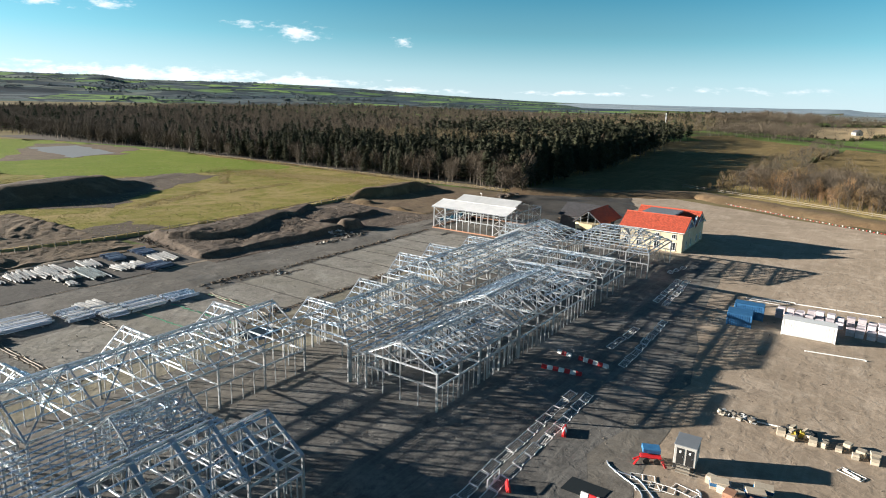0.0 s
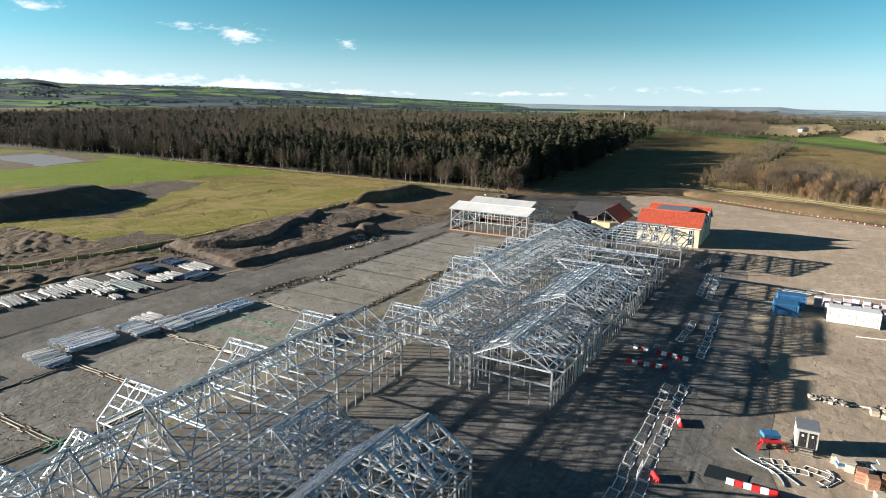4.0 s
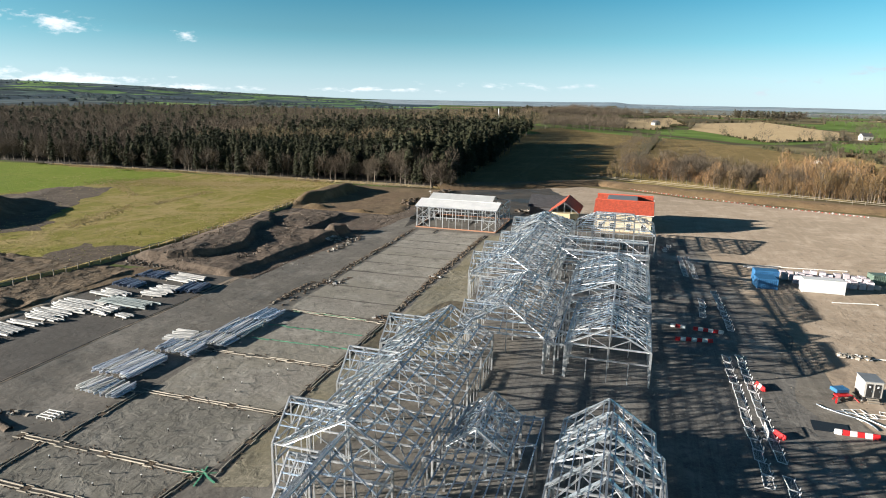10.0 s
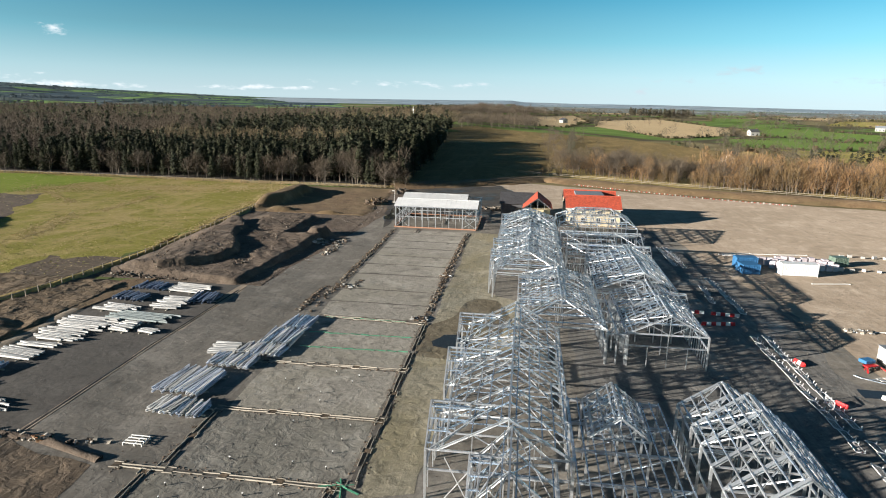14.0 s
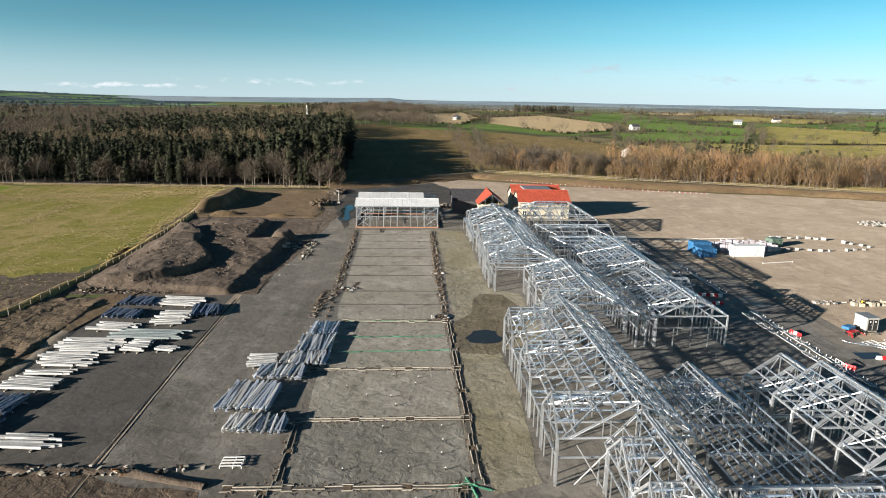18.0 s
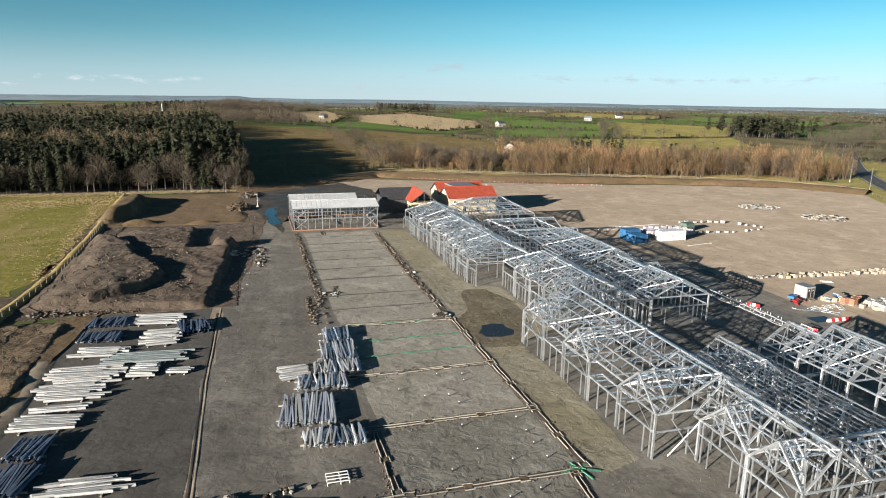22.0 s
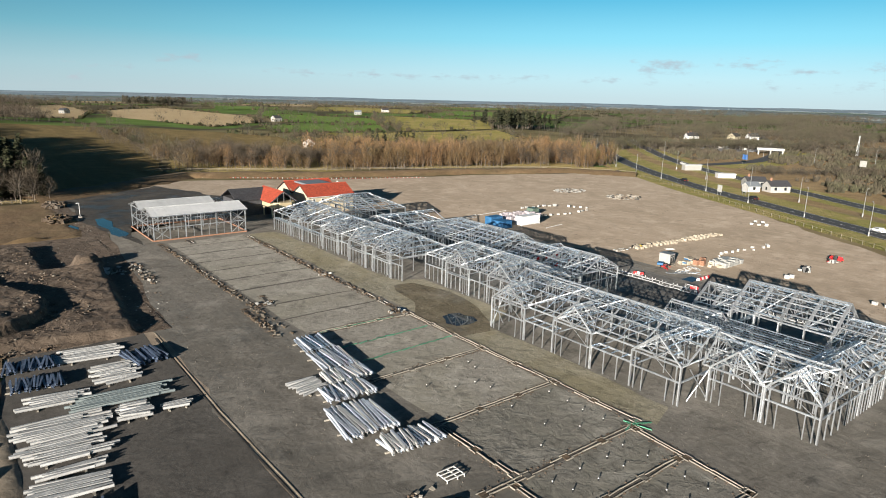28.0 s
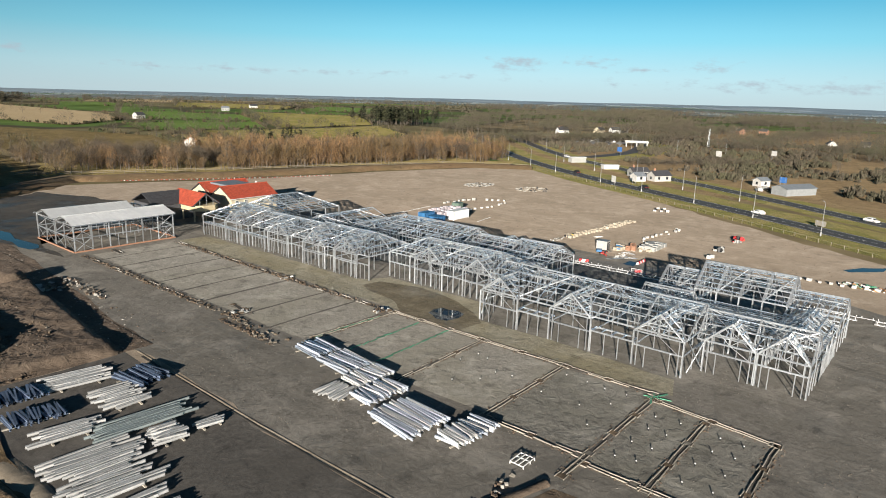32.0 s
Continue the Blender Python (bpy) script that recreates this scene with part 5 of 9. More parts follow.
def wing(label, axis, u0, u1, v0, v1, eave, ridge, rv=None, bays=4, hip=(0.0, 0.0), pitch=1.15, mid=2.9, studs=3, gables=(), truss=True, purlins=True, posts=(True, True), rails=(True, True), base=0.0, overhang=0.0, loose=0.2, floor=True, broad=1.0):
    """A pitched steel frame whose ridge runs along x or y (axis), from u0 to u1 along it and v0 to v1 across it.
    hip: how far each end slopes in; gables: cross gables (from, to, side, how far out, rise)."""
    P = (lambda u, v, z: (u, v, z)) if axis == "x" else (lambda u, v, z: (v, u, z))
    rv = (v0 + v1) / 2 if rv is None else rv
    cu, cv = (u0 + u1) / 2, rv
    t = thing("steel_building", *P(cu, cv, 0)[:2], 0, 0, label, "steel frame", FRAME_GROUP)
    us = [u0 + (u1 - u0) * i / bays for i in range(bays + 1)]

    def height(u):
        """The ridge or hip height at u."""
        h = 1.0
        if hip[0] and u < u0 + hip[0]:
            h = min(h, (u - u0) / hip[0])
        if hip[1] and u > u1 - hip[1]:
            h = min(h, (u1 - u) / hip[1])
        return eave + (ridge - eave) * h, h

    open_runs = [(a, b, s) for a, b, s, *_ in gables]
    for i, u in enumerate(us):
        top, h = height(u)
        for v, on in ((v0, posts[0]), (v1, posts[1])):
            if on:
                member("column", P(u, v, base), P(u, v, eave), "I", 0.26, 0.26, t)
        if h > 0.05:
            for v in (v0, v1):
                ve = v + (rv - v) * h
                member("rafter", P(u, v, eave), P(u, ve, top), "I", 0.17 * broad, 0.27, t)
            if h < 0.95:
                member("collar_beam", P(u, v0 + (rv - v0) * h, top), P(u, v1 + (rv - v1) * h, top), "I", 0.15, 0.22, t)
        member("tie_beam", P(u, v0, eave), P(u, v1, eave), "I", 0.15, 0.24, t)
        if floor and 0 < i < bays:
            member("floor_beam", P(u, v0, mid), P(u, v1, mid), "I", 0.14, 0.22, t)
            member("inner_column", P(u, rv, 0), P(u, rv, eave), "B", 0.15, 0.15, t)
        if truss and h > 0.9:
            member("king_post", P(u, rv, eave), P(u, rv, ridge), "B", 0.12, 0.12, t)
            for v in (v0, v1):
                q = v + (rv - v) * 0.5
                member("web_brace", P(u, rv, eave), P(u, q, (eave + ridge) / 2), "B", 0.10, 0.10, t)
                member("web_post", P(u, q, eave), P(u, q, (eave + ridge) / 2), "B", 0.09, 0.09, t)
    # beams along the walls
    for a, b in zip(us, us[1:]):
        for k, v in enumerate((v0, v1)):
            member("eaves_beam", P(a, v, eave), P(b, v, eave), "I", 0.16, 0.27, t)
            if rails[k]:
                member("wall_rail", P(a, v, mid), P(b, v, mid), "I", 0.18, 0.24, t)
                for j in range(studs):
                    uu = a + (b - a) * (j + 1) / (studs + 1)
                    member("stud", P(uu, v, 0), P(uu, v, mid), "B", 0.13, 0.13, t)
    for k, u in enumerate((u0, u1)):
        if hip[k] or not rails[0] and not rails[1]:
            continue
        member("wall_rail", P(u, v0, mid), P(u, v1, mid), "I", 0.18, 0.24, t)
        for j in range(3):
            vv = v0 + (v1 - v0) * (j + 1) / 4
            member("stud", P(u, vv, 0), P(u, vv, mid if j != 1 else eave), "B", 0.15, 0.15, t)
    # ridge and hips
    ra, rb = u0 + hip[0], u1 - hip[1]
    member("ridge_beam", P(ra, rv, ridge), P(rb, rv, ridge), "I", 0.20, 0.28, t)
    for k, (ue, ur) in enumerate(((u0, ra), (u1, rb))):
        if hip[k]:
            for v in (v0, v1):
                member("hip_rafter", P(ue, v, eave), P(ur, rv, ridge), "I", 0.17, 0.27, t)
            member("eaves_beam", P(ue, v0, eave), P(ue, v1, eave), "I", 0.16, 0.27, t)
            member("jack_rafter", P(ue, rv, eave), P(ur, rv, ridge), "I", 0.14, 0.22, t)
    # purlins
    rng = random.Random(int(u0 * 7 + v0 * 3))
    if purlins:
        for v in (v0, v1):
            span = math.hypot(rv - v, ridge - eave)
            n = max(3, int(span / pitch))
            for j in range(n):
                h = (j + 0.45) / n
                z, vv = eave + (ridge - eave) * h + 0.2, v + (rv - v) * h
                a0, b0 = u0 + hip[0] * h, u1 - hip[1] * h
                cuts = [a0] + [u for u in us if a0 + 0.4 < u < b0 - 0.4] + [b0]
                for a, b in zip(cuts, cuts[1:]):
                    if rng.random() < loose:
                        continue
                    member("purlin", P(a - overhang, vv, z), P(b + overhang, vv, z), "C", 0.13, 0.19, t, "galv" if rng.random() < 0.55 else "steel")
        # light trusses between the main frames
        for a, b in zip(us, us[1:]) if floor else ():
            m0 = (a + b) / 2
            top, h = height(m0)
            if h > 0.3:
                for v in (v0, v1):
                    member("light_rafter", P(m0, v, eave), P(m0, v + (rv - v) * h, top), "C", 0.12, 0.2, t, "galv")
                member("light_post", P(m0, rv, eave + (ridge - eave) * 0.3), P(m0, rv, top), "C", 0.09, 0.12, t, "galv")
                for v in (v0, v1):
                    member("light_web", P(m0, rv, eave + (ridge - eave) * 0.3), P(m0, v + (rv - v) * 0.62, eave + (top - eave) * 0.62), "C", 0.09, 0.12, t, "galv")
                member("light_tie", P(m0, v0 + (rv - v0) * 0.3, eave + (ridge - eave) * 0.3), P(m0, v1 + (rv - v1) * 0.3, eave + (ridge - eave) * 0.3), "C", 0.1, 0.16, t, "galv")
            for q in (0.25, 0.75):
                if rng.random() < 0.45:
                    continue
                mq = a + (b - a) * q
                tq, hq = height(mq)
                if hq > 0.6:
                    for v in (v0, v1):
                        member("light_rafter", P(mq, v, eave), P(mq, v + (rv - v) * hq, tq), "C", 0.1, 0.15, t, "galv")
        # roof bracing
        for i, (a, b) in enumerate(zip(us, us[1:])):
            if min(height(a)[1], height(b)[1]) < 0.9:
                continue
            for v in (v0, v1):
                if i % 3 != 2:
                    member("roof_brace", P(a, v, eave + 0.1), P(b, rv, ridge + 0.1), "L", 0.13, 0.13, t)
                if i % 3 != 1:
                    member("roof_brace", P(b, v, eave + 0.1), P(a, rv, ridge + 0.1), "L", 0.13, 0.13, t)
        for k in (0, 1):
            if hip[k]:
                ue, ur = ((u0, ra), (u1, rb))[k]
                n = max(3, int(math.hypot(hip[k], ridge - eave) / pitch))
                for j in range(n):
                    h = (j + 0.45) / n
                    uu = ue + (ur - ue) * h
                    member("purlin", P(uu, v0 + (rv - v0) * h, eave + (ridge - eave) * h + 0.2), P(uu, v1 + (rv - v1) * h, eave + (ridge - eave) * h + 0.2), "C", 0.13, 0.19, t, "galv")
    # cross gables on a wall
    for a, b, side, out, rise in gables:
        v, w = (v0, v0 - out) if side == 0 else (v1, v1 + out)
        c = (a + b) / 2
        back = w + (rv - w) * min(1.0, rise / (ridge - eave)) * 0.96
        for u in (a, b):
            member("column", P(u, w, base), P(u, w, eave), "I", 0.26, 0.26, t)
            member("rafter", P(u, w, eave), P(c, w, eave + rise), "I", 0.17, 0.27, t)
            if out > 0.4:
                member("eaves_beam", P(u, w, eave), P(u, v, eave), "I", 0.15, 0.22, t)
                member("wall_rail", P(u, w, mid), P(u, v, mid), "I", 0.15, 0.22, t)
        member("tie_beam", P(a, w, eave), P(b, w, eave), "I", 0.15, 0.24, t)
        member("wall_rail", P(a, w, mid), P(b, w, mid), "I", 0.18, 0.24, t)
        member("king_post", P(c, w, eave), P(c, w, eave + rise), "B", 0.12, 0.12, t)
        for u in (a, b):
            member("web_brace", P(c, w, eave), P((u + c) / 2, w, eave + rise / 2), "B", 0.10, 0.10, t)
            member("valley_rafter", P(u, w + (rv - w) * 0.05, eave), P(c, back, eave + rise), "I", 0.13, 0.2, t)
            member("stud", P((u + c) / 2, w, 0), P((u + c) / 2, w, mid), "B", 0.13, 0.13, t)
        member("ridge_beam", P(c, w, eave + rise), P(c, back, eave + rise), "I", 0.15, 0.22, t)
        # lesser frames behind the gable, cut by the main slope
        for f in (0.3, 0.62):
            at = w + (back - w) * f
            foot = eave + rise * f
            for u in (a, b):
                ue = u + (c - u) * f
                member("rafter", P(ue, at, foot), P(c, at, eave + rise), "I", 0.14, 0.22, t)
                member("web_brace", P(c, at, foot), P((ue + c) / 2, at, (foot + eave + rise) / 2), "B", 0.09, 0.09, t)
            member("tie_beam", P(a + (c - a) * f, at, foot), P(b + (c - b) * f, at, foot), "I", 0.13, 0.2, t)
            member("king_post", P(c, at, foot), P(c, at, eave + rise), "B", 0.1, 0.1, t)
        # paired posts at the corners and a brace in the wall
        for u, e in ((a, 0.55), (b, -0.55)):
            member("stud", P(u + e, w, 0), P(u + e, w, eave), "B", 0.14, 0.14, t)
        member("wall_brace", P(a + 0.55, w, mid), P(c, w, eave), "L", 0.1, 0.1, t)
        for j in range(4):
            h = (j + 0.4) / 4
            for s in (a, b):
                member("purlin", P(s + (c - s) * h, w, eave + rise * h + 0.15), P(s + (c - s) * h, w + (back - w) * h, eave + rise * h + 0.15), "C", 0.12, 0.18, t, "galv")
    return t


def canopy(t, x0, x1, y0, y1, z):
    """A flat canopy of two beams and joists on posts, under the frame t."""
    for x in (x0, x1):
        member("canopy_beam", (x, y0, z), (x, y1, z), "I", 0.18, 0.26, t)
    n = max(2, int((y1 - y0) / 1.3))
    for i in range(n + 1):
        y = y0 + (y1 - y0) * i / n
        member("canopy_joist", (x0, y, z + 0.1), (x1, y, z + 0.1), "C", 0.12, 0.18, t, "galv")
    for i in (0, 1, 2, 3):
        y = y0 + (y1 - y0) * i / 3
        member("stud", (x0, y, 0), (x0, y, z), "B", 0.14, 0.14, t)


def wall_cross(t, a, b, z0, z1):
    member("wall_brace", (*a, z0), (*b, z1), "L", 0.13, 0.13, t)
    member("wall_brace", (*b, z0), (*a, z1), "L", 0.13, 0.13, t)


def flat_deck(label, x0, x1, y0, y1, z, pitch=1.0, bays=4, along="y"):
    t = thing("steel_building", (x0 + x1) / 2, (y0 + y1) / 2, 0, 0, label, "steel frame", FRAME_GROUP)
    for i in range(bays + 1):
        y = y0 + (y1 - y0) * i / bays
        member("deck_beam", (x0, y, z), (x1, y, z), "I", 0.2, 0.35, t)
        for x in (x0, (x0 + x1) / 2, x1):
            member("column", (x, y, 0), (x, y, z), "I", 0.24, 0.24, t)
    n = int((x1 - x0) / pitch)
    for j in range(n + 1):
        x = x0 + (x1 - x0) * j / n
        for i in range(bays):
            ya, yb = y0 + (y1 - y0) * i / bays, y0 + (y1 - y0) * (i + 1) / bays
            member("purlin", (x, ya, z + 0.25), (x, yb, z + 0.25), "C", 0.13, 0.2, t, "galv")
    for i in range(bays):
        ya, yb = y0 + (y1 - y0) * i / bays, y0 + (y1 - y0) * (i + 1) / bays
        member("roof_brace", (x0, ya, z + 0.1), (x1, yb, z + 0.1), "L", 0.11, 0.11, t)
    return t


# near block: long ridge with cross gables to the lane
near = wing("pale steel portal frame with three cross gables to the lane", "y", 21.2, 53.0, -67.2, -55.6, 4.8, 8.2, -61.2, 5, gables=[(21.2, 27.8, 0, 1.0, 2.9), (34.0, 40.5, 0, 1.0, 2.9), (46.0, 52.8, 0, 1.0, 2.7)], posts=(False, True), rails=(False, True))
canopy(near, -68.1, -66.4, 27.9, 33.9, 3.1)
canopy(near, -68.1, -66.4, 40.6, 45.9, 3.1)
wall_cross(near, (-68.2, 52.8), (-65.8, 52.8), 0.2, 4.7)
end = wing("pale steel end frame with two small gables", "y", 7.8, 21.0, -64.0, -57.0, 4.3, 7.6, -60.9, 2, gables=[(7.8, 13.6, 0, 0.05, 2.9), (13.8, 20.0, 0, 0.05, 2.9)], posts=(False, True), rails=(False, True))
wall_cross(end, (-64.0, 20.0), (-66.5, 21.1), 0.2, 4.2)
wing("low steel end frame closing the court", "x", -57.0, -46.2, 7.8, 14.0, 4.3, 6.4, None, 3)
flat_deck("flat steel deck of close galvanised purlins in shade", -55.4, -46.4, 14.2, 34.0, 4.2, 0.9, 4)
wing("small steel gable over the flat deck", "y", 26.0, 33.5, -54.0, -48.5, 4.5, 6.6, None, 2, rails=(False, False))
wing("raised steel roof frame with broad rafters and open bays", "y", 14.7, 28.0, -44.6, -35.7, 5.4, 9.0, -40.1, 4, studs=0, pitch=0.86, loose=0.04, floor=False, broad=2.9)
wing("lower gabled steel frame beside the access road", "y", 28.4, 34.0, -44.5, -36.2, 4.5, 7.3, -40.5, 2, pitch=0.9, floor=False, broad=2.6, loose=0.1)
wing("low steel frame at the corner of the yard", "y", 7.8, 14.7, -46.0, -36.2, 4.6, 6.8, -39.0, 2)
# middle block
mid_left = wing("hipped steel roof frame set back from the lane", "y", 54.0, 80.0, -60.5, -49.2, 4.8, 7.6, -55.0, 5, hip=(4.0, 5.0), gables=[(56.0, 62.0, 0, 0.4, 2.4), (66.5, 73.0, 0, 0.6, 2.6)])
wing("steel gable frame facing the court", "y", 54.0, 63.0, -46.4, -36.2, 4.6, 7.2, -41.2, 2)
wing("low steel link frame between two gables", "y", 63.2, 73.0, -46.4, -36.2, 4.6, 6.6, -41.2, 2, gables=[(65.0, 71.0, 1, 0.05, 1.6)])
wing("large pitched steel frame with close purlins", "y", 73.2, 95.0, -48.6, -36.0, 4.8, 7.7, -41.4, 4, hip=(0.0, 1.5))
flat_deck("flat steel link between the roofs", -49.0, -46.6, 54.2, 73.0, 4.2, 0.8, 4)
wing("flat-topped steel frame across the block", "x", -52.0, -36.0, 96.0, 101.0, 4.8, 6.4, None, 4, truss=False)
# far block
far_left = wing("steel frame with two dormer gables to the lane", "y", 80.4, 99.6, -65.6, -53.0, 4.6, 7.6, -59.6, 4, hip=(4.0, 0.0), gables=[(83.0, 89.4, 0, 0.8, 2.8), (92.0, 98.8, 0, 0.8, 2.8)])
wing("middle steel frame with a cross gable to the lane", "y", 99.8, 118.6, -64.8, -53.0, 4.6, 7.1, -59.2, 4, gables=[(104.5, 111.5, 0, 0.9, 2.3)])
wing("hipped steel frame at the end of the lane", "y", 118.8, 137.5, -65.6, -53.0, 4.6, 7.8, -59.6, 4, hip=(0.0, 7.0), gables=[(121.0, 127.5, 0, 0.4, 2.6)])
canopy(far_left, -66.4, -65.0, 112.0, 136.0, 3.0)
wing("steel truss frame linking the far roofs", "x", -52.8, -36.0, 104.0, 116.0, 4.4, 6.6, None, 3, truss=False, pitch=1.6)
wing("hipped steel roof frame at the far end", "x", -52.5, -34.2, 124.5, 141.0, 4.8, 7.8, 135.0, 4, hip=(5.0, 5.5))


# ---- white-roofed shed ----
def shed():
    t = thing("portal_shed", -84, 147, 0, 0, "open steel shed with two white sheeted roofs", "shed")
    x0, x1 = -94.6, -73.2
    for y in (137.5, 147.4, 157.2):
        for i in range(7):
            x = x0 + (x1 - x0) * i / 6
            member("column", (x, y, 0.3), (x, y, 5.8), "I", 0.26, 0.26, t)
            if i < 6:
                xb = x0 + (x1 - x0) * (i + 1) / 6
                member("eaves_beam", (x, y, 5.7), (xb, y, 5.7), "I", 0.2, 0.3, t)
                member("wall_rail", (x, y, 3.0), (xb, y, 3.0), "I", 0.18, 0.24, t)
                member("stud", ((x + xb) / 2, y, 0.3), ((x + xb) / 2, y, 3.0), "B", 0.13, 0.13, t)
                if i in (0, 5):
                    wall_cross(t, (x, y), (xb, y), 0.3, 3.0)
                    wall_cross(t, (x, y), (xb, y), 3.0, 5.6)
    for x in (x0, x1):
        for a, b in ((137.5, 142.4), (142.4, 147.4), (147.4, 152.3), (152.3, 157.2)):
            member("wall_rail", (x, a, 3.0), (x, b, 3.0), "I", 0.18, 0.24, t)
            member("eaves_beam", (x, a, 5.7), (x, b, 5.7), "I", 0.2, 0.3, t)
            wall_cross(t, (x, a), (x, b), 0.3, 3.0)
            member("stud", (x, b, 0.3), (x, b, 5.7), "B", 0.15, 0.15, t)
    for ya, yr, yb, x1, sheet_mat in ((136.9, 142.2, 146.6, -73.2, M_SHEDROOF), (147.6, 152.6, 157.8, -77.0, M_SHEDGREY)):
        for i in range(7):
            x = x0 + (x1 - x0) * i / 6
            member("rafter", (x, ya + .5, 5.75), (x, yr, 6.95), "I", 0.17, 0.27, t)
            member("rafter", (x, yb - .5, 5.75), (x, yr, 6.95), "I", 0.17, 0.27, t)
        for ye in (ya, yb):
            # profiled sheets, each a ribbed panel
            n = 18
            for i in range(n):
                xa, xb = x0 - 0.4 + (x1 - x0 + 0.8) * i / n, x0 - 0.4 + (x1 - x0 + 0.8) * (i + 1) / n
                bm = bmesh.new()
                ribs = [xa, xa + 0.10, xa + 0.14, xa + 0.55, xa + 0.60, xa + 0.66, xb - 0.004]
                lift = [0.022, 0.022, 0.0, 0.0, 0.016, 0.0, 0.0]
                ends = [(ye, 5.92 if ye in (136.9, 157.8) else 5.85), (yr, 7.17)]
                rows = [[bm.verts.new((x + 84, y - 147, z + l)) for x, l in zip(ribs, lift)] for y, z in ends]
                under = [[bm.verts.new((v.co.x, v.co.y, v.co.z - 0.06)) for v in r] for r in rows]
                for r in (rows, under):
                    for a in range(len(ribs) - 1):
                        bm.faces.new((r[0][a], r[0][a + 1], r[1][a + 1], r[1][a]))
                for k in (0, 1):
                    for a in range(len(ribs) - 1):
                        bm.faces.new((rows[k][a], rows[k][a + 1], under[k][a + 1], under[k][a]))
                part("roof_sheet", bm, sheet_mat, t)
        bm = bmesh.new()
        box(bm, ((x0 + x1) / 2 + 84, yr - 147, 7.22), (x1 - x0 + 0.8, 0.5, 0.05))
        part("ridge_cap", bm, sheet_mat, t)
        for ye, yo in ((ya, -0.06), (yb, 0.06)):
            bm = bmesh.new()
            box(bm, ((x0 + x1) / 2 + 84, ye + yo - 147, 5.78), (x1 - x0 + 0.8, 0.08, 0.24), bevel=0.02)
            part("gutter", bm, M_LEAD, t)
    x1 = -73.2
    for ya, yb, xa, xb in ((137.2, 137.5, x0 - .2, x1 + .2), (157.3, 157.6, x0 - .2, x1 + .2)):
        bm = bmesh.new()
        box(bm, ((xa + xb) / 2 + 84, (ya + yb) / 2 - 147 - .1, 0.2), (xb - xa, 0.22, 0.3), bevel=0.02)
        part("plinth", bm, M_BRICK, t, "orange brick plinth")
    for x in (x0 - .3, x1 + .3):
        bm = bmesh.new()
        box(bm, (x + 84, 0.3, 0.2), (0.22, 19.6, 0.3), bevel=0.02)
        part("plinth", bm, M_BRICK, t, "orange brick plinth")


shed()


# ---- tiled houses ----
def tiled_slope(parent, a, b, c, d, material, rows, cols):
    """A roof slope of tiles in courses: a-b along the eaves, d-c along the ridge."""
    a, b, c, d = (Vector(p) for p in (a, b, c, d))
    up = (b - a).cross(d - a).normalized()
    if up.z < 0:
        up = -up
    verts, faces = [], []
    for i in range(rows):
        s0, s1 = i / rows, (i + 1.25) / rows
        for j in range(cols):
            t0, t1 = (j + 0.03) / cols, (j + 0.97) / cols
            k = len(verts)
            quad = []
            for s, t, l in ((s0, t0, .07), (s0, t1, .07), (min(s1, 1.0), t1, .02), (min(s1, 1.0), t0, .02)):
                quad.append(a.lerp(d, s).lerp(b.lerp(c, s), t) + up * l)
            verts += [tuple(q) for q in quad] + [tuple(quad[0] - up * .06), tuple(quad[1] - up * .06)]
            faces += [(k, k + 1, k + 2, k + 3), (k + 4, k + 5, k + 1, k)]
    inv = parent.matrix_basis.inverted()
    verts = [tuple(inv @ Vector(v)) for v in verts]
    ob = raw("roof_tiles", verts, faces, material, parent)
    tagged(ob, kind="stuff")
    bm = bmesh.new()
    q = [bm.verts.new(inv @ (p - up * 0.02)) for p in (a, b, c, d)]
    r = [bm.verts.new(inv @ (p - up * 0.16)) for p in (a, b, c, d)]
    bm.faces.new(q), bm.faces.new(r[::-1])
    for i in range(4):
        bm.faces.new((q[i], r[i], r[(i + 1) % 4], q[(i + 1) % 4]))
    part("roof_deck", bm, M_DARKROOF, parent)
    return ob


def window(parent, x, y, z, w, h, axis, out):
    """A framed window in a wall that faces out along axis."""
    def put(nm, off, size, mt, par, lb=""):
        bm = bmesh.new()
        d = 0.06
        c = (x + out * off[2], y + off[0], z + off[1]) if axis == "x" else (x + off[0], y + out * off[2], z + off[1])
        s = (size[2], size[0], size[1]) if axis == "x" else (size[0], size[2], size[1])
        inv = parent.matrix_basis.inverted()
        box(bm, (0, 0, 0), (1, 1, 1))
        bmesh.ops.transform(bm, matrix=inv @ Matrix.Translation(c) @ Matrix.Diagonal((*s, 1)), verts=bm.verts)
        return part(nm, bm, mt, par, lb)
    win = put("window", (0, 0, 0.01), (w, h, 0.05), M_GLASS, parent)
    put("sill", (0, -h / 2 - 0.06, 0.08), (w + 0.2, 0.1, 0.2), M_PAINT, win)
    for s in (-1, 1):
        put("frame", (s * w / 2, 0, 0.05), (0.09, h, 0.1), M_PAINT, win)
        put("frame", (0, s * h / 2, 0.05), (w, 0.09, 0.1), M_PAINT, win)
    put("mullion", (0, 0, 0.05), (0.06, h, 0.08), M_PAINT, win)


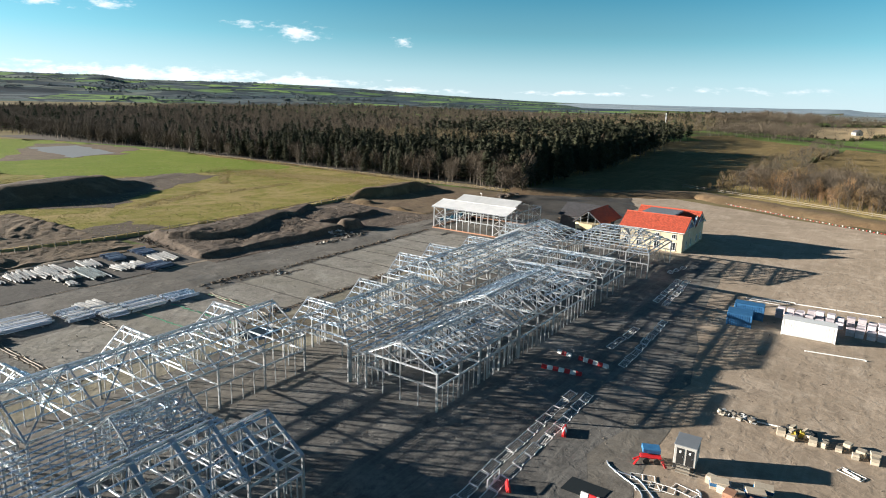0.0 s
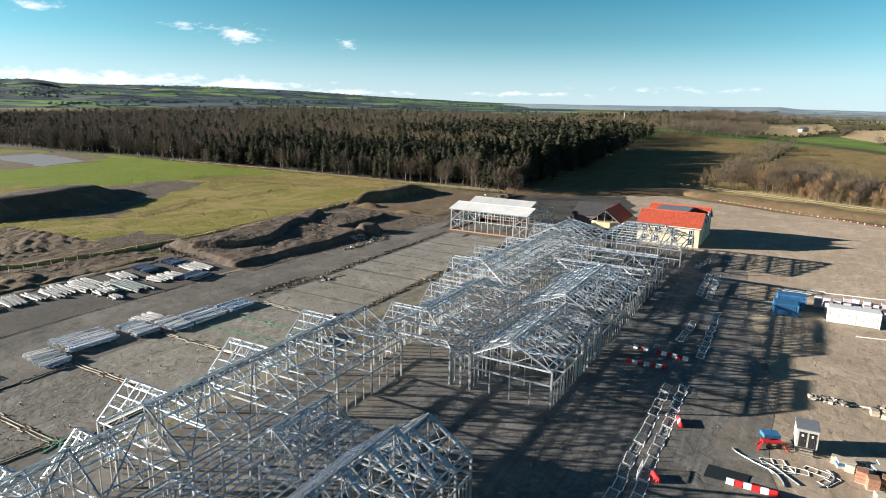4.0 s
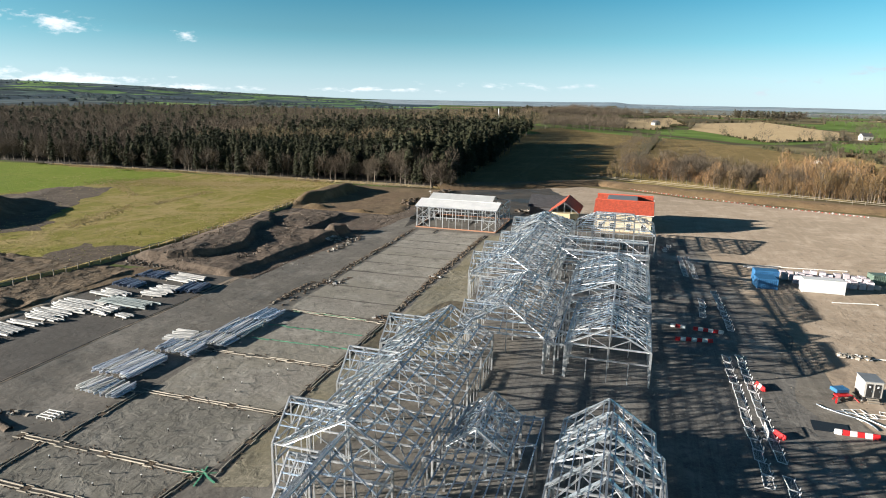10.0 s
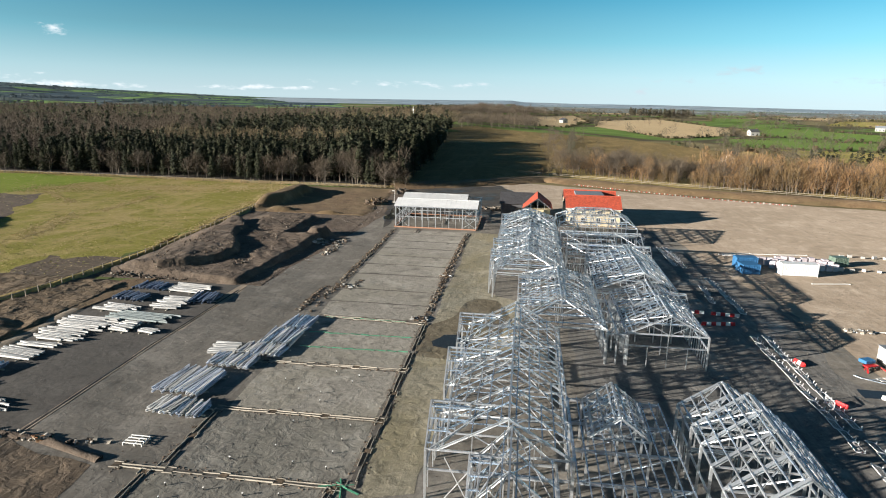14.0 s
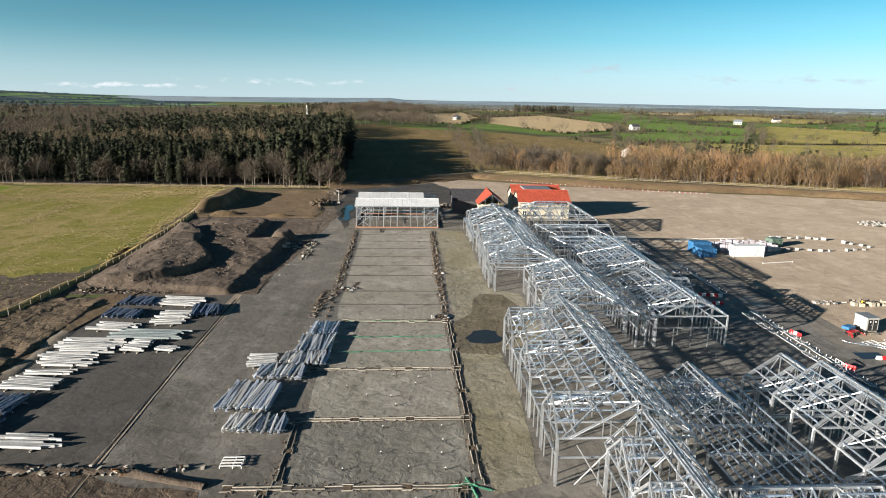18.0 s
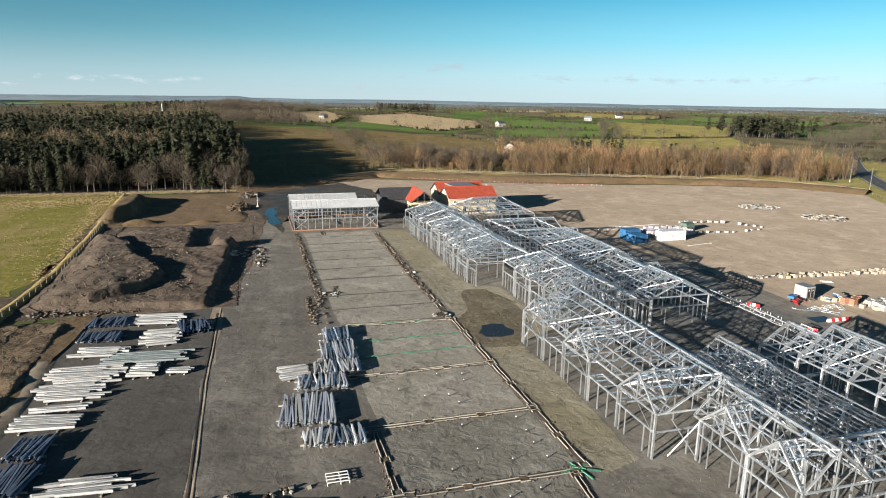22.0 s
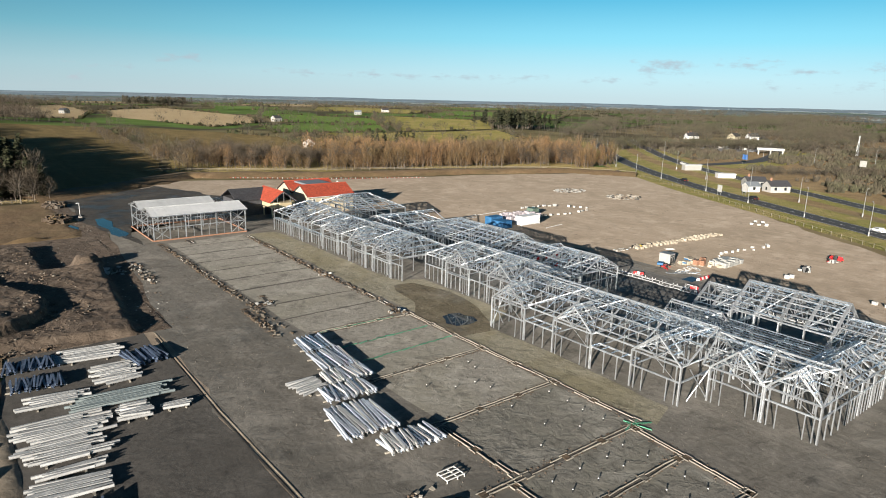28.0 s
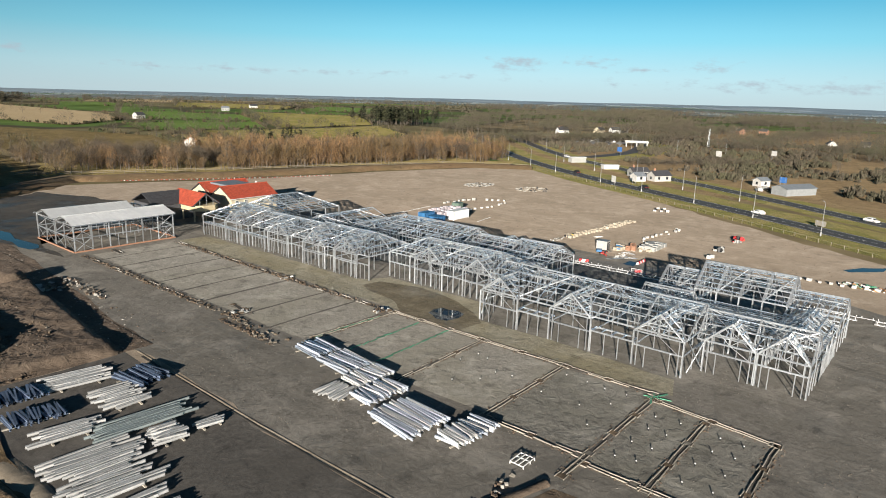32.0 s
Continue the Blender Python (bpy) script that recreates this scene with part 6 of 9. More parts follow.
def gable_wall(bm, inv, axis, at, lo, hi, z0, eave, ridge, thick=0.25):
    """A wall with a gable top, across axis at a place, from lo to hi."""
    mid = (lo + hi) / 2
    outline = [(lo, z0), (hi, z0), (hi, eave), (mid, ridge), (lo, eave)]
    rings = []
    for off in (-thick / 2, thick / 2):
        rings.append([bm.verts.new(inv @ Vector((at + off, q, z) if axis == "x" else (q, at + off, z))) for q, z in outline])
    bm.faces.new(rings[0]), bm.faces.new(rings[1][::-1])
    for i in range(5):
        bm.faces.new((rings[0][i], rings[1][i], rings[1][(i + 1) % 5], rings[0][(i + 1) % 5]))


def red_house():
    t = thing("house", -43, 162, 0, 0, "cream rendered building with orange-red tiled roof", "house")
    inv = t.matrix_basis.inverted()
    x0, x1, y0, y1, e, r = -49.0, -34.4, 151.5, 172.0, 4.9, 7.7
    xm = (x0 + x1) / 2
    for c, s, mt in (((xm, y0 + .15, e / 2), (x1 - x0, .3, e), M_CREAM), ((xm, y1 - .15, e / 2), (x1 - x0, .3, e), M_CREAM)):
        bm = bmesh.new()
        box(bm, tuple(inv @ Vector(c)), s)
        part("wall", bm, mt, t)
    for at, lo in ((x0 + .1, y0 + .3), (x1 - .1, y0 + .3)):
        for k in (0, 1):
            bm = bmesh.new()
            a, b = (lo, 161.8) if k == 0 else (162, y1 - .3)
            gable_wall(bm, inv, "x", at, a, b, 0, e, r - 0.25)
            part("wall", bm, M_CREAM, t)
    for ya, yb, k in ((y0 - .5, 161.85, 0), (161.95, y1 + .5, 1)):
        ym = (ya + yb) / 2
        tiled_slope(t, (x0 - .4, ya, e - .15), (x1 + .4, ya, e - .15), (x1 + .4, ym, r), (x0 - .4, ym, r), M_RED, 16, 44)
        tiled_slope(t, (x1 + .4, yb, e - .15), (x0 - .4, yb, e - .15), (x0 - .4, ym, r), (x1 + .4, ym, r), M_RED, 16, 44)
        bm = bmesh.new()
        cyl(bm, inv @ Vector((x0 - .4, ym, r + .05)), inv @ Vector((x1 + .4, ym, r + .05)), 0.14, sides=8)
        part("ridge_tiles", bm, M_RED, t)
    bm = bmesh.new()
    box(bm, tuple(inv @ Vector((-42.3, 162.0, 7.45))), (8.0, 8.6, 0.5), bevel=0.05)
    part("flat_roof", bm, M_LEAD, t, "grey flat roof between the ridges")
    for y in (155.2, 159.4, 165.2, 169.2):
        window(t, x1 + .02, y, 1.5, 1.0, 1.7, "x", 1)
    window(t, x1 + .02, 157.2, 3.7, 0.8, 0.9, "x", 1)
    for x in (-36.4, -40.2, -44.4, -47.4):
        window(t, x, y0 - .01, 3.7, 0.9, 1.0, "y", -1)
        window(t, x, y0 - .01, 1.4, 1.1, 1.8, "y", -1)
    for ya, yb, top in ((152.6, 160.4, r - .75), (159.8, 163.9, 7.1), (163.5, 170.6, r - .75)):
        xa, ym = x1 + .16, (ya + yb) / 2
        bm = bmesh.new()
        front = [bm.verts.new(inv @ Vector((xa, y, z))) for y, z in ((ya, e + .15), (yb, e + .15), (ym, top))]
        back = [bm.verts.new(inv @ Vector((xa - .14, y, z))) for y, z in ((ya, e + .15), (yb, e + .15), (ym, top))]
        bm.faces.new(front)
        bm.faces.new(back[::-1])
        for i in range(3):
            bm.faces.new((front[i], back[i], back[i - 2], front[i - 2]))
        bmesh.ops.recalc_face_normals(bm, faces=bm.faces)
        part("gable_boarding", bm, M_BLUE, t, "dark blue boarding in the gable")
        for y in (ya, yb):
            member("verge_board", (x1 + .46, y, e + .1), (x1 + .46, ym, top + .3), "B", 0.1, 0.3, t, "white")
    for ya in (y0 - .55, y1 + .55):
        bm = bmesh.new()
        box(bm, tuple(inv @ Vector((xm, ya, e - .12))), (x1 - x0 + .9, 0.14, 0.16), bevel=0.03)
        part("gutter", bm, M_PAINT, t)


def small_house():
    t = thing("house", -58, 156, 0, 0, "half-built house with dark roof and small orange tiled gable", "house")
    inv = t.matrix_basis.inverted()
    bm = bmesh.new()
    box(bm, tuple(inv @ Vector((-62.0, 163.0, 2.2))), (11.0, 11.0, 4.4))
    part("wall", bm, M_DARKROOF, t, "dark unfinished wall")
    tiled_slope(t, (-68.0, 157.0, 4.4), (-56.2, 157.0, 4.4), (-56.2, 163.0, 7.0), (-68.0, 163.0, 7.0), M_DARKROOF, 14, 30)
    tiled_slope(t, (-56.2, 169.0, 4.4), (-68.0, 169.0, 4.4), (-68.0, 163.0, 7.0), (-56.2, 163.0, 7.0), M_DARKROOF, 14, 30)
    bm = bmesh.new()
    prism(bm, [(-60.6, 150.8), (-58.8, 149.0), (-55.4, 149.0), (-53.6, 150.8), (-53.6, 157.0), (-60.6, 157.0)], 2.9, 4.3, inv)
    part("bay_wall", bm, M_OCHRE, t, "ochre rendered bay")
    for x in (-60.3, -57.1, -53.9):
        for y in (151.0, 156.6):
            bm = bmesh.new()
            box(bm, tuple(inv @ Vector((x, y, 1.45))), (0.3, 0.3, 2.9), bevel=0.02)
            part("post", bm, M_CREAM, t)
    for xa, s in ((-61.2, 1), (-53.0, -1)):
        tiled_slope(t, (xa, 150.2, 4.3), (xa, 164.0, 4.3), (-57.1, 164.0, 7.3), (-57.1, 150.2, 7.3), M_RED, 12, 30)
    bm = bmesh.new()
    gable_wall(bm, inv, "y", 156.8, -60.6, -53.6, 4.3, 4.35, 6.9)
    part("gable", bm, M_LEAD, t)
    for a, b in (((-60.9, 150.3, 4.3), (-57.1, 150.3, 7.15)), ((-53.3, 150.3, 4.3), (-57.1, 150.3, 7.15)), ((-57.1, 150.3, 4.3), (-57.1, 150.3, 7.1)), ((-59, 150.3, 4.3), (-59, 150.3, 5.7)), ((-55.2, 150.3, 4.3), (-55.2, 150.3, 5.7))):
        member("verge_beam", a, b, "B", 0.16, 0.2, t)


red_house()
small_house()

# ---- earthworks ----
def lump(x, y, cx, cy, rx, ry, h, turn=0.0, edge=0.35):
    """A flat-topped lump of soil; edge: the share of its radius that slopes."""
    c, s = math.cos(radians(turn)), math.sin(radians(turn))
    u, v = (x - cx) * c + (y - cy) * s, -(x - cx) * s + (y - cy) * c
    wob = 1 + 0.16 * smooth_noise(x, y, 0.16, cx)
    d = math.sqrt((u / rx) ** 2 + (v / ry) ** 2) * wob
    return h * (1 - ramp01(d, 1 - edge, 1.0))


def earth(name, x0, x1, y0, y1, step, height, material, label, category="earth heap", trim=False):
    nx, ny = int((x1 - x0) / step), int((y1 - y0) / step)
    verts, faces = [], []
    for j in range(ny + 1):
        for i in range(nx + 1):
            x, y = x0 + (x1 - x0) * i / nx, y0 + (y1 - y0) * j / ny
            h = height(x, y)
            rim = min(i, j, nx - i, ny - j)
            g = 0.16 * smooth_noise(x, y, 0.55, 1) + 0.35 * smooth_noise(x, y, 0.17, 2)
            verts.append((x, y, -0.15 if rim == 0 else (0.06 + h + g * min(1.0, h * 0.9 + 0.12) + 0.07 * random.uniform(-1, 1) * min(1, h))))
    n = nx + 1
    low = [height(x0 + (x1 - x0) * i / nx, y0 + (y1 - y0) * j / ny) < 0.03 for j in range(ny + 1) for i in range(nx + 1)] if trim else None
    for j in range(ny):
        for i in range(nx):
            if trim and all(low[q] for q in (j * n + i, j * n + i + 1, (j + 1) * n + i, (j + 1) * n + i + 1)):
                continue
            faces.append((j * n + i, j * n + i + 1, (j + 1) * n + i + 1, (j + 1) * n + i))
    return tagged(raw(name, verts, faces, material, smooth=True), label, category)


def tipped(x, y, x0, x1, y0, y1, h, wob, seed):
    """Soil pushed up from the meadow side: a long slope and a steep face to the lane."""
    n = wob * smooth_noise(x, y, 0.11, seed) + 0.4 * wob * smooth_noise(x, y, 0.33, seed + 3)
    return h * ramp01(x - x0 + n, 0.0, (x1 - x0) * 0.55) * ramp01(x1 - x + n, 0.0, 1.5) * ramp01(y - y0 + n, 0.0, 2.5) * ramp01(y1 - y - n, 0.0, 4.0)


def heap_south(x, y):
    """A low bench with a straight face to the lane, and a higher tier that ends in a rounded nose."""
    bench = tipped(x, y, -141, float(np.interp(y, [78, 100, 119], [-111.8, -110.0, -108.2])), 78 + 0.16 * max(0.0, -112 - x), 121, float(np.interp(y, [78, 90, 105, 119], [0.9, 0.95, 1.2, 1.75])), 0.9, 3)
    nose = float(np.interp(y, [82, 86, 92, 98, 104, 110, 120], [-131, -125, -121, -120.2, -123, -126, -129]))
    tier = tipped(x, y, -142, nose, 80.5 + 0.1 * max(0.0, -122 - x), 124, 2.35, 1.0, 5)
    top = max(bench, tier)
    return top + (0.16 * abs(smooth_noise(x, y, 0.5, 4)) + 0.10 * smooth_noise(x, y, 1.3, 6)) * ramp01(top, 0.0, 0.8)


def heap_north(x, y):
    top = max(tipped(x, y, -139, -117.5, 116, 146, 1.05, 1.3, 11), tipped(x, y, -141, float(np.interp(y, [116, 124, 134], [-128, -130, -136])), 116, 138, 2.0, 1.2, 12), lump(x, y, -111.0, 122.5, 3.3, 4.4, 2.1, -10, 0.55), tipped(x, y, -116, -109.2, 118, 125, 1.3, 0.8, 9))
    return top + (0.18 * abs(smooth_noise(x, y, 0.55, 5)) + 0.1 * smooth_noise(x, y, 1.4, 2)) * ramp01(top, 0.0, 0.8)


earth("soil_mound", -142, -107, 78.5, 119.0, 0.5, heap_south, M_SPOIL, "flat-topped brown soil mound with scooped steep edges")
earth("soil_mound", -142, -104, 119.0, 150, 0.5, heap_north, M_SPOIL, "low brown soil mound with ragged scarps")


def pit_height(x, y):
    rim = lump(x, y, -139.5, 176, 4.5, 26, 3.0, -4, 0.55)
    return 0.16 - 0.45 * ramp01(x + 3.0 * smooth_noise(x, y, 0.12, 4), -108.5, -105.0) + max(rim, lump(x, y, -133, 154, 5, 3.0, 0.9, 0, 0.7), lump(x, y, -118, 151.5, 4.5, 2.2, 0.9, 10, 0.8), lump(x, y, -106, 172, 2.0, 4.0, 1.1, 0, 0.9))


earth("soil_bund", -145, -102, 150.5, 206, 0.9, pit_height, M_BANK, "brown earth bunds round a shallow muddy pit")
earth("soil_bund", -250, -185, 55, 165, 2.0, lambda x, y: max(lump(x, y, -214, 98, 15, 40, 5.0, 12, 0.75), 0.3 * lump(x, y, -228, 140, 5, 24, 1.0, 20, 0.8)), M_SOIL, "long dark mound of soil in the meadow", trim=True)
def rutted(x, y):
    """Furrows left by tracked plant, bent and broken."""
    u = x * 0.45 + y * 0.72 + 7.0 * smooth_noise(x, y, 0.035, 3) + 1.2 * smooth_noise(x, y, 0.2, 9)
    broken = ramp01(smooth_noise(x, y, 0.07, 8), -0.45, 0.15)
    h = 0.5 * broken * broken * abs(math.sin(u * 1.15)) * (0.6 + 0.4 * smooth_noise(x, y, 0.4, 11)) + 0.35 * abs(smooth_noise(x, y, 0.3, 5)) + 0.3 * abs(smooth_noise(x, y, 0.75, 2))
    return max(0.0, h + lump(x, y, -137.5, 51, 3.5, 6, 0.45, 10, 0.9) + lump(x, y, -137, 36, 3, 8, 0.4, 0, 0.9))


earth("rutted_soil", -190, -131.3, 20, 77.5, 0.55, rutted, M_RUT, "dark churned soil in ruts and low ridges")
earth("sand_edge", -132.4, -128.6, -10, 62, 0.8, lambda x, y: lump(x, y, -130.7 + 0.8 * smooth_noise(0, y, 0.1, 4), y, 1.7, 3, 0.16, 0, 0.8), M_RIDGE, "brown sandy edge of the storage yard")
sheet("ochre_soil", [(-134.5, -20), (-134, 30), (-133.4, 62), (-134, 78), (-127.6, 80), (-128.2, 74), (-130.2, 62), (-131.2, 30), (-131.4, -20)], 0.16, M_BANK, rough=0.5, step=2.0, label="ochre soil along the storage yard", category="soil", seed=18)


def ribbon(name, line, width, height, material, label, category, step=3.0, z=0.03, kind="", wobble=0.25):
    """A low raised strip along a line."""
    pts = []
    for (xa, ya), (xb, yb) in zip(line, line[1:]):
        n = max(1, int(math.hypot(xb - xa, yb - ya) / step))
        pts += [(xa + (xb - xa) * i / n, ya + (yb - ya) * i / n) for i in range(n)]
    pts.append(line[-1])
    verts, faces = [], []
    prof = ((-0.5, -0.12), (-0.3, 0.75), (-0.05, 1.0), (0.25, 0.8), (0.5, -0.12))
    for i, (x, y) in enumerate(pts):
        xa, ya = pts[max(0, i - 1)]
        xb, yb = pts[min(len(pts) - 1, i + 1)]
        d = math.hypot(xb - xa, yb - ya) or 1
        nx, ny = -(yb - ya) / d, (xb - xa) / d
        for u, h in prof:
            w = width * (1 + wobble * smooth_noise(x, y, 0.2, u * 9))
            verts.append((x + nx * u * w, y + ny * u * w, z + height * h * (1 + wobble * smooth_noise(x, y, 0.3, u + 3))))
    k = len(prof)
    for i in range(len(pts) - 1):
        for j in range(k - 1):
            faces.append((i * k + j, (i + 1) * k + j, (i + 1) * k + j + 1, i * k + j + 1))
    return tagged(raw(name, verts, faces, material, smooth=True), label, category, kind=kind)


ribbon("earth_bank", [(-112, 212), (-82, 230), (-54, 252), (5, 226), (60, 211), (108, 193), (126, 165)], 17, 1.5, M_BANK, "low brown earth bank along the edge of the yard", "bank", 4.0, 0.0, "structure", 0.4)
ribbon("kerb_strip", [(-110.6, -60), (-110.4, 30), (-110.6, 50), (-110.0, 78)], 0.3, 0.05, M_RIDGE, "pale gravel ridge between storage yard and lane", "edge strip", 0.9, 0.02, "structure", 0.8)
ribbon("drain_line", [(-111.0, -60), (-110.8, 30), (-111.0, 50), (-110.4, 76)], 0.3, 0.03, M_MUD, "dark narrow drain along the gravel ridge", "edge strip", 0.9, 0.03, "structure", 0.7)
ribbon("rubble_edge", [(-131, 25.6), (-118, 25.2), (-108, 24.6), (-99.5, 22.0)], 1.3, 0.35, M_SPOIL, "low rubble edge across the lane", "rubble", 0.8, 0.0, "", 0.8)


ribbon("field_bank", [(-145.2, 206), (-141.8, 143), (-140.6, 106), (-141.6, 88), (-143.2, 72), (-147.5, 56), (-158, 40), (-172, 24)], 2.6, 0.75, M_STRAW, "low straw-grown bank along the edge of the meadow", "bank", 2.0, 0.0, "structure", 0.45)
# raised strip of dark soil that draws the shade below the bank's east side
ribbon("ditch", [(-142.6, 206), (-139.3, 143), (-138.3, 106), (-139.4, 90), (-141.2, 72), (-145.4, 54)], 1.6, 0.08, M_SOIL, "dark soil strip laid along the field bank's shaded side", "ditch", 2.0, 0.05, "structure", 0.6)


# ---- foundation trenches ----
def trench(line, width=0.46, pads=5.5, label="foundation trench lined with pale shutter boards", boards="timber"):
    (xa, ya), (xb, yb) = line
    d = math.hypot(xb - xa, yb - ya)
    ux, uy = (xb - xa) / d, (yb - ya) / d
    ang = math.degrees(math.atan2(uy, ux))
    t = thing("foundation_trench", (xa + xb) / 2, (ya + yb) / 2, 0, ang, label, "trench", "foundation trenches")
    bm = bmesh.new()
    box(bm, (0, 0, 0.045), (d, width, 0.03))
    part("trench_bed", bm, M_MUD if boards == "concrete" else M_DARKPAD, t)
    n = max(1, round(d / pads))
    rng = random.Random(int(xa * 11 + ya * 3))
    m = t.matrix_basis
    for i in range(n):
        a, b = -d / 2 + d * i / n + 0.45, -d / 2 + d * (i + 1) / n - 0.45
        for s in (-1, 1):
            cut = a + (b - a) * rng.uniform(0.35, 0.65)
            for u0, u1 in ((a, cut + 0.1), (cut, b)):
                if rng.random() < (0.1 if boards == "timber" else 0.75):
                    continue
                y0, y1 = s * (width / 2 + rng.uniform(-.07, .06)), s * (width / 2 + rng.uniform(-.07, .06))
                member("shutter_board", m @ Vector((u0, y0, 0.1)), m @ Vector((u1, y1, 0.12)), "B", rng.uniform(0.045, 0.085), rng.uniform(0.08, 0.14), t, boards)
    for i in range(n + 1):
        u = -d / 2 + d * i / n
        bm = bmesh.new()
        box(bm, (u, rng.uniform(-.1, .1), 0.07), (0.75, width + 0.35, 0.06), rng.uniform(-9, 9), 0.03)
        part("pad_base", bm, M_SOIL if rng.random() < 0.5 else M_GREY, t)
        for s in (-1, 1) if boards == "timber" else ():
            member("pad_board", m @ Vector((u - 0.5, s * (width / 2 + 0.24), 0.1)), m @ Vector((u + 0.5, s * (width / 2 + 0.2), 0.1)), "B", 0.06, 0.11, t, boards)
    # soil thrown out along both sides
    verts, faces = [], []
    for i in range(int(d * 7)):
        u, v = rng.uniform(-d / 2, d / 2), rng.choice((-1, 1)) * (width / 2 + abs(rng.gauss(0.12, 0.28)))
        r, k = rng.uniform(0.05, 0.2), len(verts)
        verts += [(u + r * math.cos(q * 1.57 + u), v + r * math.sin(q * 1.57 + u), 0.03) for q in range(4)] + [(u, v, 0.06 + r * rng.uniform(0.3, 0.7))]
        faces += [(k + q, k + (q + 1) % 4, k + 4) for q in range(4)]
    tagged(raw("spoil", verts, faces, M_SPOIL, t, "loose soil thrown out of the trench"), kind="stuff")
    return t


for line in (((-97.5, 21.6), (-76.2, 21.3)), ((-93.2, 33.8), (-75.2, 33.9)), ((-93.4, 46.9), (-75.2, 47.1)), ((-94.5, 14.8), (-78.2, 14.8)), ((-94.5, 7.6), (-78.0, 7.7)), ((-93.2, 22.2), (-93.2, 33.2)), ((-94.3, -4), (-94.3, 21)), ((-75.0, 22.0), (-75.0, 33.5)), ((-74.9, 34.4), (-75.1, 46.6)), ((-75.0, 47.6), (-75.1, 64.5)), ((-77.9, 8.0), (-76.6, 20.8))):
    trench(line)
for line in (((-75.3, 66), (-75.6, 92)), ((-75.6, 94), (-74.6, 133)), ((-94.0, 86), (-94.4, 134)), ((-96.2, 67), (-95.8, 81)), ((-91.6, 80), (-90.6, 86)), ((-88.0, 131.0), (-88.0, 136.0))):
    trench(line, 0.6, 4.5, "dark soil trench with scattered rubble", "concrete")
trench(((-91.0, 65.2), (-75.6, 64.6)), 0.5, 5.0, "trench with pale edging")
for y in (73.0, 80.5, 91.0, 98.5, 106.0, 113.5, 121.0, 128.5):
    ribbon("slab_joint", [(-93.5, y), (-85, y + 0.2), (-76, y)], 0.5, 0.07, M_DARKPAD, "shallow dark joint across the ground slab", "joint", 0.7, 0.03, "structure", 1.1)
for i, (y0, y1) in enumerate(((21.9, 33.4), (34.4, 46.5), (47.4, 64.3), (66, 90.6), (91.2, 134))):
    sheet("ground_slab", [(-92.6, y0), (-75.7, y0), (-75.7, y1), (-92.6, y1)], 0.045, M_SLABDARK if i == 0 else M_SLAB, step=2.0, rough=0.15, label="levelled grey hardcore bay ready for a slab", category="slab", seed=30 + i)
sheet("ground_slab", [(-93.8, 8.2), (-78.6, 8.2), (-77.4, 20.9), (-93.8, 20.9)], 0.045, M_SLABDARK, step=2.0, rough=0.15, label="levelled grey hardcore bay ready for a slab", category="slab", seed=37)
sheet("muddy_lane", [(-74.2, 20), (-69.2, 22), (-68.6, 53), (-61, 56), (-61.5, 79), (-66.5, 82), (-67, 134), (-74, 134)], 0.05, M_LANE, step=3, rough=0.5, label="olive-brown muddy lane beside the steel frames", category="lane", seed=41)


def strip(name, line, label, material="green"):
    t = thing(name, line[0][0], line[0][1], 0, 0, label, "membrane", "membrane strips")
    rng = random.Random(int(line[0][1] * 10))
    (xa, ya), (xb, yb) = line
    n = max(2, int(math.hypot(xb - xa, yb - ya) / 1.5))
    for i in range(n):
        p = (xa + (xb - xa) * i / n, ya + (yb - ya) * i / n + rng.uniform(-.2, .2), 0.1)
        q = (xa + (xb - xa) * (i + 0.92) / n, ya + (yb - ya) * (i + 0.92) / n + rng.uniform(-.12, .12), 0.1)
        member("membrane_fold", p, q, "C", rng.uniform(0.1, 0.26), 0.08, t, material)


for line in (((-91.0, 65.0), (-78.0, 64.9)), ((-91.3, 58.2), (-76.0, 58.5)), ((-90.8, 52.6), (-75.5, 53.1)), ((-77.8, 21.2), (-74.6, 22.0)), ((-76.4, 22.0), (-73.9, 20.6)), ((-75.4, 19.8), (-76.2, 22.8))):
    strip("membrane_strip", line, "crumpled green membrane strip along a trench")


def peg(x, y):
    t = thing("pipe_stub", x, y, 0, 0, "white capped pipe stub standing in the ground", "pipe stub", "pipe stubs in the slab bays")
    return t


def pegs():
    base = peg(-88.7, 41.8)
    bm = bmesh.new()
    cyl(bm, (0, 0, 0), (0, 0, 0.3), 0.06, 0.06, 8)
    part("pipe", bm, M_BLACK, base)
    bm = bmesh.new()
    cyl(bm, (0, 0, 0.3), (0, 0, 0.38), 0.075, 0.07, 8)
    part("cap", bm, M_PAINT, base)
    rng = random.Random(3)
    spots = [(-86, 39.4), (-83.1, 39.4), (-83.1, 37), (-83, 44.8), (-80.2, 44.5), (-80.2, 42.2), (-84.2, 31.7), (-78.1, 31.8), (-78.2, 29.2), (-78.1, 26.8), (-84.2, 26.7), (-81.2, 24.2), (-78.1, 24.2), (-87.3, 24)]
    spots += [(x, y) for x in (-91, -87.6, -84, -80.6) for y in (10.2, 12.6, 17.0, 19.2)]
    for x, y in spots:
        copy_thing(base, pose(x + rng.uniform(-.3, .3), y + rng.uniform(-.3, .3), 0, rng.uniform(-4, 4), rng.uniform(-4, 4), rng.uniform(0, 90)))


pegs()


